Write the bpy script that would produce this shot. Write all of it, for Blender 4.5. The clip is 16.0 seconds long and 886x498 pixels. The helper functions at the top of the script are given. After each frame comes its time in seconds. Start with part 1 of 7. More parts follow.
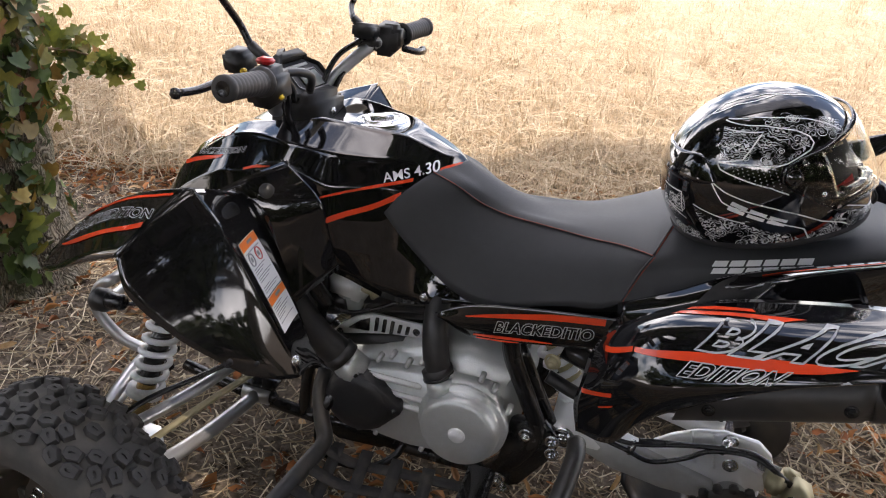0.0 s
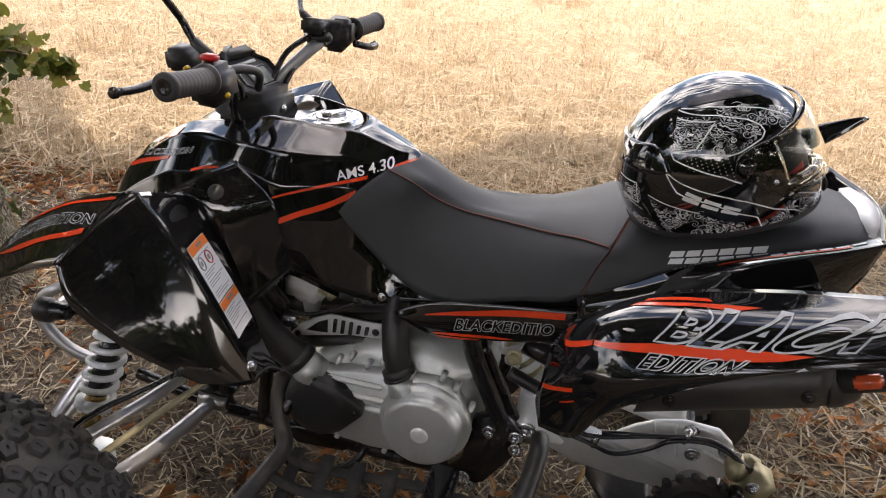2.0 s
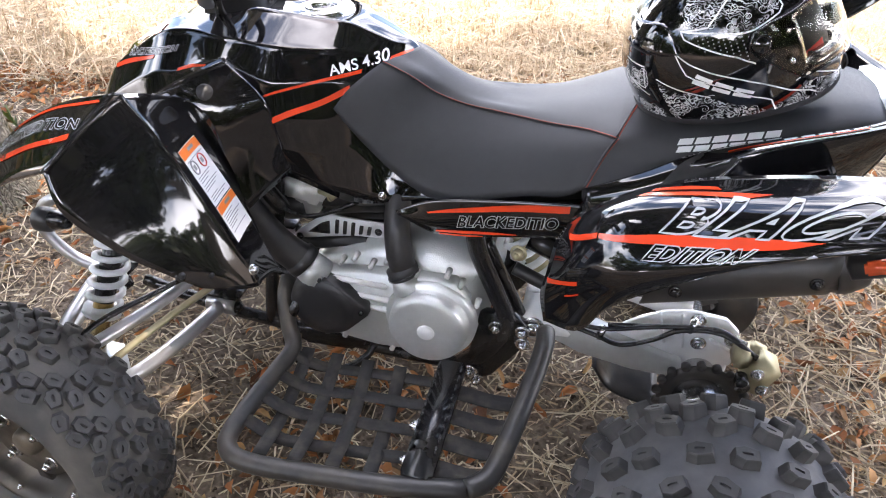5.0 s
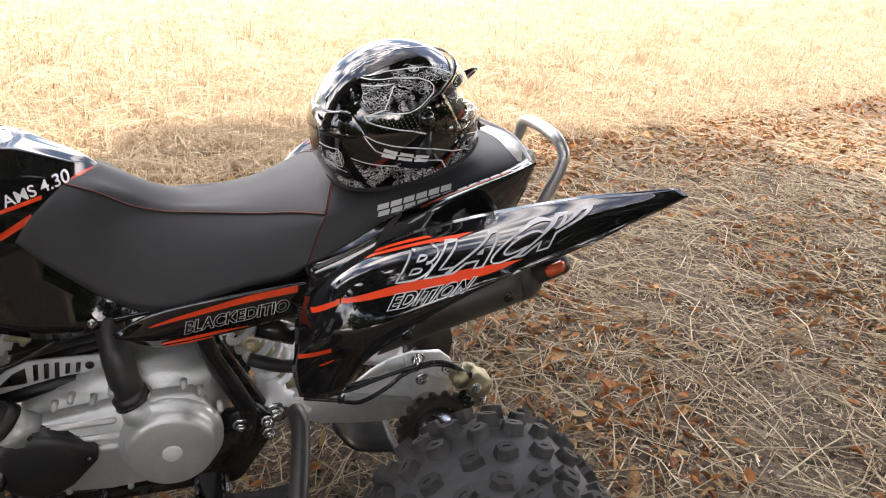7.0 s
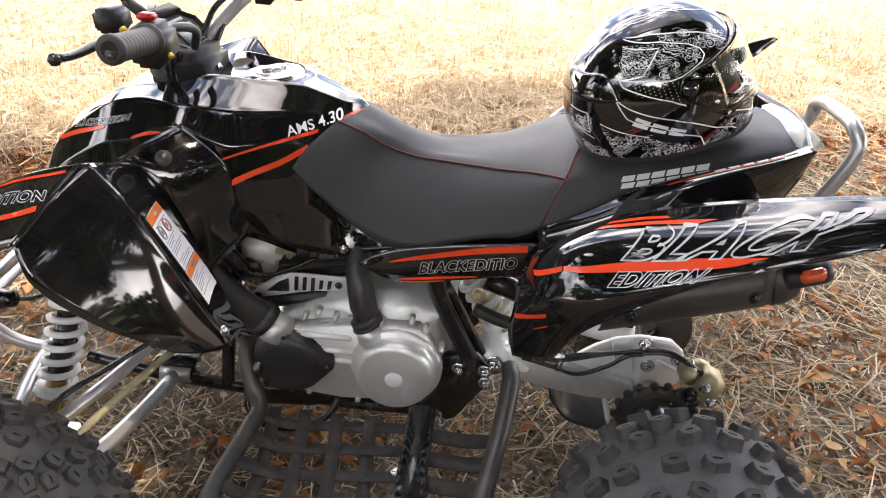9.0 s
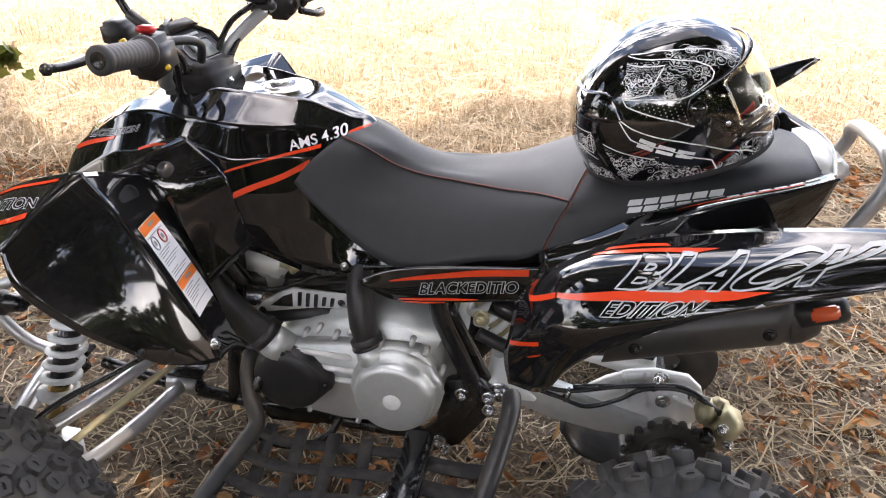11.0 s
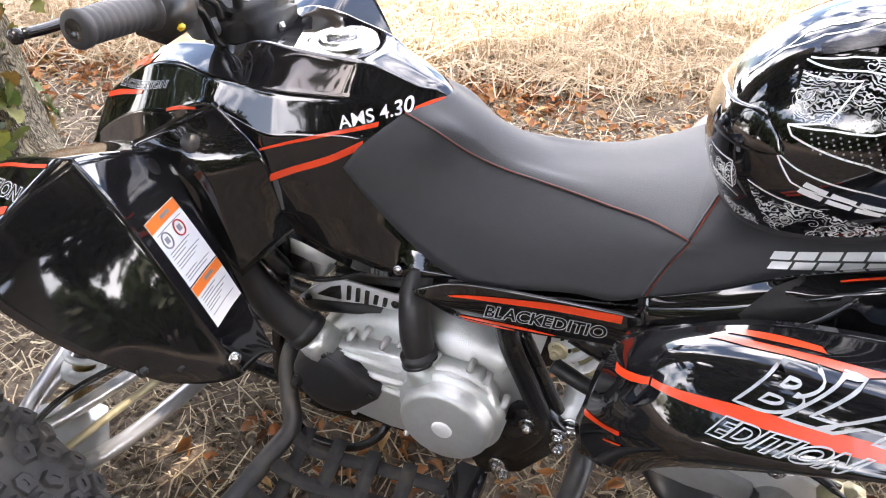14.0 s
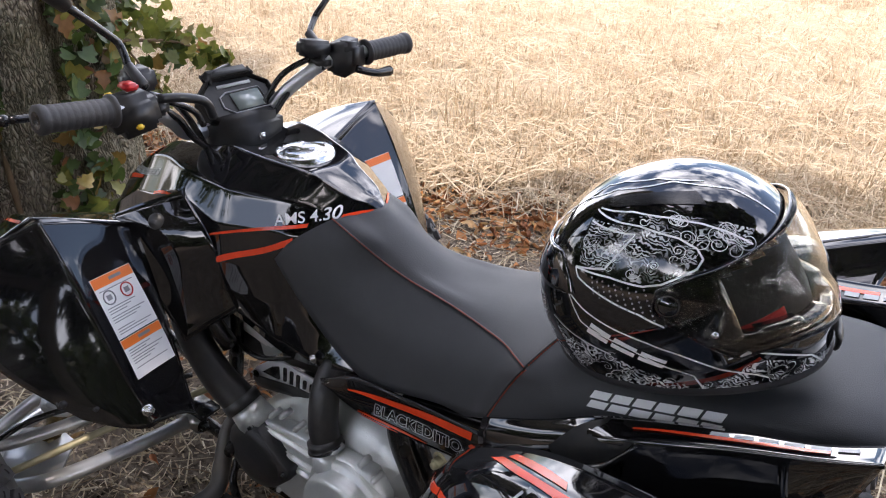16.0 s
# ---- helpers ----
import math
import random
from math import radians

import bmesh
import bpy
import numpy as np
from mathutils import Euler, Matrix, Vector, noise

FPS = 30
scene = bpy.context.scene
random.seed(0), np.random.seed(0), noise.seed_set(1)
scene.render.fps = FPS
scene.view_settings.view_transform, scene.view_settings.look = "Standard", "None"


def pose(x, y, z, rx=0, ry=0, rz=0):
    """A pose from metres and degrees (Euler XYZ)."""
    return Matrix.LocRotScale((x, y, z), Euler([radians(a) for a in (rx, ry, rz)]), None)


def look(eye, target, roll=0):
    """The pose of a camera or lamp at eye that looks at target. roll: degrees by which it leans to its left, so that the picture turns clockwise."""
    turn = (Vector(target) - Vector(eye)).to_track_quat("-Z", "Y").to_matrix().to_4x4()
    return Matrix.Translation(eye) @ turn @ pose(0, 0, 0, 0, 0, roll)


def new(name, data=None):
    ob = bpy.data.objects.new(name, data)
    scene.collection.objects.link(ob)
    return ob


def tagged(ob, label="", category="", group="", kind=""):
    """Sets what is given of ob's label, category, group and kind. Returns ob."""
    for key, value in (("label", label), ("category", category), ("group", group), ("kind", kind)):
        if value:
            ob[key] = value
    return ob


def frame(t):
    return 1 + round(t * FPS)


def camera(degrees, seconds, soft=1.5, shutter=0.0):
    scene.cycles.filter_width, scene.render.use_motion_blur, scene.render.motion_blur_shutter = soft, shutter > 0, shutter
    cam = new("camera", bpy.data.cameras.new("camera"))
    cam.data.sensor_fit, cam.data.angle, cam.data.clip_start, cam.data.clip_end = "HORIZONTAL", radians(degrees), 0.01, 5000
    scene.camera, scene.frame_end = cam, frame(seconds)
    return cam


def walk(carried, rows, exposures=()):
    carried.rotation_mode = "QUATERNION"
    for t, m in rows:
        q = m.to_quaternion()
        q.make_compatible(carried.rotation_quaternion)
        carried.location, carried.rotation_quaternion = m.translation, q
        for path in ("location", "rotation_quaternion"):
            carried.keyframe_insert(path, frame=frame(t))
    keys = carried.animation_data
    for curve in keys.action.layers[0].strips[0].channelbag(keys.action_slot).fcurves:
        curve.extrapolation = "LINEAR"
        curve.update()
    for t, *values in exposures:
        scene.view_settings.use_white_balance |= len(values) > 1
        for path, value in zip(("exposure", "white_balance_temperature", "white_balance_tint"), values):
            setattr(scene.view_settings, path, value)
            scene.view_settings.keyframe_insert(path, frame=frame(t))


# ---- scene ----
cam = camera(64.0, 16.0, soft=1.1)
PATH = [
    (0, (0.047, -1.252, 1.228), (-0.421, 0.471, 0.326), 5.1),
    (0.5, (0.047, -1.258, 1.247), (-0.419, 0.519, 0.457), 3.0),
    (0.8, (0.056, -1.251, 1.244), (-0.360, 0.590, 0.583), 4.5),
    (1, (0.062, -1.250, 1.238), (-0.360, 0.569, 0.523), 4.2),
    (1.5, (0.060, -1.241, 1.226), (-0.279, 0.549, 0.402), 5.5),
    (2, (0.053, -1.231, 1.221), (-0.314, 0.516, 0.319), 5.0),
    (2.5, (0.043, -1.224, 1.211), (-0.414, 0.403, 0.141), 4.2),
    (3, (0.052, -1.226, 1.206), (-0.447, 0.361, 0.097), 3.6),
    (5.5, (0.064, -1.202, 1.205), (-0.142, 0.422, 0.057), 2.8),
    (6, (-0.014, -1.233, 1.214), (0.139, 0.447, 0.139), 4.7),
    (6.5, (-0.101, -1.267, 1.212), (0.281, 0.430, 0.225), 4.9),
    (7, (-0.107, -1.284, 1.215), (0.546, 0.400, 0.357), 5.6),
    (7.5, (-0.110, -1.285, 1.215), (0.385, 0.434, 0.320), 4.9),
    (8, (-0.096, -1.291, 1.213), (0.215, 0.446, 0.271), 5.1),
    (8.5, (-0.066, -1.286, 1.213), (-0.025, 0.447, 0.216), 4.0),
    (11, (0.076, -1.225, 1.199), (-0.208, 0.506, 0.239), 2.5),
    (11.5, (0.082, -1.233, 1.211), (-0.312, 0.532, 0.356), 2.0),
    (12, (0.084, -1.243, 1.209), (-0.343, 0.508, 0.343), 2.6),
    (12.5, (0.109, -1.223, 1.193), (-0.333, 0.428, 0.155), -0.1),
    (13, (0.093, -1.192, 1.198), (-0.353, 0.413, 0.092), -0.6),
    (13.5, (0.074, -1.048, 1.190), (-0.334, 0.520, 0.018), 0.5),
    (14, (0.057, -0.903, 1.231), (-0.471, 0.579, -0.003), 2.5),
    (14.5, (0.183, -0.870, 1.254), (-0.538, 0.608, 0.117), 5.8),
    (15, (0.328, -0.834, 1.275), (-0.632, 0.541, 0.186), 4.4),
    (15.5, (0.396, -0.828, 1.292), (-0.737, 0.555, 0.395), 2.8),
    (16, (0.405, -0.809, 1.283), (-0.566, 0.641, 0.306), 3.2),
]
EXPOSURE = [(t, e + 0.02, k, 18) for t, e, k in ((0, 1.25, 7000), (0.5, 1.35, 7000), (1, 0.92, 7300), (1.5, 1.05, 7500), (2, 1.2, 7400), (2.5, 1.75, 7500), (3, 2.3, 7200), (5.5, 2.45, 6600), (6, 2.65, 7000), (6.5, 2.3, 7000), (7, 1.65, 7400), (7.5, 1.75, 7400), (8, 1.7, 7400), (8.5, 2.0, 7400), (11, 1.98, 7100), (11.5, 1.5, 7100), (12, 1.25, 7300), (13, 2.32, 7200), (13.5, 2.4, 6800), (14, 2.48, 6900), (14.5, 2.38, 7000), (15, 2.1, 7000), (15.5, 1.58, 6700), (16, 1.34, 6500))]
walk(cam, [(t, look(e, g, r)) for t, e, g, r in PATH], EXPOSURE)

# ---- world and sun ----
SUN_EL, SUN_AZ = 62.0, 150.0          # degrees; azimuth clockwise from +y
world = bpy.data.worlds.new("sky")
scene.world = world
world.use_nodes = True
wn, wl = world.node_tree.nodes, world.node_tree.links
wn.clear()
sky = wn.new("ShaderNodeTexSky")
sky.sky_type, sky.sun_disc = "NISHITA", False
sky.sun_elevation, sky.sun_rotation = radians(SUN_EL), radians(SUN_AZ)
sky.dust_density, sky.air_density = 2.5, 1.2
wtc = wn.new("ShaderNodeTexCoord")
cloud = wn.new("ShaderNodeTexNoise")
cloud.inputs["Scale"].default_value, cloud.inputs["Detail"].default_value = 3.2, 6.0
cloud.inputs["Roughness"].default_value = 0.55
cramp = wn.new("ShaderNodeValToRGB")
cramp.color_ramp.elements[0].position, cramp.color_ramp.elements[1].position = 0.47, 0.68
cmix = wn.new("ShaderNodeMix")
cmix.data_type = "RGBA"
cmix.inputs["B"].default_value = (26.0, 26.5, 27.3, 1)
back = wn.new("ShaderNodeBackground")
back.inputs["Strength"].default_value = 0.15
wout = wn.new("ShaderNodeOutputWorld")
wl.new(wtc.outputs["Generated"], cloud.inputs["Vector"])
wl.new(cloud.outputs["Fac"], cramp.inputs["Fac"])
wl.new(cramp.outputs["Color"], cmix.inputs["Factor"])
wl.new(sky.outputs["Color"], cmix.inputs["A"])
wl.new(cmix.outputs["Result"], back.inputs["Color"])
wl.new(back.outputs["Background"], wout.inputs["Surface"])
sun = new("sun", bpy.data.lights.new("sun", "SUN"))
sun.data.energy, sun.data.angle, sun.data.color = 1.75, radians(0.6), (1.0, 0.93, 0.82)
sd = Vector((math.sin(radians(SUN_AZ)) * math.cos(radians(SUN_EL)), math.cos(radians(SUN_AZ)) * math.cos(radians(SUN_EL)), math.sin(radians(SUN_EL))))
sun.matrix_world = look(sd * 40, (0, 0, 0))


# ---- materials ----
def mat(name, colour, rough=0.5, metal=0.0, vary=0.15, scale=40.0, bump=0.0, coat=0.0, dust=0.0, dust_colour=(0.32, 0.26, 0.18), rvary=0.1, spec=0.5, bscale=None, bdist=0.002):
    m = bpy.data.materials.new(name)
    m.use_nodes = True
    n, k = m.node_tree.nodes, m.node_tree.links
    b = n["Principled BSDF"]
    tc = n.new("ShaderNodeTexCoord")
    fine, broad = n.new("ShaderNodeTexNoise"), n.new("ShaderNodeTexNoise")
    fine.inputs["Scale"].default_value, fine.inputs["Detail"].default_value = scale, 4
    broad.inputs["Scale"].default_value, broad.inputs["Detail"].default_value = scale / 9, 3
    for t in (fine, broad):
        k.new(tc.outputs["Object"], t.inputs["Vector"])
    both = n.new("ShaderNodeMath")
    both.operation = "MULTIPLY_ADD"
    both.inputs[1].default_value = 0.5
    half = n.new("ShaderNodeMath")
    half.operation = "MULTIPLY"
    half.inputs[1].default_value = 0.5
    k.new(broad.outputs["Fac"], half.inputs[0])
    k.new(fine.outputs["Fac"], both.inputs[0])
    k.new(half.outputs[0], both.inputs[2])
    ramp = n.new("ShaderNodeValToRGB")
    e = ramp.color_ramp.elements
    e[0].position, e[1].position = 0.3, 0.7
    e[0].color = (*[c * (1 - vary) for c in colour], 1)
    e[1].color = (*[min(1, c * (1 + vary)) for c in colour], 1)
    k.new(both.outputs[0], ramp.inputs["Fac"])
    col = ramp.outputs["Color"]
    if dust:
        dn = n.new("ShaderNodeTexNoise")
        dn.inputs["Scale"].default_value, dn.inputs["Detail"].default_value = scale / 4, 8
        k.new(tc.outputs["Object"], dn.inputs["Vector"])
        dr = n.new("ShaderNodeMapRange")
        dr.inputs["From Min"].default_value, dr.inputs["From Max"].default_value = 0.45, 0.75
        dr.inputs["To Max"].default_value = dust
        k.new(dn.outputs["Fac"], dr.inputs["Value"])
        mx = n.new("ShaderNodeMix")
        mx.data_type = "RGBA"
        mx.inputs["B"].default_value = (*dust_colour, 1)
        k.new(dr.outputs["Result"], mx.inputs["Factor"])
        k.new(col, mx.inputs["A"])
        col = mx.outputs["Result"]
    k.new(col, b.inputs["Base Color"])
    rr = n.new("ShaderNodeMapRange")
    rr.inputs["To Min"].default_value, rr.inputs["To Max"].default_value = max(0.01, rough - rvary), min(1, rough + rvary)
    k.new(both.outputs[0], rr.inputs["Value"])
    k.new(rr.outputs["Result"], b.inputs["Roughness"])
    b.inputs["Metallic"].default_value = metal
    b.inputs["Coat Weight"].default_value = coat
    b.inputs["Coat Roughness"].default_value = 0.03
    b.inputs["Specular IOR Level"].default_value = spec
    if bump:
        bp = n.new("ShaderNodeBump")
        bp.inputs["Strength"].default_value, bp.inputs["Distance"].default_value = bump, bdist
        src = fine
        if bscale:
            src = n.new("ShaderNodeTexNoise")
            src.inputs["Scale"].default_value = bscale
            k.new(tc.outputs["Object"], src.inputs["Vector"])
        k.new(src.outputs["Fac"], bp.inputs["Height"])
        k.new(bp.outputs["Normal"], b.inputs["Normal"])
    return m


M_GLOSS = mat("glossy_black_plastic", (0.007, 0.007, 0.008), 0.05, coat=0.6, dust=0.02, rvary=0.02, scale=30)
M_MATTE = mat("matte_black_plastic", (0.016, 0.016, 0.017), 0.42, vary=0.2, dust=0.05, bump=0.15, scale=120)
M_SATIN = mat("satin_black_plastic", (0.009, 0.009, 0.0095), 0.48, vary=0.2, dust=0.03, bump=0.1, scale=120, spec=0.3)
M_FRAME = mat("black_painted_steel", (0.01, 0.01, 0.011), 0.25, dust=0.06, scale=60)
M_DUSTY = mat("dusty_black_steel", (0.020, 0.0195, 0.019), 0.45, dust=0.14, scale=60)
M_VINYL = mat("black_vinyl", (0.036, 0.0375, 0.040), 0.52, vary=0.1, spec=0.35, bump=0.25, scale=60, bscale=900)
M_WEAVE = mat("ribbed_black_vinyl", (0.037, 0.0385, 0.041), 0.58, vary=0.1, bump=0.5, scale=60, bscale=700, bdist=0.001)
M_THREAD = mat("red_thread", (0.35, 0.05, 0.02), 0.7)
M_RUBBER = mat("dusty_tyre_rubber", (0.044, 0.043, 0.043), 0.7, vary=0.25, dust=0.5, dust_colour=(0.15, 0.145, 0.135), bump=0.4, scale=45)
M_CARCASS = mat("dusty_tyre_casing", (0.085, 0.086, 0.09), 0.7, vary=0.25, dust=0.4, dust_colour=(0.16, 0.15, 0.14), bump=0.4, scale=45)
M_CASING = mat("dark_tyre_casing", (0.066, 0.065, 0.062), 0.75, vary=0.25, dust=0.6, dust_colour=(0.18, 0.16, 0.13), bump=0.4, scale=45)
M_GRIP = mat("grip_rubber", (0.03, 0.03, 0.032), 0.6, bump=0.3, scale=200)
M_RIM = mat("dusty_black_rim", (0.05, 0.043, 0.034), 0.45, metal=0.3, dust=0.6, scale=40)
M_ALU = mat("cast_aluminium", (0.60, 0.62, 0.61), 0.36, metal=0.6, vary=0.08, dust=0.12, bump=0.3, scale=90, bscale=500)
M_CAST = mat("dull_cast_aluminium", (0.55, 0.56, 0.55), 0.45, metal=0.4, vary=0.12, dust=0.12, scale=60)
M_BRIGHT = mat("bare_aluminium", (0.84, 0.84, 0.83), 0.38, metal=0.2, vary=0.08, dust=0.06, scale=40)
M_SHIELD = mat("brushed_plate", (0.62, 0.63, 0.64), 0.45, metal=0.15, vary=0.06, dust=0.1, scale=60)
M_TUBE = mat("silver_painted_tube", (0.5, 0.51, 0.52), 0.33, metal=0.7, vary=0.1, dust=0.25, scale=50)
M_STEEL = mat("zinc_steel", (0.6, 0.6, 0.6), 0.25, metal=1.0, scale=80)
M_SPRING = mat("white_spring_paint", (0.78, 0.79, 0.8), 0.35, vary=0.06, dust=0.1, scale=60)
M_GOLD = mat("gold_anodised", (0.5, 0.33, 0.12), 0.22, metal=1.0, scale=60)
M_BRASS = mat("yellow_zinc", (0.46, 0.41, 0.26), 0.45, metal=0.6, scale=60, dust=0.2)
M_ORANGE = mat("orange_red_decal", (0.78, 0.06, 0.015), 0.25, vary=0.05, coat=0.4)
M_WHITE = mat("white_decal", (0.84, 0.84, 0.84), 0.25, vary=0.04, coat=0.3)
M_GREYD = mat("silver_decal", (0.42, 0.43, 0.44), 0.35, metal=0.0, vary=0.2, coat=0.1, scale=25)
M_STICK = mat("white_sticker", (0.8, 0.8, 0.79), 0.35, vary=0.03)
M_STICKO = mat("orange_sticker", (0.85, 0.2, 0.03), 0.35, vary=0.03)
M_PRINT = mat("grey_print", (0.25, 0.25, 0.26), 0.5, vary=0.1)
M_RED = mat("red_plastic", (0.55, 0.02, 0.02), 0.3)
M_REFL = mat("orange_reflector", (0.7, 0.1, 0.03), 0.15, coat=0.5)
M_YEL = mat("yellow_plastic", (0.7, 0.45, 0.02), 0.35)
M_LCD = mat("grey_display", (0.22, 0.25, 0.24), 0.12, vary=0.05, coat=0.6)
M_MUFF = mat("black_heat_paint", (0.034, 0.032, 0.031), 0.42, vary=0.2, dust=0.08, scale=40)
M_NET = mat("black_webbing", (0.014, 0.0135, 0.013), 0.8, dust=0.10, bump=0.4, scale=160)
M_HELM = mat("gloss_black_shell", (0.006, 0.006, 0.007), 0.04, coat=1.0, rvary=0.02)
M_LINER = mat("dark_foam_liner", (0.02, 0.02, 0.022), 0.9, bump=0.4, scale=200)
M_REDLIN = mat("red_fabric_liner", (0.3, 0.015, 0.015), 0.9, bump=0.4, scale=200)
M_MIRROR = mat("mirror_glass", (0.9, 0.9, 0.9), 0.02, metal=1.0, vary=0.01, rvary=0.01)


def glass_mat(name, colour, alpha_like):
    m = bpy.data.materials.new(name)
    m.use_nodes = True
    n, k = m.node_tree.nodes, m.node_tree.links
    b = n["Principled BSDF"]
    b.inputs["Base Color"].default_value = (*colour, 1)
    b.inputs["Roughness"].default_value = 0.02
    b.inputs["Transmission Weight"].default_value = alpha_like
    b.inputs["IOR"].default_value = 1.2
    tc, nz, mr = n.new("ShaderNodeTexCoord"), n.new("ShaderNodeTexNoise"), n.new("ShaderNodeMapRange")
    nz.inputs["Scale"].default_value = 18
    mr.inputs["To Min"].default_value, mr.inputs["To Max"].default_value = 0.01, 0.06
    k.new(tc.outputs["Object"], nz.inputs["Vector"])
    k.new(nz.outputs["Fac"], mr.inputs["Value"])
    k.new(mr.outputs["Result"], b.inputs["Roughness"])
    return m


M_VISOR = glass_mat("tinted_visor", (0.95, 0.93, 0.86), 1.0)


def swirl_mat(name, scale, lo, hi):
    """Black lacquer with printed white scrollwork."""
    m = bpy.data.materials.new(name)
    m.use_nodes = True
    n, k = m.node_tree.nodes, m.node_tree.links
    b = n["Principled BSDF"]
    b.inputs["Roughness"].default_value, b.inputs["Coat Weight"].default_value = 0.08, 0.6
    tc = n.new("ShaderNodeTexCoord")
    w = n.new("ShaderNodeTexWave")
    w.wave_type, w.bands_direction = "BANDS", "DIAGONAL"
    w.inputs["Scale"].default_value, w.inputs["Distortion"].default_value = scale * 0.30, 22
    w.inputs["Detail"].default_value, w.inputs["Detail Scale"].default_value = 2.0, 1.1
    mask = n.new("ShaderNodeTexNoise")
    mask.inputs["Scale"].default_value, mask.inputs["Detail"].default_value = scale * 0.16, 5
    r1, r2 = n.new("ShaderNodeValToRGB"), n.new("ShaderNodeValToRGB")
    r1.color_ramp.elements[0].position, r1.color_ramp.elements[1].position = lo, hi
    r2.color_ramp.elements[0].position, r2.color_ramp.elements[1].position = 0.40, 0.56
    mul = n.new("ShaderNodeMath")
    mul.operation = "MULTIPLY"
    mix = n.new("ShaderNodeMix")
    mix.data_type = "RGBA"
    mix.inputs["A"].default_value, mix.inputs["B"].default_value = (0.006, 0.006, 0.007, 1), (0.62, 0.63, 0.64, 1)
    k.new(tc.outputs["Object"], w.inputs["Vector"])
    k.new(tc.outputs["Object"], mask.inputs["Vector"])
    k.new(w.outputs["Fac"], r1.inputs["Fac"])
    k.new(mask.outputs["Fac"], r2.inputs["Fac"])
    k.new(r1.outputs["Color"], mul.inputs[0])
    k.new(r2.outputs["Color"], mul.inputs[1])
    k.new(mul.outputs[0], mix.inputs["Factor"])
    k.new(mix.outputs["Result"], b.inputs["Base Color"])
    return m


M_SWIRL = swirl_mat("white_scroll_print", 230, 0.48, 0.78)


def island_mat(name, colours, rough=0.7, spec=0.3, trans=0.0, grain=60):
    """Each loose piece takes its own colour from the ramp."""
    m = bpy.data.materials.new(name)
    m.use_nodes = True
    n, k = m.node_tree.nodes, m.node_tree.links
    b = n["Principled BSDF"]
    g = n.new("ShaderNodeNewGeometry")
    r = n.new("ShaderNodeValToRGB")
    for i, c in enumerate(colours):
        el = r.color_ramp.elements[i] if i < 2 else r.color_ramp.elements.new(1)
        el.color = (*c, 1)
    for i, el in enumerate(r.color_ramp.elements):
        el.position = i / max(1, len(colours) - 1)
    tc, nz, mx = n.new("ShaderNodeTexCoord"), n.new("ShaderNodeTexNoise"), n.new("ShaderNodeMix")
    nz.inputs["Scale"].default_value = grain
    k.new(tc.outputs["Object"], nz.inputs["Vector"])
    mx.data_type, mx.blend_type = "RGBA", "MULTIPLY"
    mx.inputs["Factor"].default_value = 0.6
    k.new(g.outputs["Random Per Island"], r.inputs["Fac"])
    k.new(r.outputs["Color"], mx.inputs["A"])
    lift = n.new("ShaderNodeMapRange")
    lift.inputs["To Min"].default_value, lift.inputs["To Max"].default_value = 0.35, 1.5
    k.new(nz.outputs["Fac"], lift.inputs["Value"])
    k.new(lift.outputs["Result"], mx.inputs["B"])
    k.new(mx.outputs["Result"], b.inputs["Base Color"])
    b.inputs["Roughness"].default_value, b.inputs["Specular IOR Level"].default_value = rough, spec
    if trans:
        tr, ad, out = n.new("ShaderNodeBsdfTranslucent"), n.new("ShaderNodeMixShader"), n["Material Output"]
        ad.inputs["Fac"].default_value = trans
        k.new(mx.outputs["Result"], tr.inputs["Color"])
        k.new(b.outputs["BSDF"], ad.inputs[1])
        k.new(tr.outputs["BSDF"], ad.inputs[2])
        k.new(ad.outputs["Shader"], out.inputs["Surface"])
    return m


M_STRAW = island_mat("dry_straw", [(0.30, 0.21, 0.12), (0.50, 0.39, 0.26), (0.60, 0.51, 0.37), (0.42, 0.31, 0.19)], 0.6)
M_GSTRAW = island_mat("weathered_straw", [(0.12, 0.08, 0.05), (0.40, 0.32, 0.21), (0.62, 0.54, 0.39), (0.26, 0.18, 0.11), (0.50, 0.41, 0.27)], 0.65)
M_CLOD = island_mat("soil_crumb", [(0.05, 0.038, 0.028), (0.14, 0.11, 0.082), (0.26, 0.215, 0.165), (0.09, 0.07, 0.052)], 0.95, spec=0.1)
M_DEAD = island_mat("fallen_leaf", [(0.09, 0.042, 0.02), (0.34, 0.12, 0.038), (0.44, 0.20, 0.07), (0.48, 0.32, 0.15), (0.18, 0.075, 0.03), (0.38, 0.16, 0.055), (0.27, 0.16, 0.08)], 0.65, trans=0.15)
M_VERGE = island_mat("verge_grass", [(0.16, 0.20, 0.05), (0.24, 0.26, 0.08), (0.32, 0.30, 0.12)], 0.7, grain=2)
M_LEAF = island_mat("green_leaf", [(0.030, 0.052, 0.012), (0.05, 0.088, 0.02), (0.075, 0.12, 0.025), (0.04, 0.065, 0.018), (0.12, 0.155, 0.03), (0.18, 0.16, 0.03), (0.19, 0.07, 0.03)], 0.45, spec=0.4, trans=0.3)
M_CROWN = island_mat("tree_leaf", [(0.035, 0.06, 0.012), (0.06, 0.09, 0.02), (0.08, 0.11, 0.03)], 0.5, trans=0.3, grain=4)
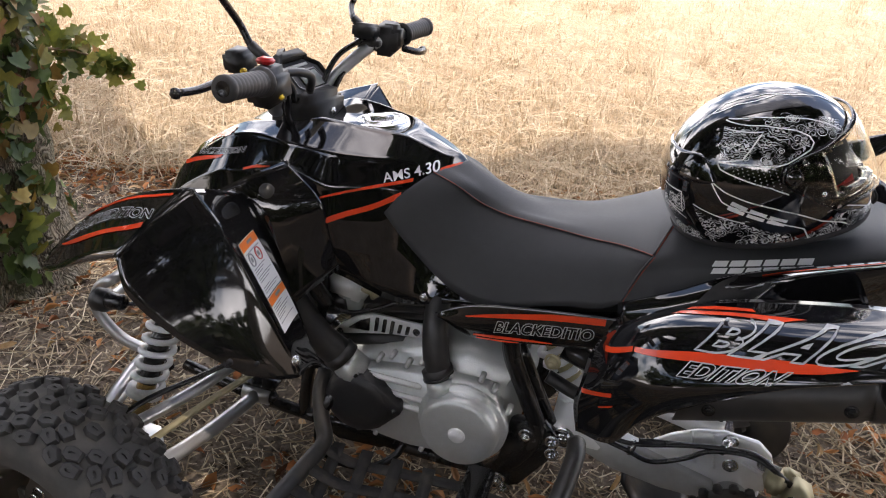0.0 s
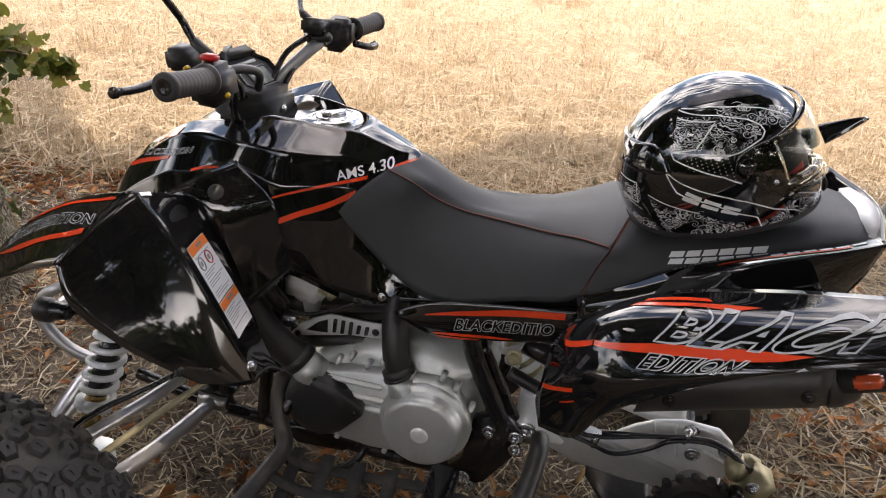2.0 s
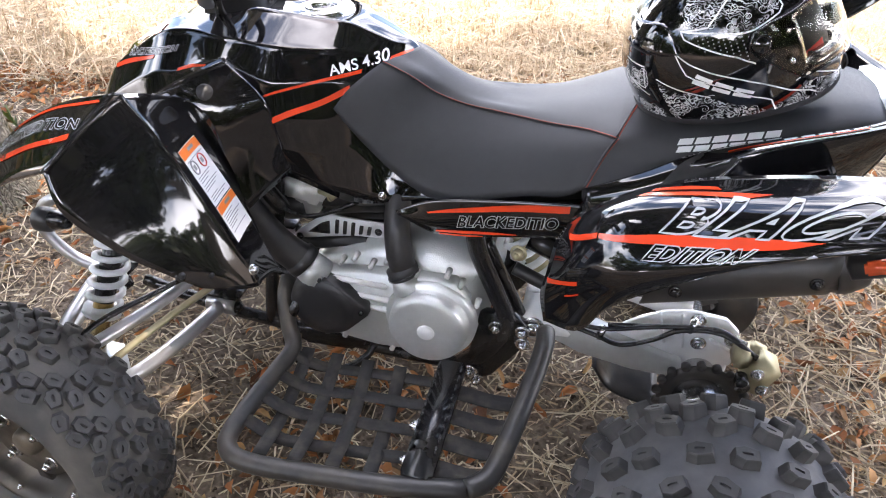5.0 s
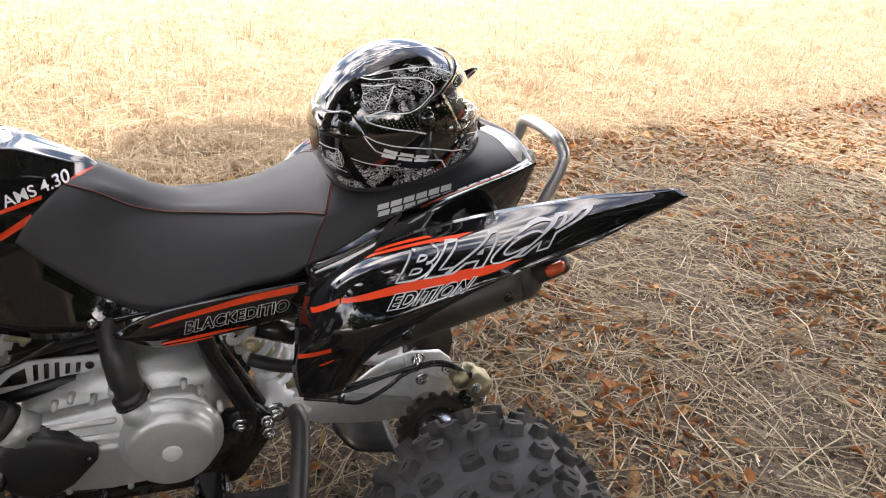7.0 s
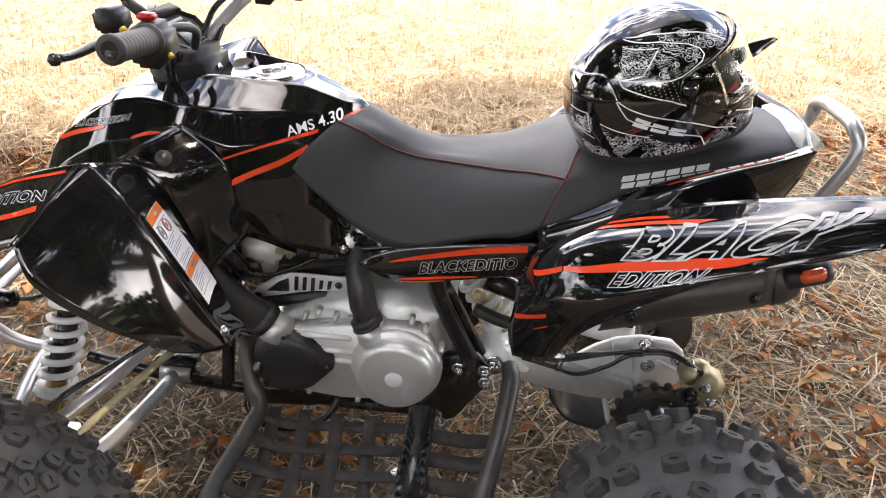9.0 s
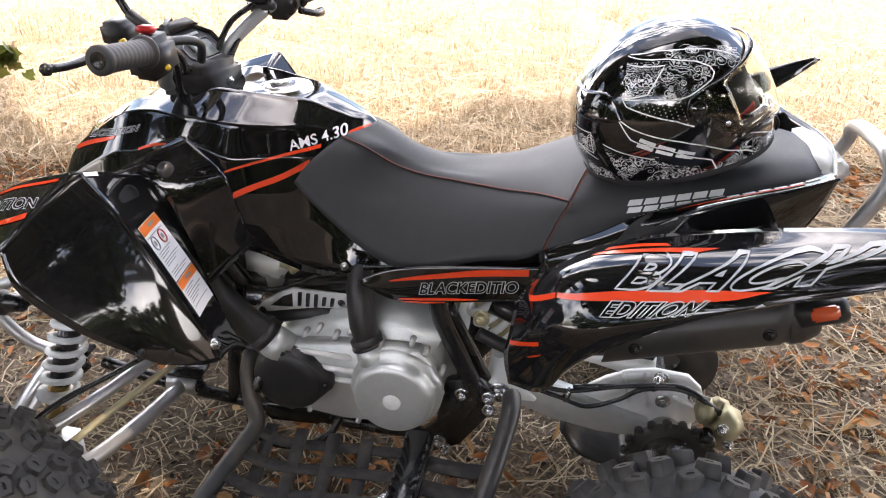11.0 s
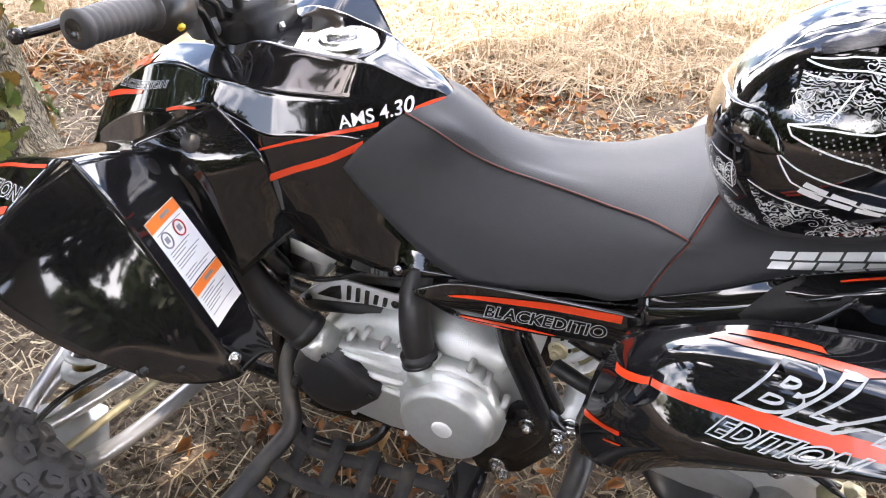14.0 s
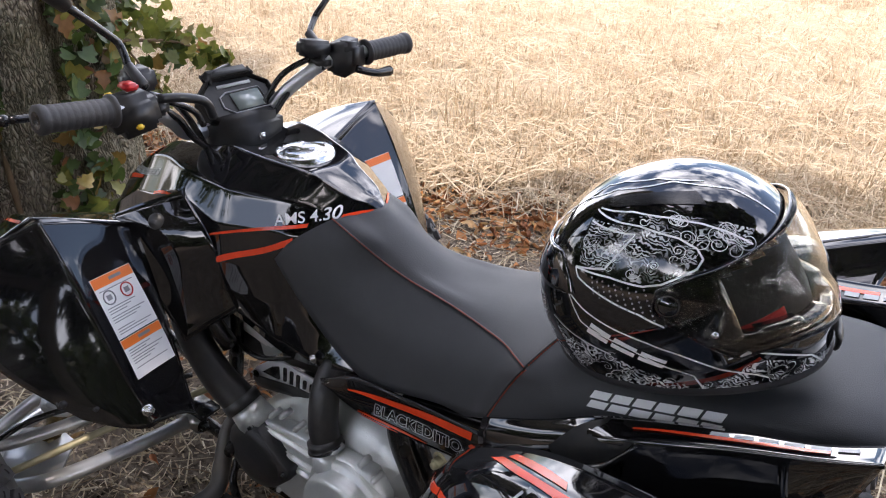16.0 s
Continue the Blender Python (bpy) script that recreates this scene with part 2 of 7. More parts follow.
def bark_mat():
    """Furrowed bark: plates between dark cracks, drawn out along the trunk, with lichen."""
    m = bpy.data.materials.new("furrowed_bark")
    m.use_nodes = True
    n, k = m.node_tree.nodes, m.node_tree.links
    b = n["Principled BSDF"]
    tc, mp = n.new("ShaderNodeTexCoord"), n.new("ShaderNodeMapping")
    mp.inputs["Scale"].default_value = (1.0, 1.0, 0.42)
    k.new(tc.outputs["Object"], mp.inputs["Vector"])
    warp, vor, fine, moss = n.new("ShaderNodeTexNoise"), n.new("ShaderNodeTexVoronoi"), n.new("ShaderNodeTexNoise"), n.new("ShaderNodeTexNoise")
    warp.inputs["Scale"].default_value, warp.inputs["Detail"].default_value = 14, 4
    k.new(mp.outputs[0], warp.inputs["Vector"])
    mix = n.new("ShaderNodeMix")
    mix.data_type = "RGBA"
    mix.inputs["Factor"].default_value = 0.16
    k.new(mp.outputs[0], mix.inputs["A"])
    k.new(warp.outputs["Color"], mix.inputs["B"])
    vor.feature = "DISTANCE_TO_EDGE"
    vor.inputs["Scale"].default_value = 58
    k.new(mix.outputs["Result"], vor.inputs["Vector"])
    fine.inputs["Scale"].default_value, fine.inputs["Detail"].default_value = 55, 8
    moss.inputs["Scale"].default_value, moss.inputs["Detail"].default_value = 3.5, 6
    for t in (fine, moss):
        k.new(tc.outputs["Object"], t.inputs["Vector"])
    plate = n.new("ShaderNodeMapRange")
    plate.inputs["From Max"].default_value = 0.32
    k.new(vor.outputs["Distance"], plate.inputs["Value"])
    high = n.new("ShaderNodeMath")
    high.operation = "MULTIPLY_ADD"
    high.inputs[1].default_value = 0.55
    k.new(fine.outputs["Fac"], high.inputs[0])
    k.new(plate.outputs["Result"], high.inputs[2])
    ramp = n.new("ShaderNodeValToRGB")
    e = ramp.color_ramp.elements
    e[0].position, e[1].position = 0.2, 1.15 / 1.5
    e[0].color, e[1].color = (0.065, 0.052, 0.038, 1), (0.31, 0.27, 0.20, 1)
    k.new(high.outputs[0], ramp.inputs["Fac"])
    green = n.new("ShaderNodeMix")
    green.data_type = "RGBA"
    green.inputs["B"].default_value = (0.13, 0.14, 0.065, 1)
    mr = n.new("ShaderNodeMapRange")
    mr.inputs["From Min"].default_value, mr.inputs["From Max"].default_value, mr.inputs["To Max"].default_value = 0.45, 0.7, 0.6
    k.new(moss.outputs["Fac"], mr.inputs["Value"])
    k.new(mr.outputs["Result"], green.inputs["Factor"])
    k.new(ramp.outputs["Color"], green.inputs["A"])
    k.new(green.outputs["Result"], b.inputs["Base Color"])
    b.inputs["Roughness"].default_value, b.inputs["Specular IOR Level"].default_value = 0.9, 0.2
    bp = n.new("ShaderNodeBump")
    bp.inputs["Strength"].default_value, bp.inputs["Distance"].default_value = 1.0, 0.018
    k.new(high.outputs[0], bp.inputs["Height"])
    k.new(bp.outputs["Normal"], b.inputs["Normal"])
    return m


M_BARK = bark_mat()
# Paler and greyer than tree_leaf: distance haze is put into these colours.
M_FARWOOD = island_mat("hazed_far_leaf", [(0.10, 0.125, 0.085), (0.13, 0.155, 0.11), (0.085, 0.11, 0.08)], 0.6, trans=0.2, grain=0.4)
M_TILE = mat("red_roof_tile", (0.32, 0.15, 0.10), 0.8, vary=0.2, scale=3)
M_WALLW = mat("pale_render", (0.62, 0.60, 0.56), 0.85, vary=0.08, scale=2)
# Lighter than green_leaf: sunlight shining through the fringe is put into these colours.
M_FRINGE = island_mat("sunlit_fringe_leaf", [(0.05, 0.08, 0.02), (0.13, 0.16, 0.03), (0.22, 0.21, 0.04), (0.09, 0.12, 0.025), (0.26, 0.14, 0.04)], 0.45, spec=0.4, trans=0.4)
M_STEM = mat("brown_stem", (0.12, 0.08, 0.04), 0.8, bump=0.3, scale=60)


def ground_mat():
    m = bpy.data.materials.new("soil_and_stubble")
    m.use_nodes = True
    n, k = m.node_tree.nodes, m.node_tree.links
    b = n["Principled BSDF"]
    tc = n.new("ShaderNodeTexCoord")
    sep = n.new("ShaderNodeSeparateXYZ")
    k.new(tc.outputs["Object"], sep.inputs[0])
    edge = n.new("ShaderNodeMath")           # how far a place lies inside the field
    edge.operation = "MULTIPLY_ADD"
    edge.inputs[1].default_value = -0.30
    k.new(sep.outputs["X"], edge.inputs[0])
    k.new(sep.outputs["Y"], edge.inputs[2])
    wob = n.new("ShaderNodeTexNoise")
    wob.inputs["Scale"].default_value, wob.inputs["Detail"].default_value = 2.2, 5
    k.new(tc.outputs["Object"], wob.inputs["Vector"])
    add = n.new("ShaderNodeMath")
    add.operation = "MULTIPLY_ADD"
    add.inputs[1].default_value = 1.6
    k.new(wob.outputs["Fac"], add.inputs[0])
    k.new(edge.outputs[0], add.inputs[2])
    infield = n.new("ShaderNodeMapRange")
    infield.inputs["From Min"].default_value, infield.inputs["From Max"].default_value = 2.4, 3.4
    k.new(add.outputs[0], infield.inputs["Value"])
    n1, n2, n3 = (n.new("ShaderNodeTexNoise") for _ in range(3))
    for t, s, d in ((n1, 60, 8), (n2, 5, 6), (n3, 0.35, 4)):
        t.inputs["Scale"].default_value, t.inputs["Detail"].default_value = s, d
        k.new(tc.outputs["Object"], t.inputs["Vector"])
    soil = n.new("ShaderNodeValToRGB")
    soil.color_ramp.elements[0].position, soil.color_ramp.elements[1].position = 0.38, 0.64
    soil.color_ramp.elements[0].color, soil.color_ramp.elements[1].color = (0.062, 0.048, 0.036, 1), (0.235, 0.19, 0.145, 1)
    mixn = n.new("ShaderNodeMath")
    mixn.operation = "MULTIPLY_ADD"
    mixn.inputs[1].default_value = 0.5
    hf = n.new("ShaderNodeMath")
    hf.operation = "MULTIPLY"
    hf.inputs[1].default_value = 0.5
    k.new(n2.outputs["Fac"], hf.inputs[0])
    k.new(n1.outputs["Fac"], mixn.inputs[0])
    k.new(hf.outputs[0], mixn.inputs[2])
    k.new(mixn.outputs[0], soil.inputs["Fac"])
    stretch = n.new("ShaderNodeMapping")
    stretch.inputs["Scale"].default_value = (3.0, 14.0, 1.0)
    stretch.inputs["Rotation"].default_value = (0, 0, radians(-20))
    k.new(tc.outputs["Object"], stretch.inputs["Vector"])
    rows = n.new("ShaderNodeTexNoise")
    rows.inputs["Scale"].default_value, rows.inputs["Detail"].default_value = 1.3, 8
    k.new(stretch.outputs[0], rows.inputs["Vector"])
    straw = n.new("ShaderNodeValToRGB")
    straw.color_ramp.elements[0].position, straw.color_ramp.elements[1].position = 0.3, 0.66
    straw.color_ramp.elements[0].color, straw.color_ramp.elements[1].color = (0.25, 0.187, 0.115, 1), (0.53, 0.438, 0.305, 1)
    sm = n.new("ShaderNodeMath")
    sm.operation = "MULTIPLY_ADD"
    sm.inputs[1].default_value = 0.6
    s2 = n.new("ShaderNodeMath")
    s2.operation = "MULTIPLY"
    s2.inputs[1].default_value = 0.4
    k.new(n3.outputs["Fac"], s2.inputs[0])
    k.new(rows.outputs["Fac"], sm.inputs[0])
    k.new(s2.outputs[0], sm.inputs[2])
    k.new(sm.outputs[0], straw.inputs["Fac"])
    deep = n.new("ShaderNodeMapRange")       # soil, with the shade between stalks in its colour, shows in the first rows, further in the straw covers it
    deep.inputs["From Min"].default_value, deep.inputs["From Max"].default_value = 3.0, 13.0
    deep.inputs["To Min"].default_value = 0.6
    k.new(add.outputs[0], deep.inputs["Value"])
    cover = n.new("ShaderNodeMix")
    cover.data_type = "RGBA"
    cover.inputs["A"].default_value = (0.10, 0.075, 0.05, 1)
    k.new(deep.outputs["Result"], cover.inputs["Factor"])
    k.new(straw.outputs["Color"], cover.inputs["B"])
    mx = n.new("ShaderNodeMix")
    mx.data_type = "RGBA"
    k.new(infield.outputs["Result"], mx.inputs["Factor"])
    k.new(soil.outputs["Color"], mx.inputs["A"])
    k.new(cover.outputs["Result"], mx.inputs["B"])
    k.new(mx.outputs["Result"], b.inputs["Base Color"])
    b.inputs["Roughness"].default_value, b.inputs["Specular IOR Level"].default_value = 0.95, 0.15
    bp = n.new("ShaderNodeBump")
    bp.inputs["Strength"].default_value, bp.inputs["Distance"].default_value = 1.0, 0.03
    k.new(mixn.outputs[0], bp.inputs["Height"])
    k.new(bp.outputs["Normal"], b.inputs["Normal"])
    return m


M_GROUND = ground_mat()


# ---- mesh helpers ----
def mesh_of(name, verts, faces, smooth=True):
    me = bpy.data.meshes.new(name)
    me.from_pydata([tuple(v) for v in verts], [], faces)
    me.update()
    if smooth:
        me.polygons.foreach_set("use_smooth", [True] * len(me.polygons))
    return me


def put(name, geo, material, parent=None, label="", smooth=True):
    """Links (verts, faces) or a bmesh as one mesh object, under a thing or a part."""
    if isinstance(geo, tuple):
        me = mesh_of(name, geo[0], geo[1], smooth)
    else:
        me = bpy.data.meshes.new(name)
        geo.to_mesh(me)
        geo.free()
        if smooth:
            me.polygons.foreach_set("use_smooth", [True] * len(me.polygons))
    me.materials.append(material)
    ob = new(name, me)
    if parent:
        ob.parent = parent
    if label:
        tagged(ob, label)
    return ob


def join(*geos):
    V, F = [], []
    for v, f in geos:
        o = len(V)
        V += [tuple(p) for p in v]
        F += [[i + o for i in q] for q in f]
    return V, F


def moved(geo, m):
    return [tuple(m @ Vector(v)) for v in geo[0]], geo[1]


def flipped(geo):
    """The mirror image across the plane y = 0."""
    return [(v[0], -v[1], v[2]) for v in geo[0]], [list(reversed(f)) for f in geo[1]]


def spline(pts, n=6, closed=False):
    P = [Vector(p) for p in pts]
    N, out = len(P), []
    segs = N if closed else N - 1
    for i in range(segs):
        a = P[(i - 1) % N] if closed or i > 0 else P[0] * 2 - P[1]
        b, c = P[i], P[(i + 1) % N]
        d = P[(i + 2) % N] if closed or i + 2 < N else P[-1] * 2 - P[-2]
        for j in range(n):
            t = j / n
            out.append(0.5 * ((2 * b) + (c - a) * t + (2 * a - 5 * b + 4 * c - d) * t * t + (3 * b - a - 3 * c + d) * t ** 3))
    if not closed:
        out.append(P[-1])
    return out


def tube(pts, r, seg=10, n=5, closed=False, caps=True, soft=True):
    """A round bar along pts; r is one radius or one for each given point."""
    P = spline(pts, n, closed) if soft else [Vector(p) for p in pts]
    if isinstance(r, (int, float)):
        R = [r] * len(P)
    else:
        k = len(P) - 1
        R = [float(np.interp(i / k * (len(r) - 1), range(len(r)), r)) for i in range(len(P))]
    V, F = [], []
    side = None
    L = len(P)
    for i, p in enumerate(P):
        a = P[(i - 1) % L] if closed or i else P[i]
        b = P[(i + 1) % L] if closed or i < L - 1 else P[i]
        d = (b - a).normalized()
        if side is None:
            side = d.cross(Vector((0.31, 0.2, 0.93))).normalized()
        side = (side - d * side.dot(d)).normalized()
        up = d.cross(side)
        for j in range(seg):
            t = 2 * math.pi * j / seg
            V.append(p + (side * math.cos(t) + up * math.sin(t)) * R[i])
    for i in range(L if closed else L - 1):
        for j in range(seg):
            q, w = i * seg, ((i + 1) % L) * seg
            F.append([q + j, q + (j + 1) % seg, w + (j + 1) % seg, w + j])
    if caps and not closed:
        F.append(list(reversed(range(seg))))
        F.append([(L - 1) * seg + j for j in range(seg)])
    return V, F


def strap(pts, w, t, up=(0, 0, 1), n=4):
    """A flat band of width w and thickness t along pts."""
    P = spline(pts, n)
    V, F = [], []
    for i, p in enumerate(P):
        d = (P[min(i + 1, len(P) - 1)] - P[max(i - 1, 0)]).normalized()
        s = d.cross(Vector(up)).normalized()
        u = s.cross(d)
        for a, b in ((-1, -1), (1, -1), (1, 1), (-1, 1)):
            V.append(p + s * a * w / 2 + u * b * t / 2)
    for i in range(len(P) - 1):
        for j in range(4):
            F.append([i * 4 + j, i * 4 + (j + 1) % 4, i * 4 + 4 + (j + 1) % 4, i * 4 + 4 + j])
    F += [[3, 2, 1, 0], [len(V) - 4 + j for j in range(4)]]
    return V, F


def lathe(profile, seg=32, m=Matrix(), closed=False):
    """profile: (radius, along) pairs, turned about the local z axis, then placed by m."""
    V, F = [], []
    k = len(profile)
    for j in range(seg):
        t = 2 * math.pi * j / seg
        for r, z in profile:
            V.append(m @ Vector((r * math.cos(t), r * math.sin(t), z)))
    for j in range(seg):
        for i in range(k if closed else k - 1):
            a, b = j * k + i, ((j + 1) % seg) * k + i
            a2, b2 = j * k + (i + 1) % k, ((j + 1) % seg) * k + (i + 1) % k
            F.append([a, b, b2, a2])
    return V, F


def box(sx, sy, sz, m=Matrix(), bev=0.15):
    """A block with chamfered edges."""
    bm = bmesh.new()
    bmesh.ops.create_cube(bm, size=1)
    bmesh.ops.scale(bm, vec=(sx, sy, sz), verts=bm.verts)
    if bev:
        bmesh.ops.bevel(bm, geom=bm.edges[:], offset=bev * min(sx, sy, sz), segments=2, affect="EDGES")
    V = [m @ v.co for v in bm.verts]
    bm.verts.index_update()
    F = [[v.index for v in f.verts] for f in bm.faces]
    bm.free()
    return V, F


def slab(outline, y0, y1, m=Matrix()):
    """A plate with a closed (x, z) outline between two depths y, edges a little chamfered."""
    bm = bmesh.new()
    low = [bm.verts.new((x, y0, z)) for x, z in outline]
    f = bm.faces.new(low)
    ex = bmesh.ops.extrude_face_region(bm, geom=[f])
    vs = [v for v in ex["geom"] if isinstance(v, bmesh.types.BMVert)]
    bmesh.ops.translate(bm, vec=(0, y1 - y0, 0), verts=vs)
    bmesh.ops.recalc_face_normals(bm, faces=bm.faces[:])
    bmesh.ops.bevel(bm, geom=bm.edges[:], offset=0.12 * abs(y1 - y0), segments=1, affect="EDGES")
    V = [m @ v.co for v in bm.verts]
    bm.verts.index_update()
    F = [[v.index for v in g.verts] for g in bm.faces]
    bm.free()
    return V, F


def patch(ctrl, nu=6, nv=6, closed=False):
    """A smooth grid through rows of control points."""
    rows = [spline(r, nv, closed) for r in ctrl]
    cols = [spline([r[j] for r in rows], nu) for j in range(len(rows[0]))]
    return [[cols[j][i] for j in range(len(cols))] for i in range(len(cols[0]))]


def sheet(g, thick=0.004, closed=False, out=None):
    """A grid of points turned into a panel with thickness, and its outside alone; out: roughly where the outside faces."""
    R, C = len(g), len(g[0])
    V = [p for r in g for p in r]
    N = []
    for i in range(R):
        for j in range(C):
            a = g[min(i + 1, R - 1)][j] - g[max(i - 1, 0)][j]
            b = (g[i][(j + 1) % C] - g[i][j - 1]) if closed else (g[i][min(j + 1, C - 1)] - g[i][max(j - 1, 0)])
            c = a.cross(b)
            N.append(c.normalized() if c.length > 1e-12 else Vector((0, 0, 1)))
    turned = out is not None and sum(N, Vector()).dot(Vector(out)) < 0
    if turned:
        g = [list(reversed(r)) for r in g]
        V = [p for r in g for p in r]
        N = [-N[i * C + C - 1 - j] for i in range(R) for j in range(C)]
    top = []
    for i in range(R - 1):
        for j in range(C if closed else C - 1):
            k = (j + 1) % C
            top.append([i * C + j, (i + 1) * C + j, (i + 1) * C + k, i * C + k])
    o = len(V)
    W = V + [p - q * thick for p, q in zip(V, N)]
    F = list(top) + [[x + o for x in reversed(f)] for f in top]
    rim = []
    if not closed:
        for i in range(R - 1):
            rim.append((i * C, (i + 1) * C))
            rim.append(((i + 1) * C + C - 1, i * C + C - 1))
    for j in range(C if closed else C - 1):
        k = (j + 1) % C
        rim.append((k, j))
        rim.append(((R - 1) * C + j, (R - 1) * C + k))
    F += [[b, a, a + o, b + o] for a, b in rim]
    return (W, F), (V, top)


import collections

from mathutils.bvhtree import BVHTree


class Skin:
    """The outside of panels, on which prints are laid."""

    def __init__(self, *outsides):
        V, F = join(*outsides)
        self.tree = BVHTree.FromPolygons(V, F)

    def lay(self, p, way, lift):
        hit, nrm, _, _ = self.tree.ray_cast(Vector(p), Vector(way))
        if hit is None:
            hit, nrm, _, _ = self.tree.find_nearest(Vector(p))
        if nrm.dot(Vector(way)) > 0:
            nrm = -nrm
        return hit + nrm * lift


def side_map(y0=-1.5):
    """Prints on the near flank: (x, z) seen along +y."""
    return lambda x, z: ((x, y0, z), (0, 1, 0))


def band(skin, top, low, where, lift=0.0012, nu=8, nv=4):
    """A printed band between two lines of (x, z) points."""
    a, b = [spline([(x, 0, z) for x, z in line], nu) for line in (top, low)]
    g = []
    for p, q in zip(a, b):
        g.append([skin.lay(*where(*(p.lerp(q, j / nv)).xz), lift) for j in range(nv + 1)])
    C = nv + 1
    V = [p for r in g for p in r]
    return V, [[i * C + j, (i + 1) * C + j, (i + 1) * C + j + 1, i * C + j + 1] for i in range(len(g) - 1) for j in range(nv)]


def lettering(text, grow=0.0, shear=0.25, space=1.0):
    """A word as flat triangles in a unit box."""
    cu = bpy.data.curves.new("word", "FONT")
    cu.body, cu.size, cu.shear, cu.offset, cu.space_character = text, 1.0, shear, grow, space
    ob = bpy.data.objects.new("word", cu)
    scene.collection.objects.link(ob)
    me = ob.to_mesh()
    bm = bmesh.new()
    bm.from_mesh(me)
    ob.to_mesh_clear()
    bpy.data.objects.remove(ob)
    bpy.data.curves.remove(cu)
    bmesh.ops.triangulate(bm, faces=bm.faces[:])
    for _ in range(3):
        long = [e for e in bm.edges if e.calc_length() > 0.22]
        if not long:
            break
        bmesh.ops.subdivide_edges(bm, edges=long, cuts=1)
        bmesh.ops.triangulate(bm, faces=bm.faces[:])
    bm.verts.index_update()
    V = [v.co.copy() for v in bm.verts]
    F = [[v.index for v in f.verts] for f in bm.faces]
    bm.free()
    return V, F


def word(skin, text, a, b, c, where, lift=0.0015, grow=0.0, shear=0.25, frame_of=None, bold=0.0):
    """Lays a word on a skin: a lower left, b lower right, c upper left corner as (x, z)."""
    V, F = lettering(text, grow + bold, shear)
    W, _ = lettering(text, bold, shear) if grow else (V, F)
    x0, x1 = min(v.x for v in W), max(v.x for v in W)
    y0, y1 = min(v.y for v in W), max(v.y for v in W)
    out = []
    for v in V:
        s, t = (v.x - x0) / (x1 - x0), (v.y - y0) / (y1 - y0)
        x = a[0] + (b[0] - a[0]) * s + (c[0] - a[0]) * t
        z = a[1] + (b[1] - a[1]) * s + (c[1] - a[1]) * t
        out.append(skin.lay(*where(x, z), lift))
    return out, F


def outline(skin, text, a, b, c, where, width, shear=0.0, lift=0.0014, bold=0.04, d=None):
    """The outline of a word as a narrow printed line; corners as for word(), d the upper right one."""
    d = d or (b[0] + c[0] - a[0], b[1] + c[1] - a[1])
    cu = bpy.data.curves.new("word", "FONT")
    cu.body, cu.size, cu.shear, cu.offset, cu.resolution_u = text, 1.0, shear, bold, 5
    ob = bpy.data.objects.new("word", cu)
    scene.collection.objects.link(ob)
    me = ob.to_mesh()
    bm = bmesh.new()
    bm.from_mesh(me)
    ob.to_mesh_clear()
    bpy.data.objects.remove(ob)
    bpy.data.curves.remove(cu)
    bmesh.ops.remove_doubles(bm, verts=bm.verts[:], dist=1e-5)
    x0, x1 = min(v.co.x for v in bm.verts), max(v.co.x for v in bm.verts)
    y0, y1 = min(v.co.y for v in bm.verts), max(v.co.y for v in bm.verts)
    near = collections.defaultdict(list)
    for e in bm.edges:
        if len(e.link_faces) == 1:
            p, q = e.verts[0].index, e.verts[1].index
            near[p].append(q)
            near[q].append(p)
    at = {v.index: v.co.copy() for v in bm.verts}
    bm.free()

    def place(v):
        s, t = (v.x - x0) / (x1 - x0), (v.y - y0) / (y1 - y0)
        return Vector([(a[k] * (1 - s) + b[k] * s) * (1 - t) + (c[k] * (1 - s) + d[k] * s) * t for k in (0, 1)])

    V, F, seen = [], [], set()
    for start in sorted(near):
        if start in seen or len(near[start]) != 2:
            continue
        loop, prev, cur = [], None, start
        while cur not in seen:
            seen.add(cur)
            loop.append(place(at[cur]))
            nxt = [n for n in near[cur] if n != prev and n not in seen]
            if not nxt:
                break
            prev, cur = cur, nxt[0]
        fine = []
        for i, p in enumerate(loop):
            q = loop[(i + 1) % len(loop)]
            cuts = max(1, int((q - p).length / 0.006))
            fine += [p.lerp(q, k / cuts) for k in range(cuts)]
        n, o = len(fine), len(V)
        if n < 3:
            continue
        for i, p in enumerate(fine):
            d1, d2 = (p - fine[i - 1]), (fine[(i + 1) % n] - p)
            d1, d2 = (d.normalized() if d.length > 1e-9 else Vector((1, 0)) for d in (d1, d2))
            m = Vector((-(d1.y + d2.y), d1.x + d2.x))
            m = m.normalized() if m.length > 1e-6 else Vector((-d1.y, d1.x))
            m *= width / 2 / max(0.5, abs(m.dot(Vector((-d1.y, d1.x)))))
            for q in (p + m, p - m):
                V.append(skin.lay(*where(q.x, q.y), lift))
        F += [[o + 2 * i, o + 2 * i + 1, o + 2 * ((i + 1) % n) + 1, o + 2 * ((i + 1) % n)] for i in range(n)]
    return V, F


def nut(p, axis, r=0.008, h=0.007):
    m = Matrix.Translation(p) @ Vector(axis).to_track_quat("Z", "Y").to_matrix().to_4x4()
    return join(lathe([(0, h * 1.5), (r * 0.55, h * 1.5), (r * 0.6, h)], 8, m), lathe([(r * 0.3, h), (r * 0.9, h), (r, h * 0.8), (r, 0)], 6, m), lathe([(r, 0.0018), (r * 1.5, 0.0015), (r * 1.5, 0)], 14, m))


def at_axis(p, axis):
    return Matrix.Translation(p) @ Vector(axis).to_track_quat("Z", "Y").to_matrix().to_4x4()


# ---- ground ----
rng = np.random.default_rng(7)


def edge_of_field(x):
    return 1.95 + 0.30 * x


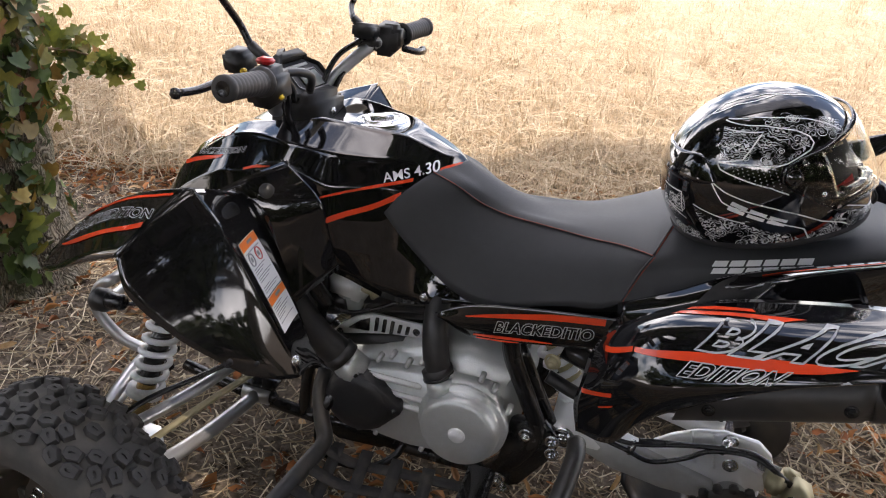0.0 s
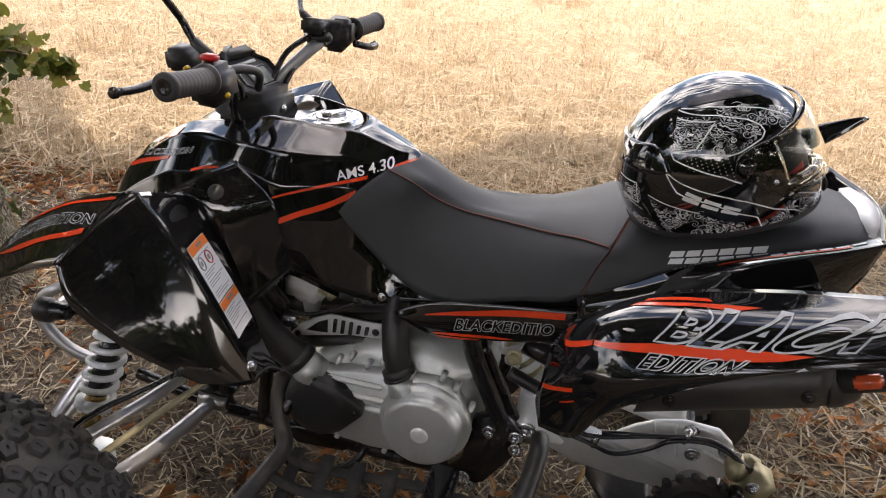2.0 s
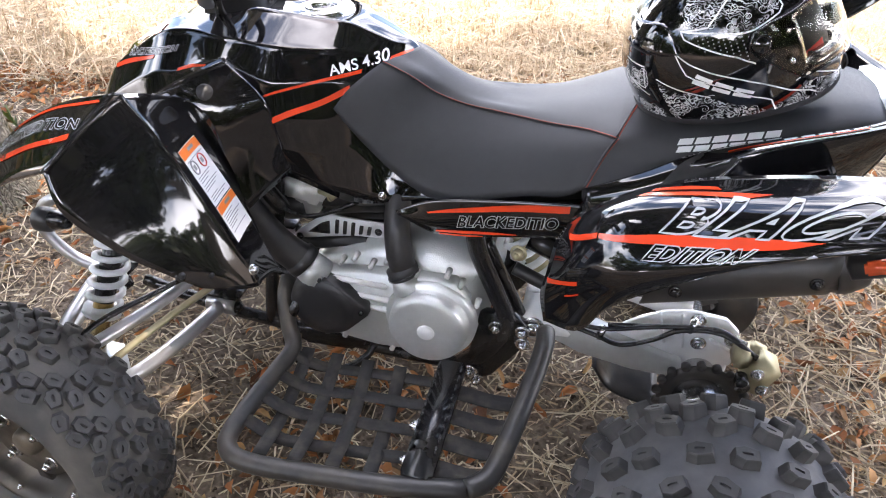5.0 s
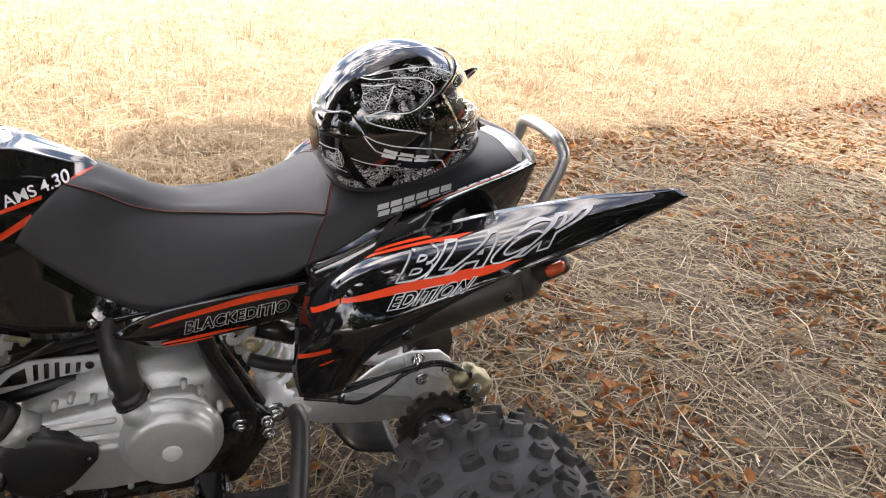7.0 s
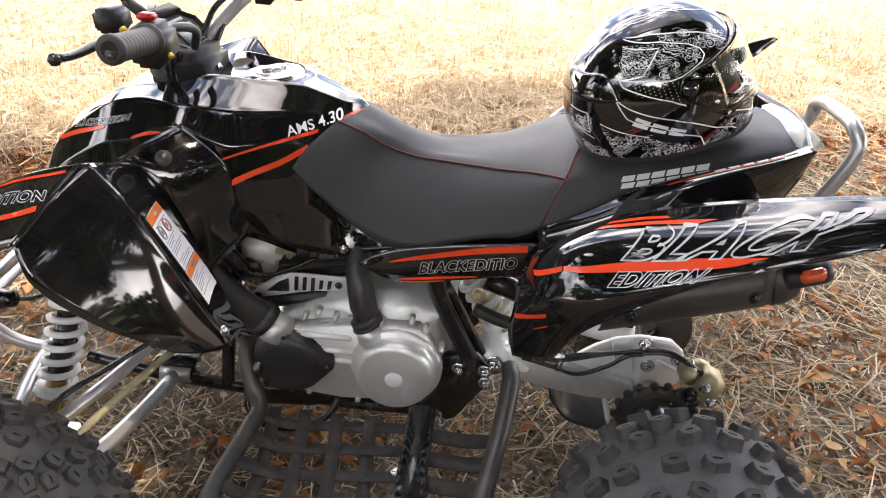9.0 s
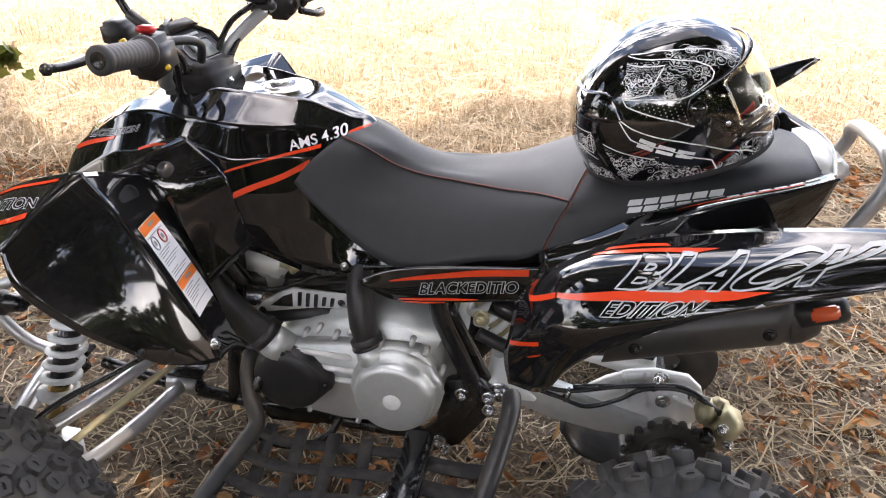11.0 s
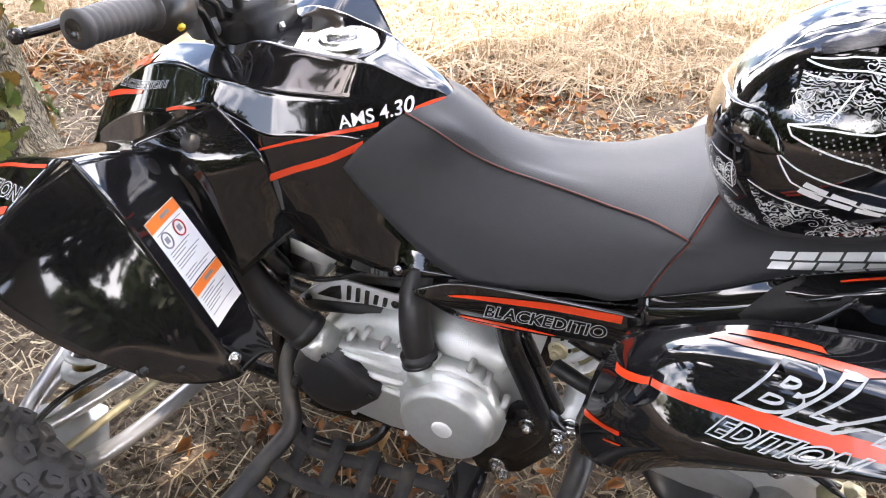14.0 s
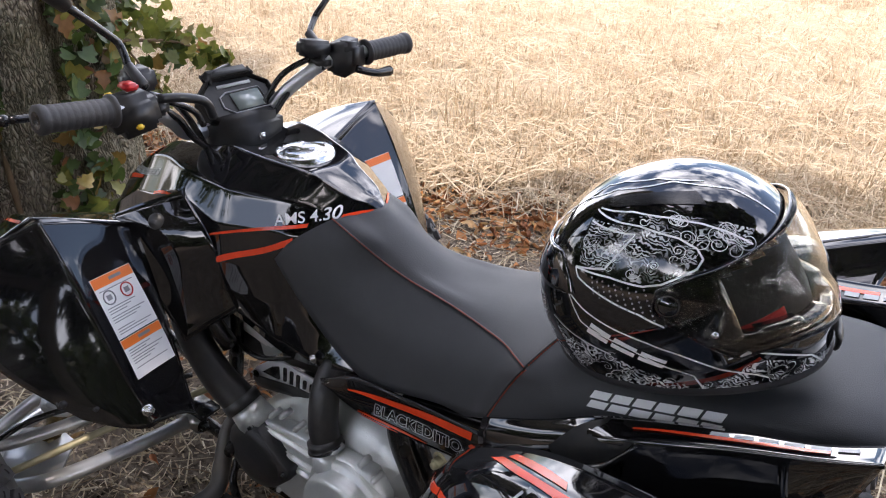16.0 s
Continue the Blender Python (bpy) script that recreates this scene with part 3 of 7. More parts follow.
def ground_height(x, y):
    f = min(1.0, max(0.0, (y - edge_of_field(x) + 0.3) / 0.8)) if x > -4 else 1.0
    h = 0.012 * noise.noise((x * 1.7, y * 1.7, 3.1)) + 0.006 * noise.noise((x * 7, y * 7, 1.3))
    far = math.hypot(x, y)
    k = min(1.0, max(0.0, (far - 7) / 25))
    return h - 0.012 + 0.02 * f + k * k * (3 - 2 * k) * (0.0747 * x - 0.0065 * y)


def build_ground():
    steps = [-900, -400, -150, -60, -25, -12, -7] + [round(-5 + 0.125 * i, 3) for i in range(97)] + [8.5, 10, 13, 18, 26, 40, 80, 200, 500, 900]
    ys = [-900, -300, -80, -30, -12, -6, -3.5] + [round(-2.5 + 0.125 * i, 3) for i in range(85)] + [9, 10.5, 13, 17, 23, 34, 55, 100, 220, 500, 900]
    V = [(x, y, ground_height(x, y)) for y in ys for x in steps]
    n = len(steps)
    F = [[j * n + i, j * n + i + 1, (j + 1) * n + i + 1, (j + 1) * n + i] for j in range(len(ys) - 1) for i in range(n - 1)]
    tagged(put("ground", (V, F), M_GROUND), "bare brown soil passing into a pale stubble field", "ground", kind="structure")


build_ground()


def scatter(count, place, maker):
    V, F = [], []
    for _ in range(count):
        x, y = place()
        v, f = maker(x, y, ground_height(x, y))
        o = len(V)
        V += v
        F += [[i + o for i in q] for q in f]
    return V, F


def stalk(h0, h1, lean, w):
    def make(x, y, z):
        h = rng.uniform(h0, h1)
        a, t = rng.uniform(0, 6.283), abs(rng.normal(0, lean))
        dx, dy = math.cos(a) * math.sin(t) * h, math.sin(a) * math.sin(t) * h
        c = math.cos(t) * h
        r = w * rng.uniform(0.7, 1.3)
        V = []
        for k in range(3):
            q = a + k * 2.094
            V += [(x + r * math.cos(q), y + r * math.sin(q), z - 0.01), (x + dx + r * math.cos(q), y + dy + r * math.sin(q), z + c)]
        return V, [[0, 2, 3, 1], [2, 4, 5, 3], [4, 0, 1, 5], [1, 3, 5]]
    return make


def lying(l0, l1, w, high=0.02):
    def make(x, y, z):
        l, a = rng.uniform(l0, l1), rng.uniform(0, 6.283)
        c, s = math.cos(a), math.sin(a)
        bend = rng.normal(0, 0.08)
        r = w * rng.uniform(0.6, 1.4)
        z0, z1, z2 = z + rng.uniform(0.001, high), z + rng.uniform(0.002, high * 1.4), z + rng.uniform(0.001, high)
        P = [(-l / 2, 0, z0), (0, bend * l, z1), (l / 2, 0, z2)]
        V = []
        for px, py, pz in P:
            wx, wy = x + px * c - py * s, y + px * s + py * c
            V += [(wx - s * r, wy + c * r, pz), (wx, wy, pz + r * 1.3), (wx + s * r, wy - c * r, pz)]
        return V, [[0, 3, 4, 1], [1, 4, 5, 2], [3, 6, 7, 4], [4, 7, 8, 5], [2, 5, 3, 0], [5, 8, 6, 3]]
    return make


def chip(x, y, z):
    """A short bent splinter of straw."""
    l, a, r = rng.uniform(0.008, 0.045), rng.uniform(0, 6.283), rng.uniform(0.0006, 0.0022)
    c, s, e = math.cos(a) * l / 2, math.sin(a) * l / 2, rng.uniform(-0.004, 0.004)
    z += 0.002
    t0, t1, t2 = (rng.uniform(0, 0.010) for _ in range(3))
    u, v = -math.sin(a) * r, math.cos(a) * r
    V = []
    for k, t in ((-1, t0), (0, t1), (1, t2)):
        px, py = x + c * k + (e * v / r if k == 0 else 0), y + s * k - (e * u / r if k == 0 else 0)
        V += [(px + u, py + v, z + t), (px - u, py - v, z + t + r)]
    return V, [[0, 2, 3, 1], [2, 4, 5, 3]]


def clod(x, y, z):
    """A crumb of dry soil."""
    r, n = rng.uniform(0.002, 0.0075), 4
    a0 = rng.uniform(0, 6.283)
    V = [(x + r * math.cos(a0 + 1.571 * k) * rng.uniform(0.7, 1.3), y + r * math.sin(a0 + 1.571 * k) * rng.uniform(0.7, 1.3), z - 0.001) for k in range(n)]
    V.append((x + rng.uniform(-0.3, 0.3) * r, y + rng.uniform(-0.3, 0.3) * r, z + r * rng.uniform(0.6, 1.2)))
    return V, [[k, (k + 1) % n, n] for k in range(n)]


def dead_leaf(s0, s1):
    def make(x, y, z):
        s, a = rng.uniform(s0, s1), rng.uniform(0, 6.283)
        curl, tip, slim = rng.uniform(0.15, 1.25), rng.uniform(-0.6, 0.6), rng.uniform(0.45, 1.1)
        m = Matrix.Translation((x, y, z + rng.uniform(0.004, 0.022))) @ Euler((rng.normal(0, 0.35), rng.normal(0, 0.35), a)).to_matrix().to_4x4()
        V = []
        for t, w in ((-0.5, 0.03), (-0.3, 0.26), (0.0, 0.36), (0.28, 0.24), (0.52, 0.02)):
            for side in (-1, 0, 1):
                j = slim * (1 + rng.uniform(-0.5, 0.4))
                V.append(tuple(m @ Vector((t * s, side * w * s * j * math.cos(curl), abs(side) * w * s * math.sin(curl) + tip * t * t * s * 2))))
        return V, [[i * 3 + k, i * 3 + 3 + k, i * 3 + 4 + k, i * 3 + 1 + k] for i in range(4) for k in (0, 1)]
    return make


def near_place(x0, x1, y0, y1):
    def go():
        while True:
            x, y = rng.uniform(x0, x1), rng.uniform(y0, y1)
            if y < edge_of_field(x) + rng.normal(0, 0.25):
                return x, y
    return go


def clumpy_place(x0, x1, y0, y1, cut):
    base = near_place(x0, x1, y0, y1)
    def go():
        while True:
            x, y = base()
            if noise.noise((x * 1.6, y * 1.6, 9.0)) + 0.5 * noise.noise((x * 5, y * 5, 2.0)) > cut + rng.normal(0, 0.2):
                return x, y
    return go


def field_place(depth):
    def go():
        while True:
            u = rng.uniform(0, 1) ** 1.7 * depth
            x = rng.uniform(-3.2 - u * 0.7, 7.0 + u * 1.6)
            y = edge_of_field(x) + u + rng.normal(0, 0.12)
            row = math.sin((y - 0.3 * x) * 2 * math.pi / 0.25)
            tuft = 1.6 * noise.noise((x * 2.1, y * 2.1, 5.0)) + 0.8 * noise.noise((x * 6, y * 6, 1.0))
            if rng.uniform(-1, 1) < 0.7 * row + tuft + 0.25 and y > -0.5:
                return x, y
    return go


tagged(put("stubble", scatter(52000, field_place(11), stalk(0.03, 0.13, 0.38, 0.0022)), M_STRAW, smooth=False), "pale golden cereal stubble standing in rows", "stubble", kind="stuff")
tagged(put("loose_straw", scatter(52000, field_place(11), lying(0.06, 0.34, 0.0021, 0.085)), M_STRAW, smooth=False), "loose golden straw lying over the stubble", "straw", kind="stuff")


def tuft_place():
    """Standing clumps that the mower left, thicker near the edge of the field."""
    cx = [(rng.uniform(-6, 12), rng.uniform(0, 1) ** 1.4 * 16) for _ in range(170)]
    def go():
        x, u = cx[rng.integers(len(cx))]
        return x + rng.normal(0, 0.07), edge_of_field(x) + 0.1 + u + rng.normal(0, 0.05)
    return go


tagged(put("straw_tufts", scatter(9000, tuft_place(), stalk(0.06, 0.20, 0.55, 0.0022)), M_STRAW, smooth=False), "tufts of taller straw left in the field", "straw", kind="stuff")
tagged(put("trampled_straw", join(scatter(5200, near_place(-3.0, 0.8, -1.4, 3.0), lying(0.04, 0.22, 0.0014, 0.02)), scatter(8200, near_place(0.5, 5.0, -1.4, 3.2), lying(0.06, 0.36, 0.0016, 0.03))), M_GSTRAW, smooth=False), "weathered straw trampled into the soil", "straw", kind="stuff")
tagged(put("straw_bits", scatter(70000, near_place(-2.6, 4.2, -1.4, 3.2), chip), M_GSTRAW, smooth=False), "short broken straw and chaff on soil", "straw", kind="stuff")
tagged(put("soil_crumbs", scatter(46000, near_place(-2.4, 3.4, -1.0, 2.2), clod), M_CLOD, smooth=False), "dry grey-brown soil crumbs", "soil", kind="stuff")
tagged(put("fallen_leaves", scatter(11500, clumpy_place(-3.0, 5.0, -1.5, 3.0, 0.0), dead_leaf(0.014, 0.056)), M_DEAD), "curled orange and brown fallen leaves on soil", "leaves", kind="stuff")




def drift_place():
    """Leaves blown together against the first rows of stubble."""
    while True:
        x = rng.uniform(-3.5, 6.0)
        y = edge_of_field(x) - 0.18 + rng.normal(0, 0.16 + 0.12 * max(0.0, x - 1.0))
        if noise.noise((x * 1.1, y * 2.0, 6.0)) > -0.25 + rng.normal(0, 0.15):
            return x, y


tagged(put("leaf_drift", scatter(5200, drift_place, dead_leaf(0.018, 0.060)), M_DEAD), "orange leaves drifted along the stubble edge", "leaves", kind="stuff")


# ---- trees ----
PLAIN_LEAF = [(-0.32, 0.3), (-0.05, 0.42), (0.25, 0.25)]
LOBED_LEAF = [(-0.40, 0.30), (-0.20, 0.50), (-0.06, 0.27), (0.14, 0.36), (0.27, 0.15)]


def leaf_cloud(count, place, size, shape=PLAIN_LEAF):
    """Many small pointed leaves, each folded along its middle."""
    V, F = [], []
    n = len(shape)
    for _ in range(count):
        p, face = place()
        s = rng.uniform(*size)
        m = Matrix.Translation(p) @ face.to_track_quat("Z", "Y").to_matrix().to_4x4() @ Euler((rng.normal(0, 0.5), rng.normal(0, 0.5), rng.uniform(0, 6.28))).to_matrix().to_4x4()
        o = len(V)
        fold = rng.uniform(0.05, 0.3)
        for t, w in [(-0.45, 0.0)] + shape + [(0.55, 0.0)]:
            if w == 0:
                V.append(tuple(m @ Vector((t * s, 0, -0.1 * t * s))))
            else:
                V.append(tuple(m @ Vector((t * s, -w * s, fold * w * s))))
                V.append(tuple(m @ Vector((t * s, 0, 0))))
                V.append(tuple(m @ Vector((t * s, w * s, fold * w * s))))
        F += [[o, o + 1, o + 2], [o, o + 2, o + 3]]
        for k in range(n - 1):
            b = o + 1 + 3 * k
            F += [[b, b + 3, b + 4, b + 1], [b + 1, b + 4, b + 5, b + 2]]
        b = o + 1 + 3 * (n - 1)
        F += [[b, b + 3, b + 1], [b + 1, b + 3, b + 2]]
    return V, F


def bark_trunk(x, y, r, h, flare=1.3, seg=110, rows=150):
    g = []
    for i in range(rows + 1):
        z = h * i / rows
        row = []
        for j in range(seg):
            a = 2 * math.pi * j / seg
            k = r * (1 - 0.3 * z / h) * (1 + (flare - 1) * math.exp(-z / 0.22))
            groove = 0.6 * noise.noise((math.cos(a) * 3, math.sin(a) * 3, z * 0.9 + x)) + 0.5 - 1.5 * abs(noise.noise((math.cos(a) * 9, math.sin(a) * 9, z * 2.6 + x)))
            fine = noise.noise((math.cos(a) * 22, math.sin(a) * 22, z * 9 + x))
            root = 0.12 * math.exp(-z / 0.25) * math.sin(a * 4 + 1.0)
            k *= 1 + 0.075 * groove + 0.022 * fine + root
            row.append(Vector((x + k * math.cos(a) + 0.05 * math.sin(z), y + k * math.sin(a), z - 0.06)))
        g.append(row)
    C = seg
    V = [p for q in g for p in q]
    return V, [[i * C + j, i * C + (j + 1) % C, (i + 1) * C + (j + 1) % C, (i + 1) * C + j] for i in range(rows) for j in range(C)]


def crown_place(centres):
    def go():
        c, r = centres[rng.integers(len(centres))]
        d = Vector(rng.normal(0, 1, 3)).normalized()
        k = rng.uniform(0.55, 1.0) ** 0.6 * (0.75 + 0.4 * noise.noise(d * 2.3 + Vector(c)))
        return Vector(c) + Vector((d.x * r, d.y * r, d.z * r * 0.75)) * k, (d + Vector((0, 0, 0.4))).normalized()
    return go


def tree(x, y, r, h, lobes, leaves, size, label):
    t = new("tree")
    tagged(t, label, "tree", "roadside trees")
    put("trunk", bark_trunk(x, y, r, h), M_BARK, t)
    for c, rad in lobes:
        mid = Vector((x, y, h * 0.8)).lerp(Vector(c), 0.5) + Vector((0, 0, 0.2))
        put("limb", tube([(x, y, h * 0.75), mid, c], [r * 0.4, r * 0.22, r * 0.06], 8), M_BARK, t)
    put("crown", leaf_cloud(leaves, crown_place(lobes), size), M_CROWN, t)
    return t


TRUNK = (-2.09, 0.27)
# Trunk in view; unseen crown lobes are placed for shade and darker reflections.
tree(*TRUNK, 0.355, 4.2, [((-1.7, -3.0, 5.7), 2.1), ((0.3, -3.1, 5.9), 2.2), ((2.3, -3.2, 5.8), 2.1), ((-3.6, -3.3, 6.0), 2.1), ((0.4, -5.2, 6.6), 2.0), ((-3.9, -0.5, 3.7), 1.4), ((-4.1, -1.9, 3.2), 1.5), ((-2.7, -1.1, 5.2), 1.3)], 16500, (0.14, 0.3), "old roadside tree with furrowed brown bark")
# Unseen tree added to block sun and sky over the bike's panels.
tree(3.9, -4.8, 0.3, 4.0, [((3.2, -3.9, 5.4), 2.2), ((2.0, -5.4, 6.0), 2.0), ((5.4, -3.2, 5.6), 2.2), ((0.2, -6.3, 4.9), 2.2), ((-2.2, -6.5, 4.9), 2.0), ((2.6, -7.0, 4.5), 2.2), ((4.9, -6.2, 4.7), 2.0), ((1.5, -0.6, 4.2), 1.2), ((2.4, -0.8, 4.6), 1.2), ((0.8, -0.5, 3.9), 0.9), ((2.0, 0.1, 4.0), 0.9), ((1.4, -0.2, 4.3), 1.0), ((3.3, -1.0, 3.5), 0.9), ((4.3, -1.3, 4.5), 1.2), ((3.9, -0.3, 4.3), 1.0), ((2.4, -2.9, 3.7), 1.0), ((3.3, -3.5, 3.5), 1.1), ((1.7, -2.6, 3.9), 0.9)], 29000, (0.16, 0.34), "out-of-view leafy tree with grey bark, added for shade")
# Unseen tree placed for reflections, leaving a sky gap towards -x.
tree(-8.5, -6.5, 0.3, 4.0, [((-8.5, -6.5, 5.6), 2.4), ((-10.0, -6.4, 6.4), 2.0), ((-7.4, -7.2, 6.8), 1.8)], 5000, (0.18, 0.36), "out-of-view leafy tree with dense green crown, added for reflections")


# Unseen tree; its lobes are placed to darken the front fender's reflection.
tree(8.6, -1.2, 0.28, 3.6, [((8.4, -1.4, 4.6), 2.3), ((7.6, -2.8, 5.6), 2.0), ((9.6, 0.2, 5.4), 2.0), ((6.5, -3.5, 3.3), 1.6), ((6.6, -5.0, 3.5), 1.6)], 9500, (0.14, 0.3), "out-of-view broad roadside tree with dense green crown, placed for reflections")


# Unseen tree belt added behind the camera to darken flank reflections.
def unseen_hedge():
    lobes = []
    for i in range(30):
        a = radians(206 + 138 * i / 29)
        d = 14 + 2.5 * rng.uniform(-1, 1)
        z = rng.uniform(1.0, 3.2)
        lobes.append(((d * math.cos(a), d * math.sin(a), z), rng.uniform(2.2, 3.2)))
    tagged(put("unseen_tree_belt", leaf_cloud(16000, crown_place(lobes), (0.35, 0.7)), M_CROWN), "out-of-view dark green tree belt added for reflections", "trees", kind="stuff")


unseen_hedge()
# Unseen tree beside the sky gap that the front fender mirrors.
tree(12.5, 4.2, 0.28, 3.0, [((12.5, 4.2, 3.6), 2.0), ((13.6, 3.4, 4.8), 1.8)], 3500, (0.16, 0.34), "out-of-view roadside tree with low dense green crown, placed for reflections")


def far_verge():
    def go():
        k = rng.uniform(0, 1)
        x, y = 3.5 + 10 * k, 63 - 31 * k + rng.normal(0, 0.5)
        return Vector((x, y, ground_height(x, y) + rng.uniform(0, 0.12))), Vector((0, -0.6, 0.8))
    tagged(put("grass_verge", leaf_cloud(1300, go, (0.2, 0.5)), M_VERGE), "distant strip of green grass across the field", "grass", kind="stuff")


far_verge()


def horizon():
    """Woods, bushes and houses along the far side of the field; az in degrees right of +y."""
    def spot(az, d):
        x, y = d * math.sin(radians(az)), d * math.cos(radians(az))
        return x, y, ground_height(x, y)
    lobes = []
    for i in range(120):
        az = -62 + 92 * (i + rng.uniform(-0.4, 0.4)) / 119
        tall = rng.uniform(5.5, 9.0) * (1.5 if az < -18 else 1.0)
        x, y, z = spot(az, 330 + rng.uniform(-15, 15))
        lobes.append(((x, y, z + tall * 0.5), tall * 0.8))
    tagged(put("far_woods", leaf_cloud(7000, crown_place(lobes), (1.2, 2.6)), M_FARWOOD), "grey-green belt of woods on the horizon", "trees", kind="stuff")
    bushes = []
    for az, d, r in ((-43, 210, 3.4), (-40, 215, 2.6), (-35, 225, 3.0), (-26.5, 240, 2.2), (-21, 250, 2.4), (-8, 260, 2.6), (-6, 260, 2.2), (-3, 250, 2.0), (2, 260, 2.6), (8, 250, 2.4), (11, 255, 1.8), (14.5, 240, 1.6)):
        x, y, z = spot(az, d)
        bushes.append(((x, y, z + r * 0.8), r * 1.2))
    tagged(put("field_bushes", leaf_cloud(2600, crown_place(bushes), (0.6, 1.3)), M_FARWOOD), "scattered bushes along the far field edge", "bushes", kind="stuff")
    x, y, z = spot(-13.4, 120)
    t = new("tree")
    tagged(t, "lone leafy tree standing far out in the field", "tree")
    put("trunk", tube([(x, y, z - 0.3), (x, y, z + 1.6), (x + 0.1, y, z + 4.0)], [0.35, 0.28, 0.12], 10), M_BARK, t)
    put("crown", leaf_cloud(2600, crown_place([((x, y, z + 4.2), 2.6), ((x - 1.1, y, z + 3.0), 1.9), ((x + 1.2, y, z + 3.2), 1.8), ((x, y, z + 6.0), 1.8)]), (0.3, 0.6)), M_CROWN, t)
    for az, d, w, h, roof in ((-44.2, 260, 9, 3.0, M_TILE), (-38.5, 270, 7, 2.6, M_TILE), (-29, 290, 14, 2.8, M_WALLW), (-26.2, 290, 11, 2.6, M_WALLW), (-4.5, 300, 12, 2.4, M_WALLW), (-1, 300, 16, 2.4, M_WALLW)):
        x, y, z = spot(az, d)
        hm = Matrix.Translation((x, y, z)) @ Matrix.Rotation(radians(-az), 4, "Z")
        house = new("farm_building")
        tagged(house, "pale low farm building at the edge of the woods", "building", "farm buildings")
        put("wall", moved(box(w, 7, h, Matrix.Translation((0, 0, h / 2)), 0.01), hm), M_WALLW, house)
        put("roof", moved(slab([(-w / 2 - 0.4, h), (-w / 2 + 0.8, h + 1.9), (w / 2 - 0.8, h + 1.9), (w / 2 + 0.4, h)], -3.9, 3.9), hm), roof, house)
        for k in range(3):
            put("window", moved(box(1.2, 0.1, 1.1, Matrix.Translation(((k - 1) * w / 3.4, -3.52, h * 0.52)), 0.1), hm), M_FRAME, house)


horizon()


def ivy():
    t = new("ivy_plant")
    tagged(t, "climbing ivy with green and yellowing leaves on the bark", "ivy")
    x, y = TRUNK
    for k in range(7):
        a = radians(-130 + 28 * k)
        pts = []
        for i in range(9):
            z = 0.05 + 0.3 * i
            q = a + 0.25 * math.sin(z * 2.1 + k)
            rr = 0.345 * (1 - 0.07 * z) + 0.03
            pts.append((x + rr * math.cos(q), y + rr * math.sin(q), z))
        put("stem", tube(pts, [0.012, 0.006], 6), M_STEM, t)

    def on_trunk():
        while True:
            a, z = rng.uniform(-2.9, 1.2), rng.uniform(0.05, 2.9)
            if noise.noise((a * 1.6, z * 1.3, 4.0)) > (-0.3 if a < -0.7 else -0.06 if a < 0.05 else 0.28 if a < 0.75 else 0.02 if z > 0.6 else 0.5):
                break
        d = Vector((math.cos(a), math.sin(a), 0.0))
        rr = 0.36 * (1 - 0.06 * z) + rng.uniform(0.01, 0.10)
        return Vector((x, y, z)) + d * rr, (d + Vector((0, 0, rng.uniform(-0.1, 0.6)))).normalized()

    put("foliage", leaf_cloud(4600, on_trunk, (0.035, 0.080), LOBED_LEAF), M_LEAF, t)
    tips = [((-2.02, 0.62, 0.82), (-1.99, 0.90, 0.56)), ((-1.98, 0.86, 0.60), (-1.87, 0.99, 0.51)), ((-2.04, 0.64, 0.66), (-2.0, 0.78, 0.42)), ((-2.02, 0.60, 0.95), (-2.06, 0.82, 0.78)), ((-1.96, 0.54, 1.0), (-1.84, 0.60, 0.90))]
    for a, b in tips:
        put("twig", tube([(x + 0.14, y + 0.28, a[2] + 0.06), a, b], [0.007, 0.003], 6), M_STEM, t)

    def on_twig():
        a, b = tips[rng.integers(len(tips))]
        k = rng.uniform(-0.3, 1.05)
        p = Vector(a).lerp(Vector(b), k) + Vector(rng.normal(0, 1, 3)) * (0.045 if k < 0.7 else 0.02)
        return p, Vector((rng.normal(0.5, 0.5), -0.7, rng.uniform(0.1, 0.9))).normalized()

    put("outer_foliage", leaf_cloud(420, on_twig, (0.035, 0.072), LOBED_LEAF), M_FRINGE, t, "fringe leaves coloured yellow-green as if sunlit")


ivy()


# ---- quad bike ----
quad = new("quad_bike")
tagged(quad, "glossy black sport quad bike with orange-red stripes parked on soil", "quad bike")
FLANK = side_map()


def V3(rows):
    return [[Vector(p) for p in r] for r in rows]


def mirrored_pair(name, rows, material, nu=6, nv=6, thick=0.004, label=""):
    """A panel on the near side and its mirror image on the far one; gives the near outside and object."""
    geo, out = sheet(patch(V3(rows), nu, nv), thick, False, (0.1, -1.0, 0.25))
    a = put(name, geo, material, quad, label)
    put(name, flipped(geo), material, quad, label)
    return a, out


def crisp(half):
    """Sharpens the edges of a half section by doubling its points."""
    P = [Vector(p) for p in half]
    out = [P[0]]
    for a, p, b in zip(P[:-2], P[1:-1], P[2:]):
        out += [a.lerp(p, 0.84), p, p.lerp(b, 0.16)]
    return [tuple(p) for p in out + [P[-1]]]


def loft_both(sections, nu=5, nv=5):
    """A closed-over shell through half sections (y, z) given from the middle outwards, on both sides."""
    rows = []
    for x, half in sections:
        left = [Vector((x, -y, z)) for y, z in reversed(half)]
        right = [Vector((x, y, z)) for y, z in half[1:]]
        rows.append(left + right)
    return patch(rows, nu, nv)


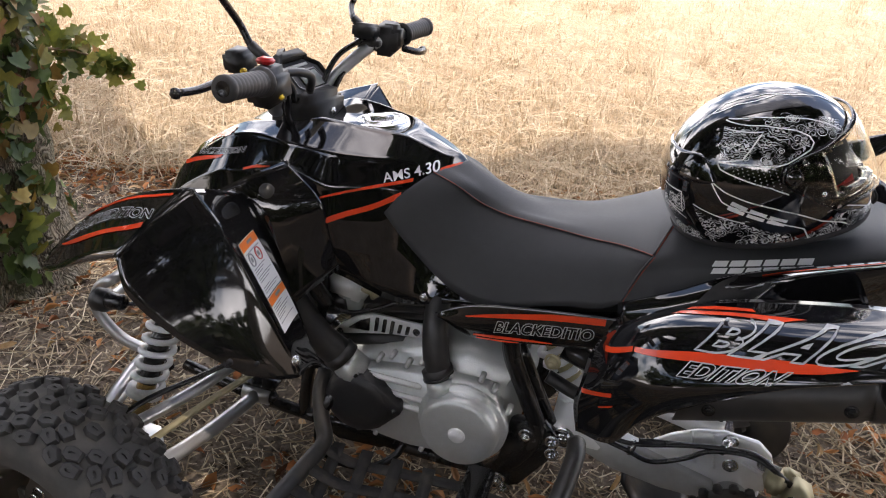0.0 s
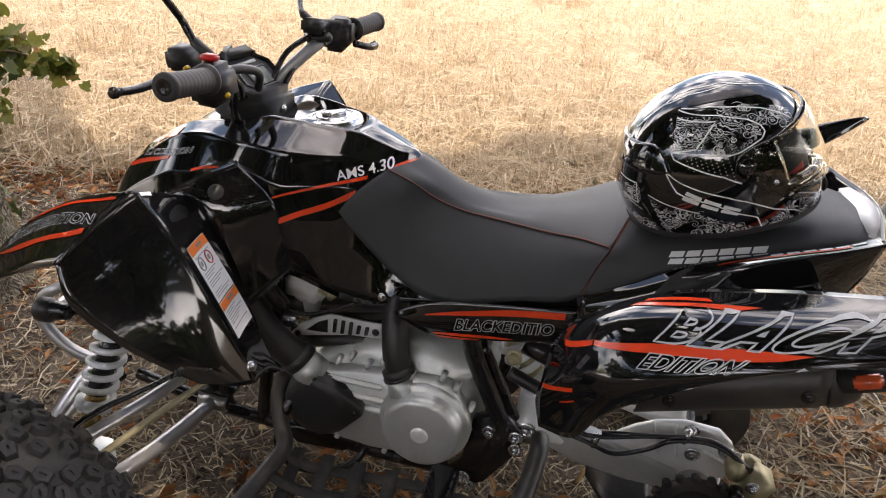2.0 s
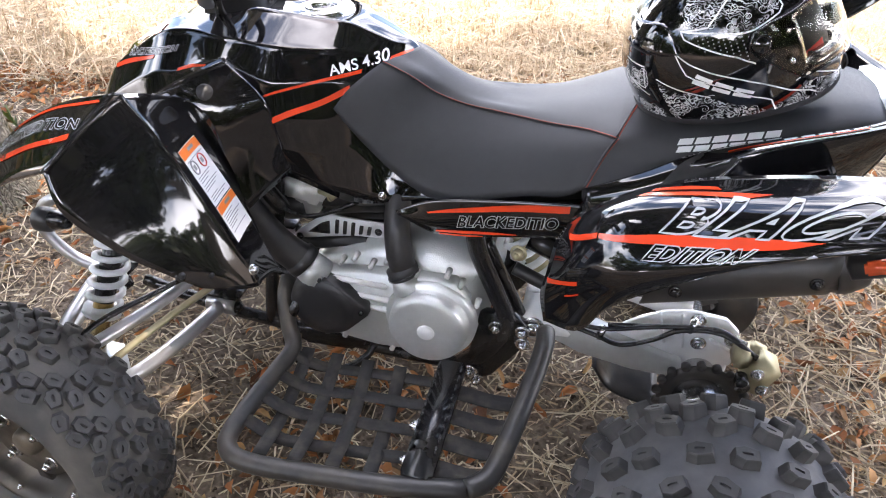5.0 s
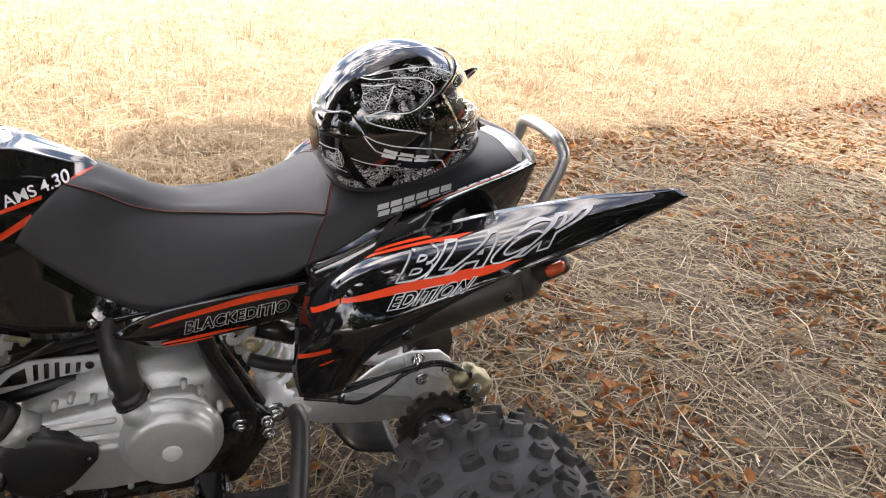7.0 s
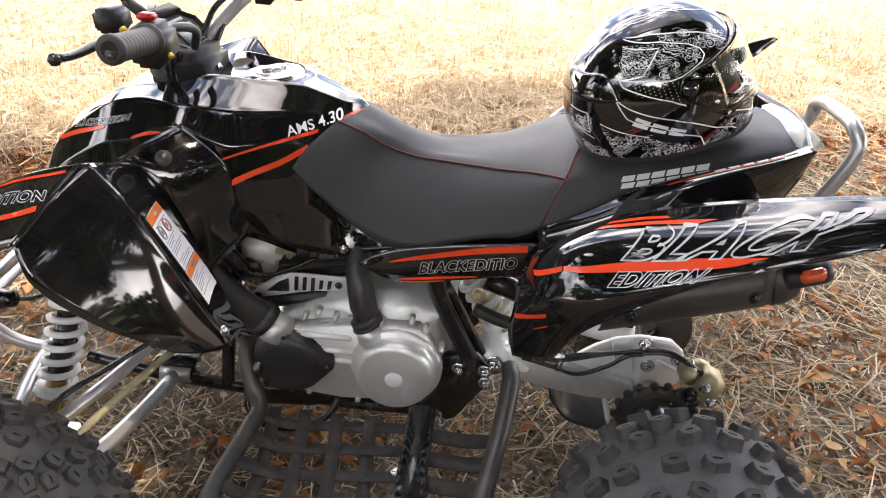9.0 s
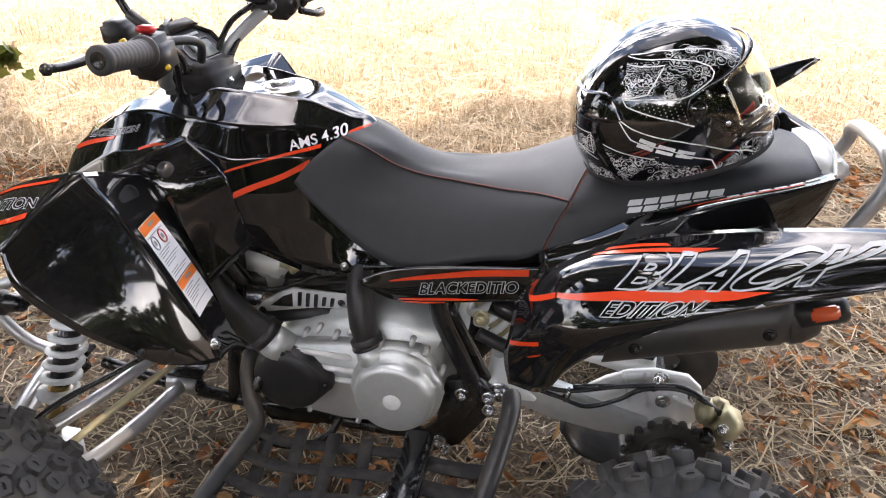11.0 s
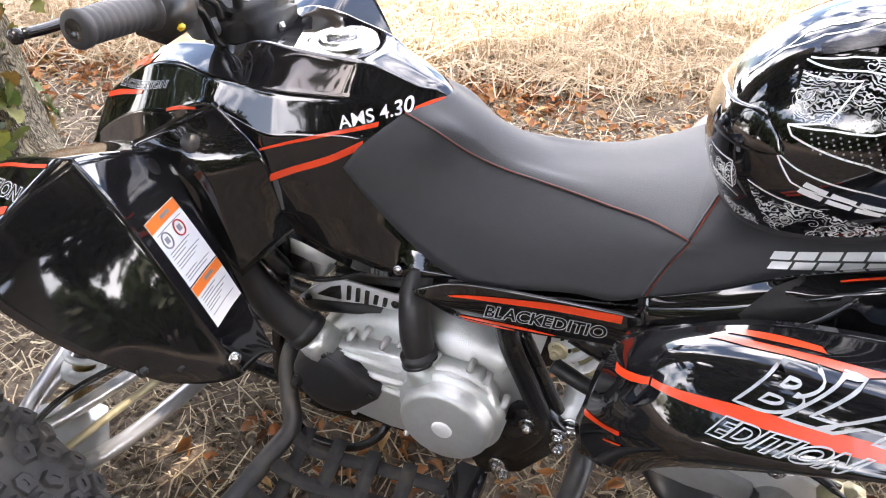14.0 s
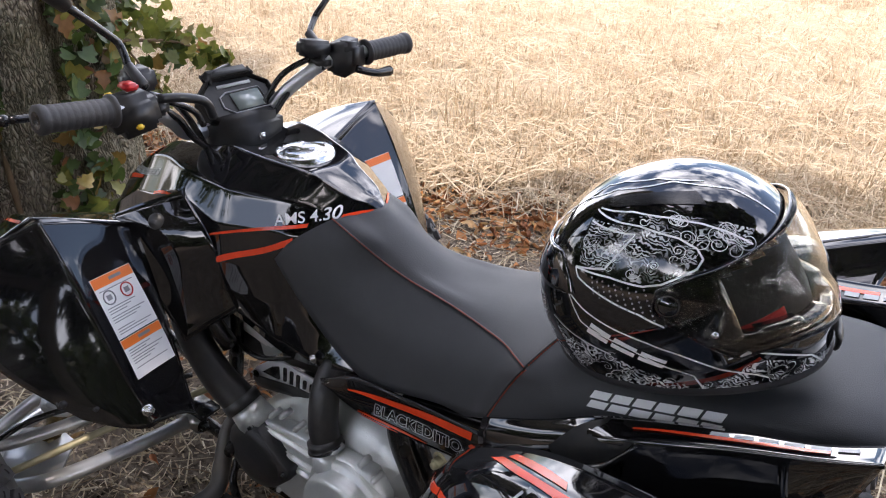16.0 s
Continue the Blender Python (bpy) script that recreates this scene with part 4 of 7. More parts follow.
# tank and bonnet cover, with the flank that runs down to the engine
TANK = [
    (-0.180, [(0, 0.670), (0.020, 0.670), (0.035, 0.660), (0.060, 0.640), (0.100, 0.600), (0.128, 0.560), (0.140, 0.548)]),
    (-0.258, [(0, 0.769), (0.010, 0.766), (0.022, 0.758), (0.045, 0.730), (0.085, 0.650), (0.126, 0.566), (0.146, 0.532)]),
    (-0.300, [(0, 0.791), (0.032, 0.787), (0.064, 0.764), (0.084, 0.735), (0.104, 0.670), (0.132, 0.590), (0.150, 0.522)]),
    (-0.350, [(0, 0.810), (0.042, 0.807), (0.086, 0.778), (0.116, 0.733), (0.124, 0.690), (0.138, 0.620), (0.152, 0.520)]),
    (-0.380, [(0, 0.817), (0.054, 0.818), (0.102, 0.782), (0.127, 0.735), (0.141, 0.672), (0.150, 0.610), (0.156, 0.530)]),
    (-0.440, [(0, 0.818), (0.070, 0.825), (0.126, 0.786), (0.152, 0.735), (0.166, 0.672), (0.168, 0.615), (0.160, 0.552)]),
    (-0.480, [(0, 0.816), (0.078, 0.830), (0.140, 0.790), (0.166, 0.735), (0.178, 0.672), (0.176, 0.615), (0.164, 0.562)]),
    (-0.530, [(0, 0.812), (0.080, 0.832), (0.145, 0.795), (0.168, 0.752), (0.176, 0.672), (0.174, 0.620), (0.160, 0.575)]),
    (-0.575, [(0, 0.796), (0.078, 0.818), (0.143, 0.796), (0.165, 0.762), (0.172, 0.690), (0.168, 0.640), (0.155, 0.600)]),
    (-0.640, [(0, 0.785), (0.072, 0.806), (0.125, 0.795), (0.160, 0.735), (0.176, 0.690), (0.170, 0.650), (0.155, 0.620)]),
    (-0.700, [(0, 0.782), (0.070, 0.792), (0.118, 0.780), (0.155, 0.720), (0.172, 0.672), (0.168, 0.640), (0.150, 0.610)]),
    (-0.760, [(0, 0.760), (0.066, 0.757), (0.106, 0.742), (0.146, 0.690), (0.164, 0.640), (0.160, 0.610), (0.145, 0.590)]),
    (-0.820, [(0, 0.715), (0.060, 0.712), (0.098, 0.697), (0.138, 0.648), (0.156, 0.605), (0.152, 0.580), (0.140, 0.560)]),
    (-0.870, [(0, 0.645), (0.052, 0.643), (0.090, 0.628), (0.126, 0.592), (0.140, 0.560), (0.138, 0.545), (0.128, 0.530)]),
    (-0.900, [(0, 0.580), (0.045, 0.580), (0.080, 0.572), (0.112, 0.550), (0.124, 0.530), (0.122, 0.520), (0.116, 0.510)]),
]
tank_geo, tank_out = sheet(loft_both([(x, crisp(h)) for x, h in TANK], 5, 3), 0.004, False, (0, 0, 1))
tank = put("tank_cover", tank_geo, M_GLOSS, quad, "glossy black tank cover with long flanks")

def between(a, b, swell):
    """Four points from a to b, the inner two swelled outwards and up."""
    a, b = Vector(a), Vector(b)
    return [a, a.lerp(b, 0.36) + Vector((0, -swell, swell * 0.5)), a.lerp(b, 0.70) + Vector((0, -swell * 0.8, swell * 0.4)), b]


box_panel, box_out = mirrored_pair("shoulder_panel", [
    between((-0.652, -0.242, 0.720), (-0.556, -0.164, 0.769), 0.004),
    between((-0.616, -0.244, 0.676), (-0.484, -0.177, 0.714), 0.008),
    between((-0.560, -0.244, 0.602), (-0.462, -0.172, 0.642), 0.006),
    between((-0.500, -0.240, 0.525), (-0.446, -0.160, 0.572), 0.004),
], M_GLOSS)
side_panel, side_out = tank, tank_out

# seat: rows from the front edge back, each from the middle over the welt and down the flank
SEAT = [
    [(-0.262, 0, 0.772), (-0.280, 0.035, 0.769), (-0.305, 0.069, 0.762), (-0.348, 0.120, 0.728), (-0.374, 0.137, 0.692)],
    [(-0.222, 0, 0.751), (-0.236, 0.036, 0.749), (-0.257, 0.071, 0.744), (-0.314, 0.120, 0.694), (-0.340, 0.138, 0.654)],
    [(-0.172, 0, 0.727), (-0.187, 0.036, 0.724), (-0.211, 0.060, 0.713), (-0.252, 0.108, 0.662), (-0.272, 0.138, 0.592)],
    [(-0.122, 0, 0.712), (-0.136, 0.036, 0.709), (-0.158, 0.060, 0.700), (-0.194, 0.108, 0.644), (-0.212, 0.142, 0.557)],
    [(-0.080, 0, 0.707), (-0.090, 0.040, 0.706), (-0.104, 0.067, 0.699), (-0.130, 0.119, 0.640), (-0.150, 0.152, 0.553)],
    [(-0.040, 0, 0.711), (-0.045, 0.045, 0.709), (-0.052, 0.077, 0.700), (-0.070, 0.129, 0.652), (-0.085, 0.160, 0.578)],
    [(0.010, 0, 0.723), (0.005, 0.052, 0.719), (0.000, 0.095, 0.704), (-0.010, 0.139, 0.664), (-0.020, 0.166, 0.600)],
    [(0.060, 0, 0.740), (0.055, 0.066, 0.735), (0.051, 0.122, 0.715), (0.042, 0.154, 0.680), (0.033, 0.176, 0.614)],
    [(0.112, 0, 0.757), (0.108, 0.090, 0.748), (0.103, 0.160, 0.7255), (0.084, 0.172, 0.692), (0.068, 0.187, 0.640)],
    [(0.150, 0, 0.768), (0.150, 0.090, 0.761), (0.150, 0.150, 0.740), (0.140, 0.174, 0.708), (0.130, 0.188, 0.662)],
    [(0.220, 0, 0.780), (0.220, 0.090, 0.776), (0.220, 0.138, 0.762), (0.220, 0.166, 0.732), (0.220, 0.178, 0.695)],
    [(0.340, 0, 0.788), (0.340, 0.080, 0.786), (0.340, 0.116, 0.780), (0.340, 0.145, 0.760), (0.340, 0.157, 0.733)],
    [(0.440, 0, 0.806), (0.440, 0.070, 0.804), (0.440, 0.104, 0.797), (0.440, 0.126, 0.784), (0.440, 0.134, 0.763)],
    [(0.500, 0, 0.802), (0.500, 0.060, 0.798), (0.500, 0.092, 0.792), (0.500, 0.108, 0.785), (0.500, 0.114, 0.775)],
]
seat_grid = patch([[Vector((x, -y, z)) for x, y, z in reversed(r)] + [Vector(p) for p in r[1:]] for r in SEAT], 6, 6)
seat_geo, seat_out = sheet(seat_grid, 0.012, False, (0, 0, 1))
seat = put("seat", seat_geo, M_VINYL, quad, "matte black vinyl seat with red stitching")
seat.data.materials.append(M_WEAVE)
for k in range((len(seat_grid) - 1) * (len(seat_grid[0]) - 1)):      # the ribbed cover between the welts
    i, j = divmod(k, len(seat_grid[0]) - 1)
    if i < 48 and 12 <= j < len(seat_grid[0]) - 13:
        seat.data.polygons[k].material_index = 1
seat_skin = Skin(seat_out)


def seam_path(pts, n=6):
    """A line over the seat through places near it, from the near flank."""
    return [seat_skin.lay(p + Vector((0, -0.3, 0.25)), Vector((0, 0.3, -0.25)), 0.0003) for p in spline(pts, n)]


WELT = seam_path([(-0.305, -0.069, 0.760), (-0.257, -0.072, 0.744), (-0.211, -0.058, 0.713), (-0.158, -0.059, 0.700), (-0.104, -0.067, 0.699), (-0.052, -0.077, 0.699), (0.0, -0.095, 0.703), (0.051, -0.122, 0.714), (0.084, -0.147, 0.721), (0.105, -0.165, 0.726)])
put("seam", tube([p + Vector((0, -0.0005, 0.0006)) for p in WELT], 0.0022, 6, 1), M_VINYL, seat)
put("stitching", join(*[tube([p.lerp(q, k) + Vector((0, -0.0016, 0.0022)), p.lerp(q, k + 0.3) + Vector((0, -0.0016, 0.0022))], 0.0010, 5, 1) for p, q in zip(WELT[:-1], WELT[1:]) for k in (0.05, 0.55)]), M_THREAD, seat, "red stitching")
REAR = seam_path([(0.105, -0.165, 0.726), (0.090, -0.176, 0.700), (0.077, -0.183, 0.665), (0.070, -0.184, 0.642)], 6)
CROSS = [seat_skin.lay(p + Vector((0, 0, 0.3)), Vector((0, 0, -1)), 0.0003) for p in spline([(0.105, -0.160, 0.73), (0.118, -0.12, 0.75), (0.135, -0.06, 0.77), (0.14, 0, 0.77), (0.135, 0.06, 0.77), (0.118, 0.12, 0.75), (0.105, 0.16, 0.73)], 6)]
put("seam", tube(CROSS, 0.0020, 6, 1), M_VINYL, seat)
put("stitching", join(*[tube([p.lerp(q, k) + Vector((0.003, 0, 0.0016)), p.lerp(q, k + 0.3) + Vector((0.003, 0, 0.0016))], 0.0010, 5, 1) for p, q in zip(CROSS[:-1], CROSS[1:]) for k in (0.05, 0.55)]), M_THREAD, seat, "red stitching")
put("seam", tube([p + Vector((0, -0.0006, 0)) for p in REAR], 0.0022, 6, 1), M_VINYL, seat)
put("stitching", join(*[tube([p.lerp(q, k) + Vector((0.003, -0.0012, 0.0006)), p.lerp(q, k + 0.3) + Vector((0.003, -0.0012, 0.0006))], 0.0010, 5, 1) for p, q in zip(REAR[:-1], REAR[1:]) for k in (0.05, 0.55)]), M_THREAD, seat, "red stitching")

# side strip below the seat
strip, strip_out = mirrored_pair("side_strip", [
    [(-0.252, -0.166, 0.526), (-0.185, -0.158, 0.556), (-0.08, -0.172, 0.582), (0.02, -0.184, 0.602), (0.075, -0.190, 0.612)],
    [(-0.246, -0.170, 0.520), (-0.182, -0.164, 0.518), (-0.08, -0.172, 0.544), (0.02, -0.186, 0.572), (0.075, -0.194, 0.585)],
    [(-0.240, -0.166, 0.515), (-0.176, -0.156, 0.484), (-0.08, -0.166, 0.504), (0.02, -0.178, 0.530), (0.060, -0.184, 0.540)],
], M_GLOSS)

# tail fairing, deck and rear wing
tail, tail_out = mirrored_pair("tail_fairing", [
    [(0.066, -0.187, 0.640), (0.150, -0.192, 0.688), (0.211, -0.191, 0.727), (0.269, -0.180, 0.748), (0.350, -0.168, 0.771), (0.430, -0.160, 0.793), (0.482, -0.148, 0.813)],
    [(0.068, -0.196, 0.632), (0.150, -0.208, 0.680), (0.208, -0.214, 0.718), (0.276, -0.222, 0.757), (0.355, -0.206, 0.781), (0.430, -0.192, 0.801), (0.481, -0.182, 0.818)],
    [(0.070, -0.202, 0.622), (0.152, -0.217, 0.668), (0.214, -0.226, 0.706), (0.280, -0.233, 0.756), (0.357, -0.216, 0.780), (0.430, -0.201, 0.799), (0.480, -0.189, 0.815)],
    [(0.074, -0.206, 0.608), (0.158, -0.228, 0.648), (0.240, -0.238, 0.690), (0.300, -0.238, 0.720), (0.360, -0.216, 0.735), (0.430, -0.195, 0.748), (0.472, -0.178, 0.762)],
    [(0.080, -0.210, 0.595), (0.162, -0.234, 0.632), (0.250, -0.244, 0.668), (0.310, -0.240, 0.686), (0.360, -0.214, 0.696), (0.430, -0.184, 0.707), (0.460, -0.165, 0.716)],
], M_GLOSS)
deck, deck_out = mirrored_pair("rear_deck", [
    [(0.075, -0.204, 0.604), (0.16, -0.230, 0.640), (0.25, -0.240, 0.675), (0.36, -0.216, 0.700), (0.43, -0.190, 0.712)],
    [(0.070, -0.216, 0.610), (0.150, -0.246, 0.668), (0.24, -0.256, 0.712), (0.36, -0.275, 0.742), (0.44, -0.300, 0.765)],
    [(0.062, -0.230, 0.606), (0.120, -0.258, 0.672), (0.215, -0.276, 0.727), (0.34, -0.319, 0.780), (0.47, -0.377, 0.826)],
], M_GLOSS)
fin, fin_out = mirrored_pair("fin_lining", [
    [(0.340, -0.320, 0.781), (0.400, -0.348, 0.803), (0.470, -0.378, 0.827), (0.540, -0.413, 0.845), (0.598, -0.436, 0.858)],
    [(0.350, -0.298, 0.758), (0.410, -0.326, 0.781), (0.476, -0.360, 0.807), (0.544, -0.402, 0.833), (0.600, -0.436, 0.854)],
    [(0.360, -0.282, 0.735), (0.420, -0.314, 0.757), (0.484, -0.350, 0.786), (0.550, -0.398, 0.818), (0.602, -0.438, 0.849)],
], M_GLOSS)
wing, wing_out = mirrored_pair("rear_fender", [
    [(0.055, -0.228, 0.600), (0.108, -0.258, 0.670), (0.20, -0.272, 0.727), (0.33, -0.316, 0.781), (0.46, -0.374, 0.827), (0.54, -0.414, 0.846), (0.598, -0.436, 0.859)],
    [(0.040, -0.258, 0.578), (0.098, -0.306, 0.668), (0.19, -0.340, 0.726), (0.33, -0.388, 0.776), (0.46, -0.424, 0.815), (0.545, -0.440, 0.839), (0.606, -0.446, 0.856)],
    [(0.034, -0.287, 0.535), (0.085, -0.345, 0.610), (0.175, -0.390, 0.670), (0.31, -0.424, 0.736), (0.45, -0.443, 0.784), (0.54, -0.448, 0.827), (0.610, -0.450, 0.854)],
    [(0.030, -0.290, 0.495), (0.090, -0.352, 0.562), (0.160, -0.396, 0.628), (0.280, -0.430, 0.708), (0.42, -0.447, 0.772), (0.53, -0.450, 0.818), (0.612, -0.450, 0.852)],
    [(0.042, -0.294, 0.445), (0.100, -0.320, 0.460), (0.146, -0.364, 0.562), (0.270, -0.424, 0.692), (0.415, -0.440, 0.763), (0.528, -0.446, 0.811), (0.612, -0.448, 0.849)],
], M_GLOSS, 6, 7)
wing_skin = Skin(wing_out)
tail_skin, deck_skin = Skin(tail_out), Skin(deck_out, fin_out)
OVER = lambda x, y: ((x, y, 1.2), (0, 0, -1))
scoop = band(tail_skin, [(0.176, 0.682), (0.192, 0.706), (0.208, 0.722), (0.240, 0.740), (0.272, 0.754)], [(0.190, 0.676), (0.208, 0.684), (0.226, 0.694), (0.244, 0.710), (0.262, 0.732)], FLANK, 0.0018, 4, 4)
lip = tube([tail_skin.lay(*FLANK(x, z), 0.002) for x, z in ((0.188, 0.672), (0.212, 0.682), (0.240, 0.700), (0.258, 0.722), (0.276, 0.752))], [0.002, 0.0045, 0.006, 0.005, 0.002], 8, 4)
for g in (lambda q: q, flipped):
    put("scoop", g(scoop), M_SATIN, tail, "dark air scoop")
    put("scoop_lip", g(lip), M_GLOSS, tail)
    put("stripe", g(band(tail_skin, [(0.262, -0.206), (0.32, -0.196), (0.38, -0.186), (0.44, -0.176)], [(0.262, -0.210), (0.32, -0.203), (0.38, -0.194), (0.44, -0.183)], OVER, 0.0012)), M_ORANGE, tail)
    put("stripe", g(band(deck_skin, [(0.294, -0.262), (0.33, -0.275), (0.37, -0.294), (0.42, -0.320)], [(0.290, -0.270), (0.33, -0.283), (0.37, -0.301), (0.42, -0.324)], OVER, 0.0012)), M_ORANGE, deck)
    put("silver_bars", g(join(*[band(tail_skin, [(0.335 + 0.022 * i, -0.184 + 0.0035 * i), (0.352 + 0.022 * i, -0.181 + 0.0035 * i)], [(0.335 + 0.022 * i, -0.193 + 0.0035 * i), (0.352 + 0.022 * i, -0.190 + 0.0035 * i)], OVER, 0.0012, 3, 2) for i in range(6)])), M_GREYD, tail, "small silver marks")

# front fender: rear flap, outer cheek and beak
fender, fender_out = mirrored_pair("front_fender", [
    [(-0.605, -0.232, 0.715), (-0.603, -0.31, 0.755), (-0.598, -0.376, 0.781), (-0.602, -0.388, 0.780), (-0.628, -0.45, 0.752), (-0.648, -0.508, 0.714)],
    [(-0.555, -0.246, 0.655), (-0.560, -0.31, 0.690), (-0.552, -0.374, 0.717), (-0.555, -0.386, 0.716), (-0.588, -0.455, 0.690), (-0.622, -0.522, 0.660)],
    [(-0.500, -0.262, 0.565), (-0.508, -0.31, 0.600), (-0.499, -0.370, 0.619), (-0.501, -0.382, 0.618), (-0.530, -0.440, 0.606), (-0.566, -0.500, 0.590)],
    [(-0.455, -0.276, 0.480), (-0.462, -0.31, 0.510), (-0.454, -0.364, 0.527), (-0.456, -0.375, 0.526), (-0.482, -0.420, 0.530), (-0.518, -0.466, 0.536)],
    [(-0.424, -0.286, 0.436), (-0.428, -0.31, 0.452), (-0.426, -0.352, 0.466), (-0.428, -0.372, 0.466), (-0.452, -0.405, 0.478), (-0.486, -0.440, 0.500)],
], M_GLOSS, 7, 6)
beak, beak_out = mirrored_pair("front_mudguard", [
    [(-0.600, -0.232, 0.718), (-0.602, -0.372, 0.781), (-0.612, -0.402, 0.777), (-0.646, -0.508, 0.716)],
    [(-0.700, -0.215, 0.700), (-0.700, -0.350, 0.748), (-0.712, -0.382, 0.742), (-0.740, -0.475, 0.668)],
    [(-0.800, -0.205, 0.655), (-0.800, -0.325, 0.698), (-0.810, -0.356, 0.688), (-0.834, -0.430, 0.612)],
    [(-0.895, -0.215, 0.590), (-0.895, -0.310, 0.632), (-0.905, -0.334, 0.618), (-0.915, -0.382, 0.562)],
    [(-0.972, -0.262, 0.530), (-0.976, -0.312, 0.556), (-0.980, -0.322, 0.548), (-0.976, -0.344, 0.532)],
], M_GLOSS)
fender_skin, beak_skin = Skin(fender_out), Skin(beak_out)
strip_skin, flank_skin = Skin(strip_out), Skin(tank_out)


# ---- wheels ----
def tyre_geo(R, W, rim):
    """A balloon tyre about the y axis with raised tread blocks."""
    h = R - rim
    prof = []
    for t in np.linspace(-150, 150, 31):
        a = radians(t)
        prof.append((rim + h * (0.46 + 0.50 * math.copysign(abs(math.cos(a)) ** 0.62, math.cos(a))), W / 2 * math.copysign(abs(math.sin(a)) ** 0.75, math.sin(a))))
    prof = [(rim, -W * 0.36)] + prof + [(rim, W * 0.36)]
    turn = Matrix.Rotation(radians(-90), 4, "X")
    geos = [lathe(prof, 64, turn)]
    return join(*geos)


HEXA = [(-0.5, -0.28), (-0.5, 0.28), (-0.12, 0.5), (0.5, 0.34), (0.5, -0.34), (-0.12, -0.5)]


def block_mesh(kl, kw, kh):
    """One tread block, with a sunk slot on its crown."""
    V = []
    for z, s in ((-0.008, 1.15), (kh * 0.85, 1.0), (kh, 0.90), (kh, 0.42), (kh - 0.003, 0.36)):
        V += [Vector((px * kl * s, py * kw * s * (0.5 if s < 0.5 else 1), z)) for px, py in HEXA]
    F = [[b * 6 + (j + 1) % 6, b * 6 + j, b * 6 + 6 + j, b * 6 + 6 + (j + 1) % 6] for b in range(4) for j in range(6)] + [[29, 28, 27, 26, 25, 24]]
    me = mesh_of("tread_block", V, F, False)
    me.materials.append(M_RUBBER)
    return me


def tread(w, R, W, rim, me, rows, per):
    h = R - rim
    for ri, (ang, stag) in enumerate(rows):
        r = rim + h * (0.46 + 0.50 * math.cos(radians(ang)) ** 0.62)
        y = W / 2 * math.copysign(abs(math.sin(radians(ang))) ** 0.75, ang)
        for i in range(per):
            a = 2 * math.pi * (i + stag) / per + 0.03 * math.sin(i * 2.7 + ri)
            skew = 0.45 * (1 if ang > 0 else -1 if ang < 0 else 0) * (1 if i % 2 else -0.6)
            ob = new("tread_block", me)
            ob.parent = w
            ob.matrix_basis = Matrix.Rotation(a, 4, "Y") @ Matrix.Translation((0, y, r)) @ Matrix.Rotation(-radians(ang * 0.8), 4, "X") @ Matrix.Rotation(skew, 4, "Z")


def rim_geo(rim, W):
    turn = Matrix.Rotation(radians(90), 4, "X")
    w = W / 2
    prof = [(0.0, w * 0.25), (rim * 0.22, w * 0.25), (rim * 0.26, w * 0.3), (rim * 0.62, w * 0.32), (rim * 0.70, w * 0.05), (rim * 0.86, -w * 0.1), (rim * 0.90, w * 0.5), (rim * 0.98, w * 0.72), (rim * 1.07, w * 0.76), (rim * 1.08, w * 0.70), (rim, w * 0.6), (rim * 0.95, -w * 0.6), (rim * 1.05, -w * 0.76)]
    return lathe(prof, 48, turn)


def wheel(name, R, W, rim, knob, rows, per, m, label, casing):
    w = put(name, rim_geo(rim, W), M_RIM, quad, label)
    put("tyre", tyre_geo(R, W, rim), casing, w, "black knobbly tyre grey with dust")
    tread(w, R, W, rim, knob, rows, per)
    for i in range(4):
        a = radians(45 + 90 * i)
        p = Vector((rim * 0.42 * math.cos(a), -W * 0.16, rim * 0.42 * math.sin(a)))
        put("wheel_nut", nut(p, (0, -1, 0), 0.009, 0.012), M_STEEL, w)
        b = a + radians(45)
        arm = moved(box(rim * 0.3, 0.012, 0.03), Matrix.Rotation(-b, 4, "Y") @ Matrix.Translation((rim * 0.66, -W * 0.10, 0)))
        put("rim_web", arm, M_RIM, w)
    put("hub_cap", lathe([(0, W * 0.24), (rim * 0.16, W * 0.24), (rim * 0.2, W * 0.2), (rim * 0.22, W * 0.1)], 24, Matrix.Rotation(radians(90), 4, "X")), M_RIM, w)
    for i in range(10):
        a = 2 * math.pi * i / 10
        put("rim_bolt", nut(Vector((rim * 0.93 * math.cos(a), -W * 0.30, rim * 0.93 * math.sin(a))), (0, -1, 0), 0.004, 0.004), M_STEEL, w)
    w.matrix_basis = m
    return w


STEER = -6.0
FRONT_BLOCK, REAR_BLOCK = block_mesh(0.027, 0.022, 0.011), block_mesh(0.035, 0.027, 0.018)
front_rows = [(0, 0.0), (14, 0.5), (-14, 0.5), (29, 0.05), (-29, 0.05), (47, 0.5), (-47, 0.5)]
rear_rows = [(0, 0.0), (18, 0.5), (-18, 0.5), (34, 0.05), (-34, 0.05), (54, 0.5), (-54, 0.5)]
wheel("front_wheel", 0.228, 0.152, 0.126, FRONT_BLOCK, front_rows, 29, pose(-0.756, -0.575, 0.231, 0, 0, STEER), "dusty black front wheel with four-stud steel rim", M_CASING)
wheel("front_wheel", 0.228, 0.152, 0.126, FRONT_BLOCK, front_rows, 29, pose(-0.756, 0.575, 0.231, 0, 0, 180 + STEER), "dusty black front wheel with four-stud steel rim", M_CASING)
wheel("rear_wheel", 0.206, 0.27, 0.103, REAR_BLOCK, rear_rows, 20, pose(0.350, -0.480, 0.217), "wide rear wheel with chunky tread blocks", M_CARCASS)
wheel("rear_wheel", 0.206, 0.27, 0.103, REAR_BLOCK, rear_rows, 20, pose(0.350, 0.480, 0.217, 0, 0, 180), "wide rear wheel with chunky tread blocks", M_CARCASS)
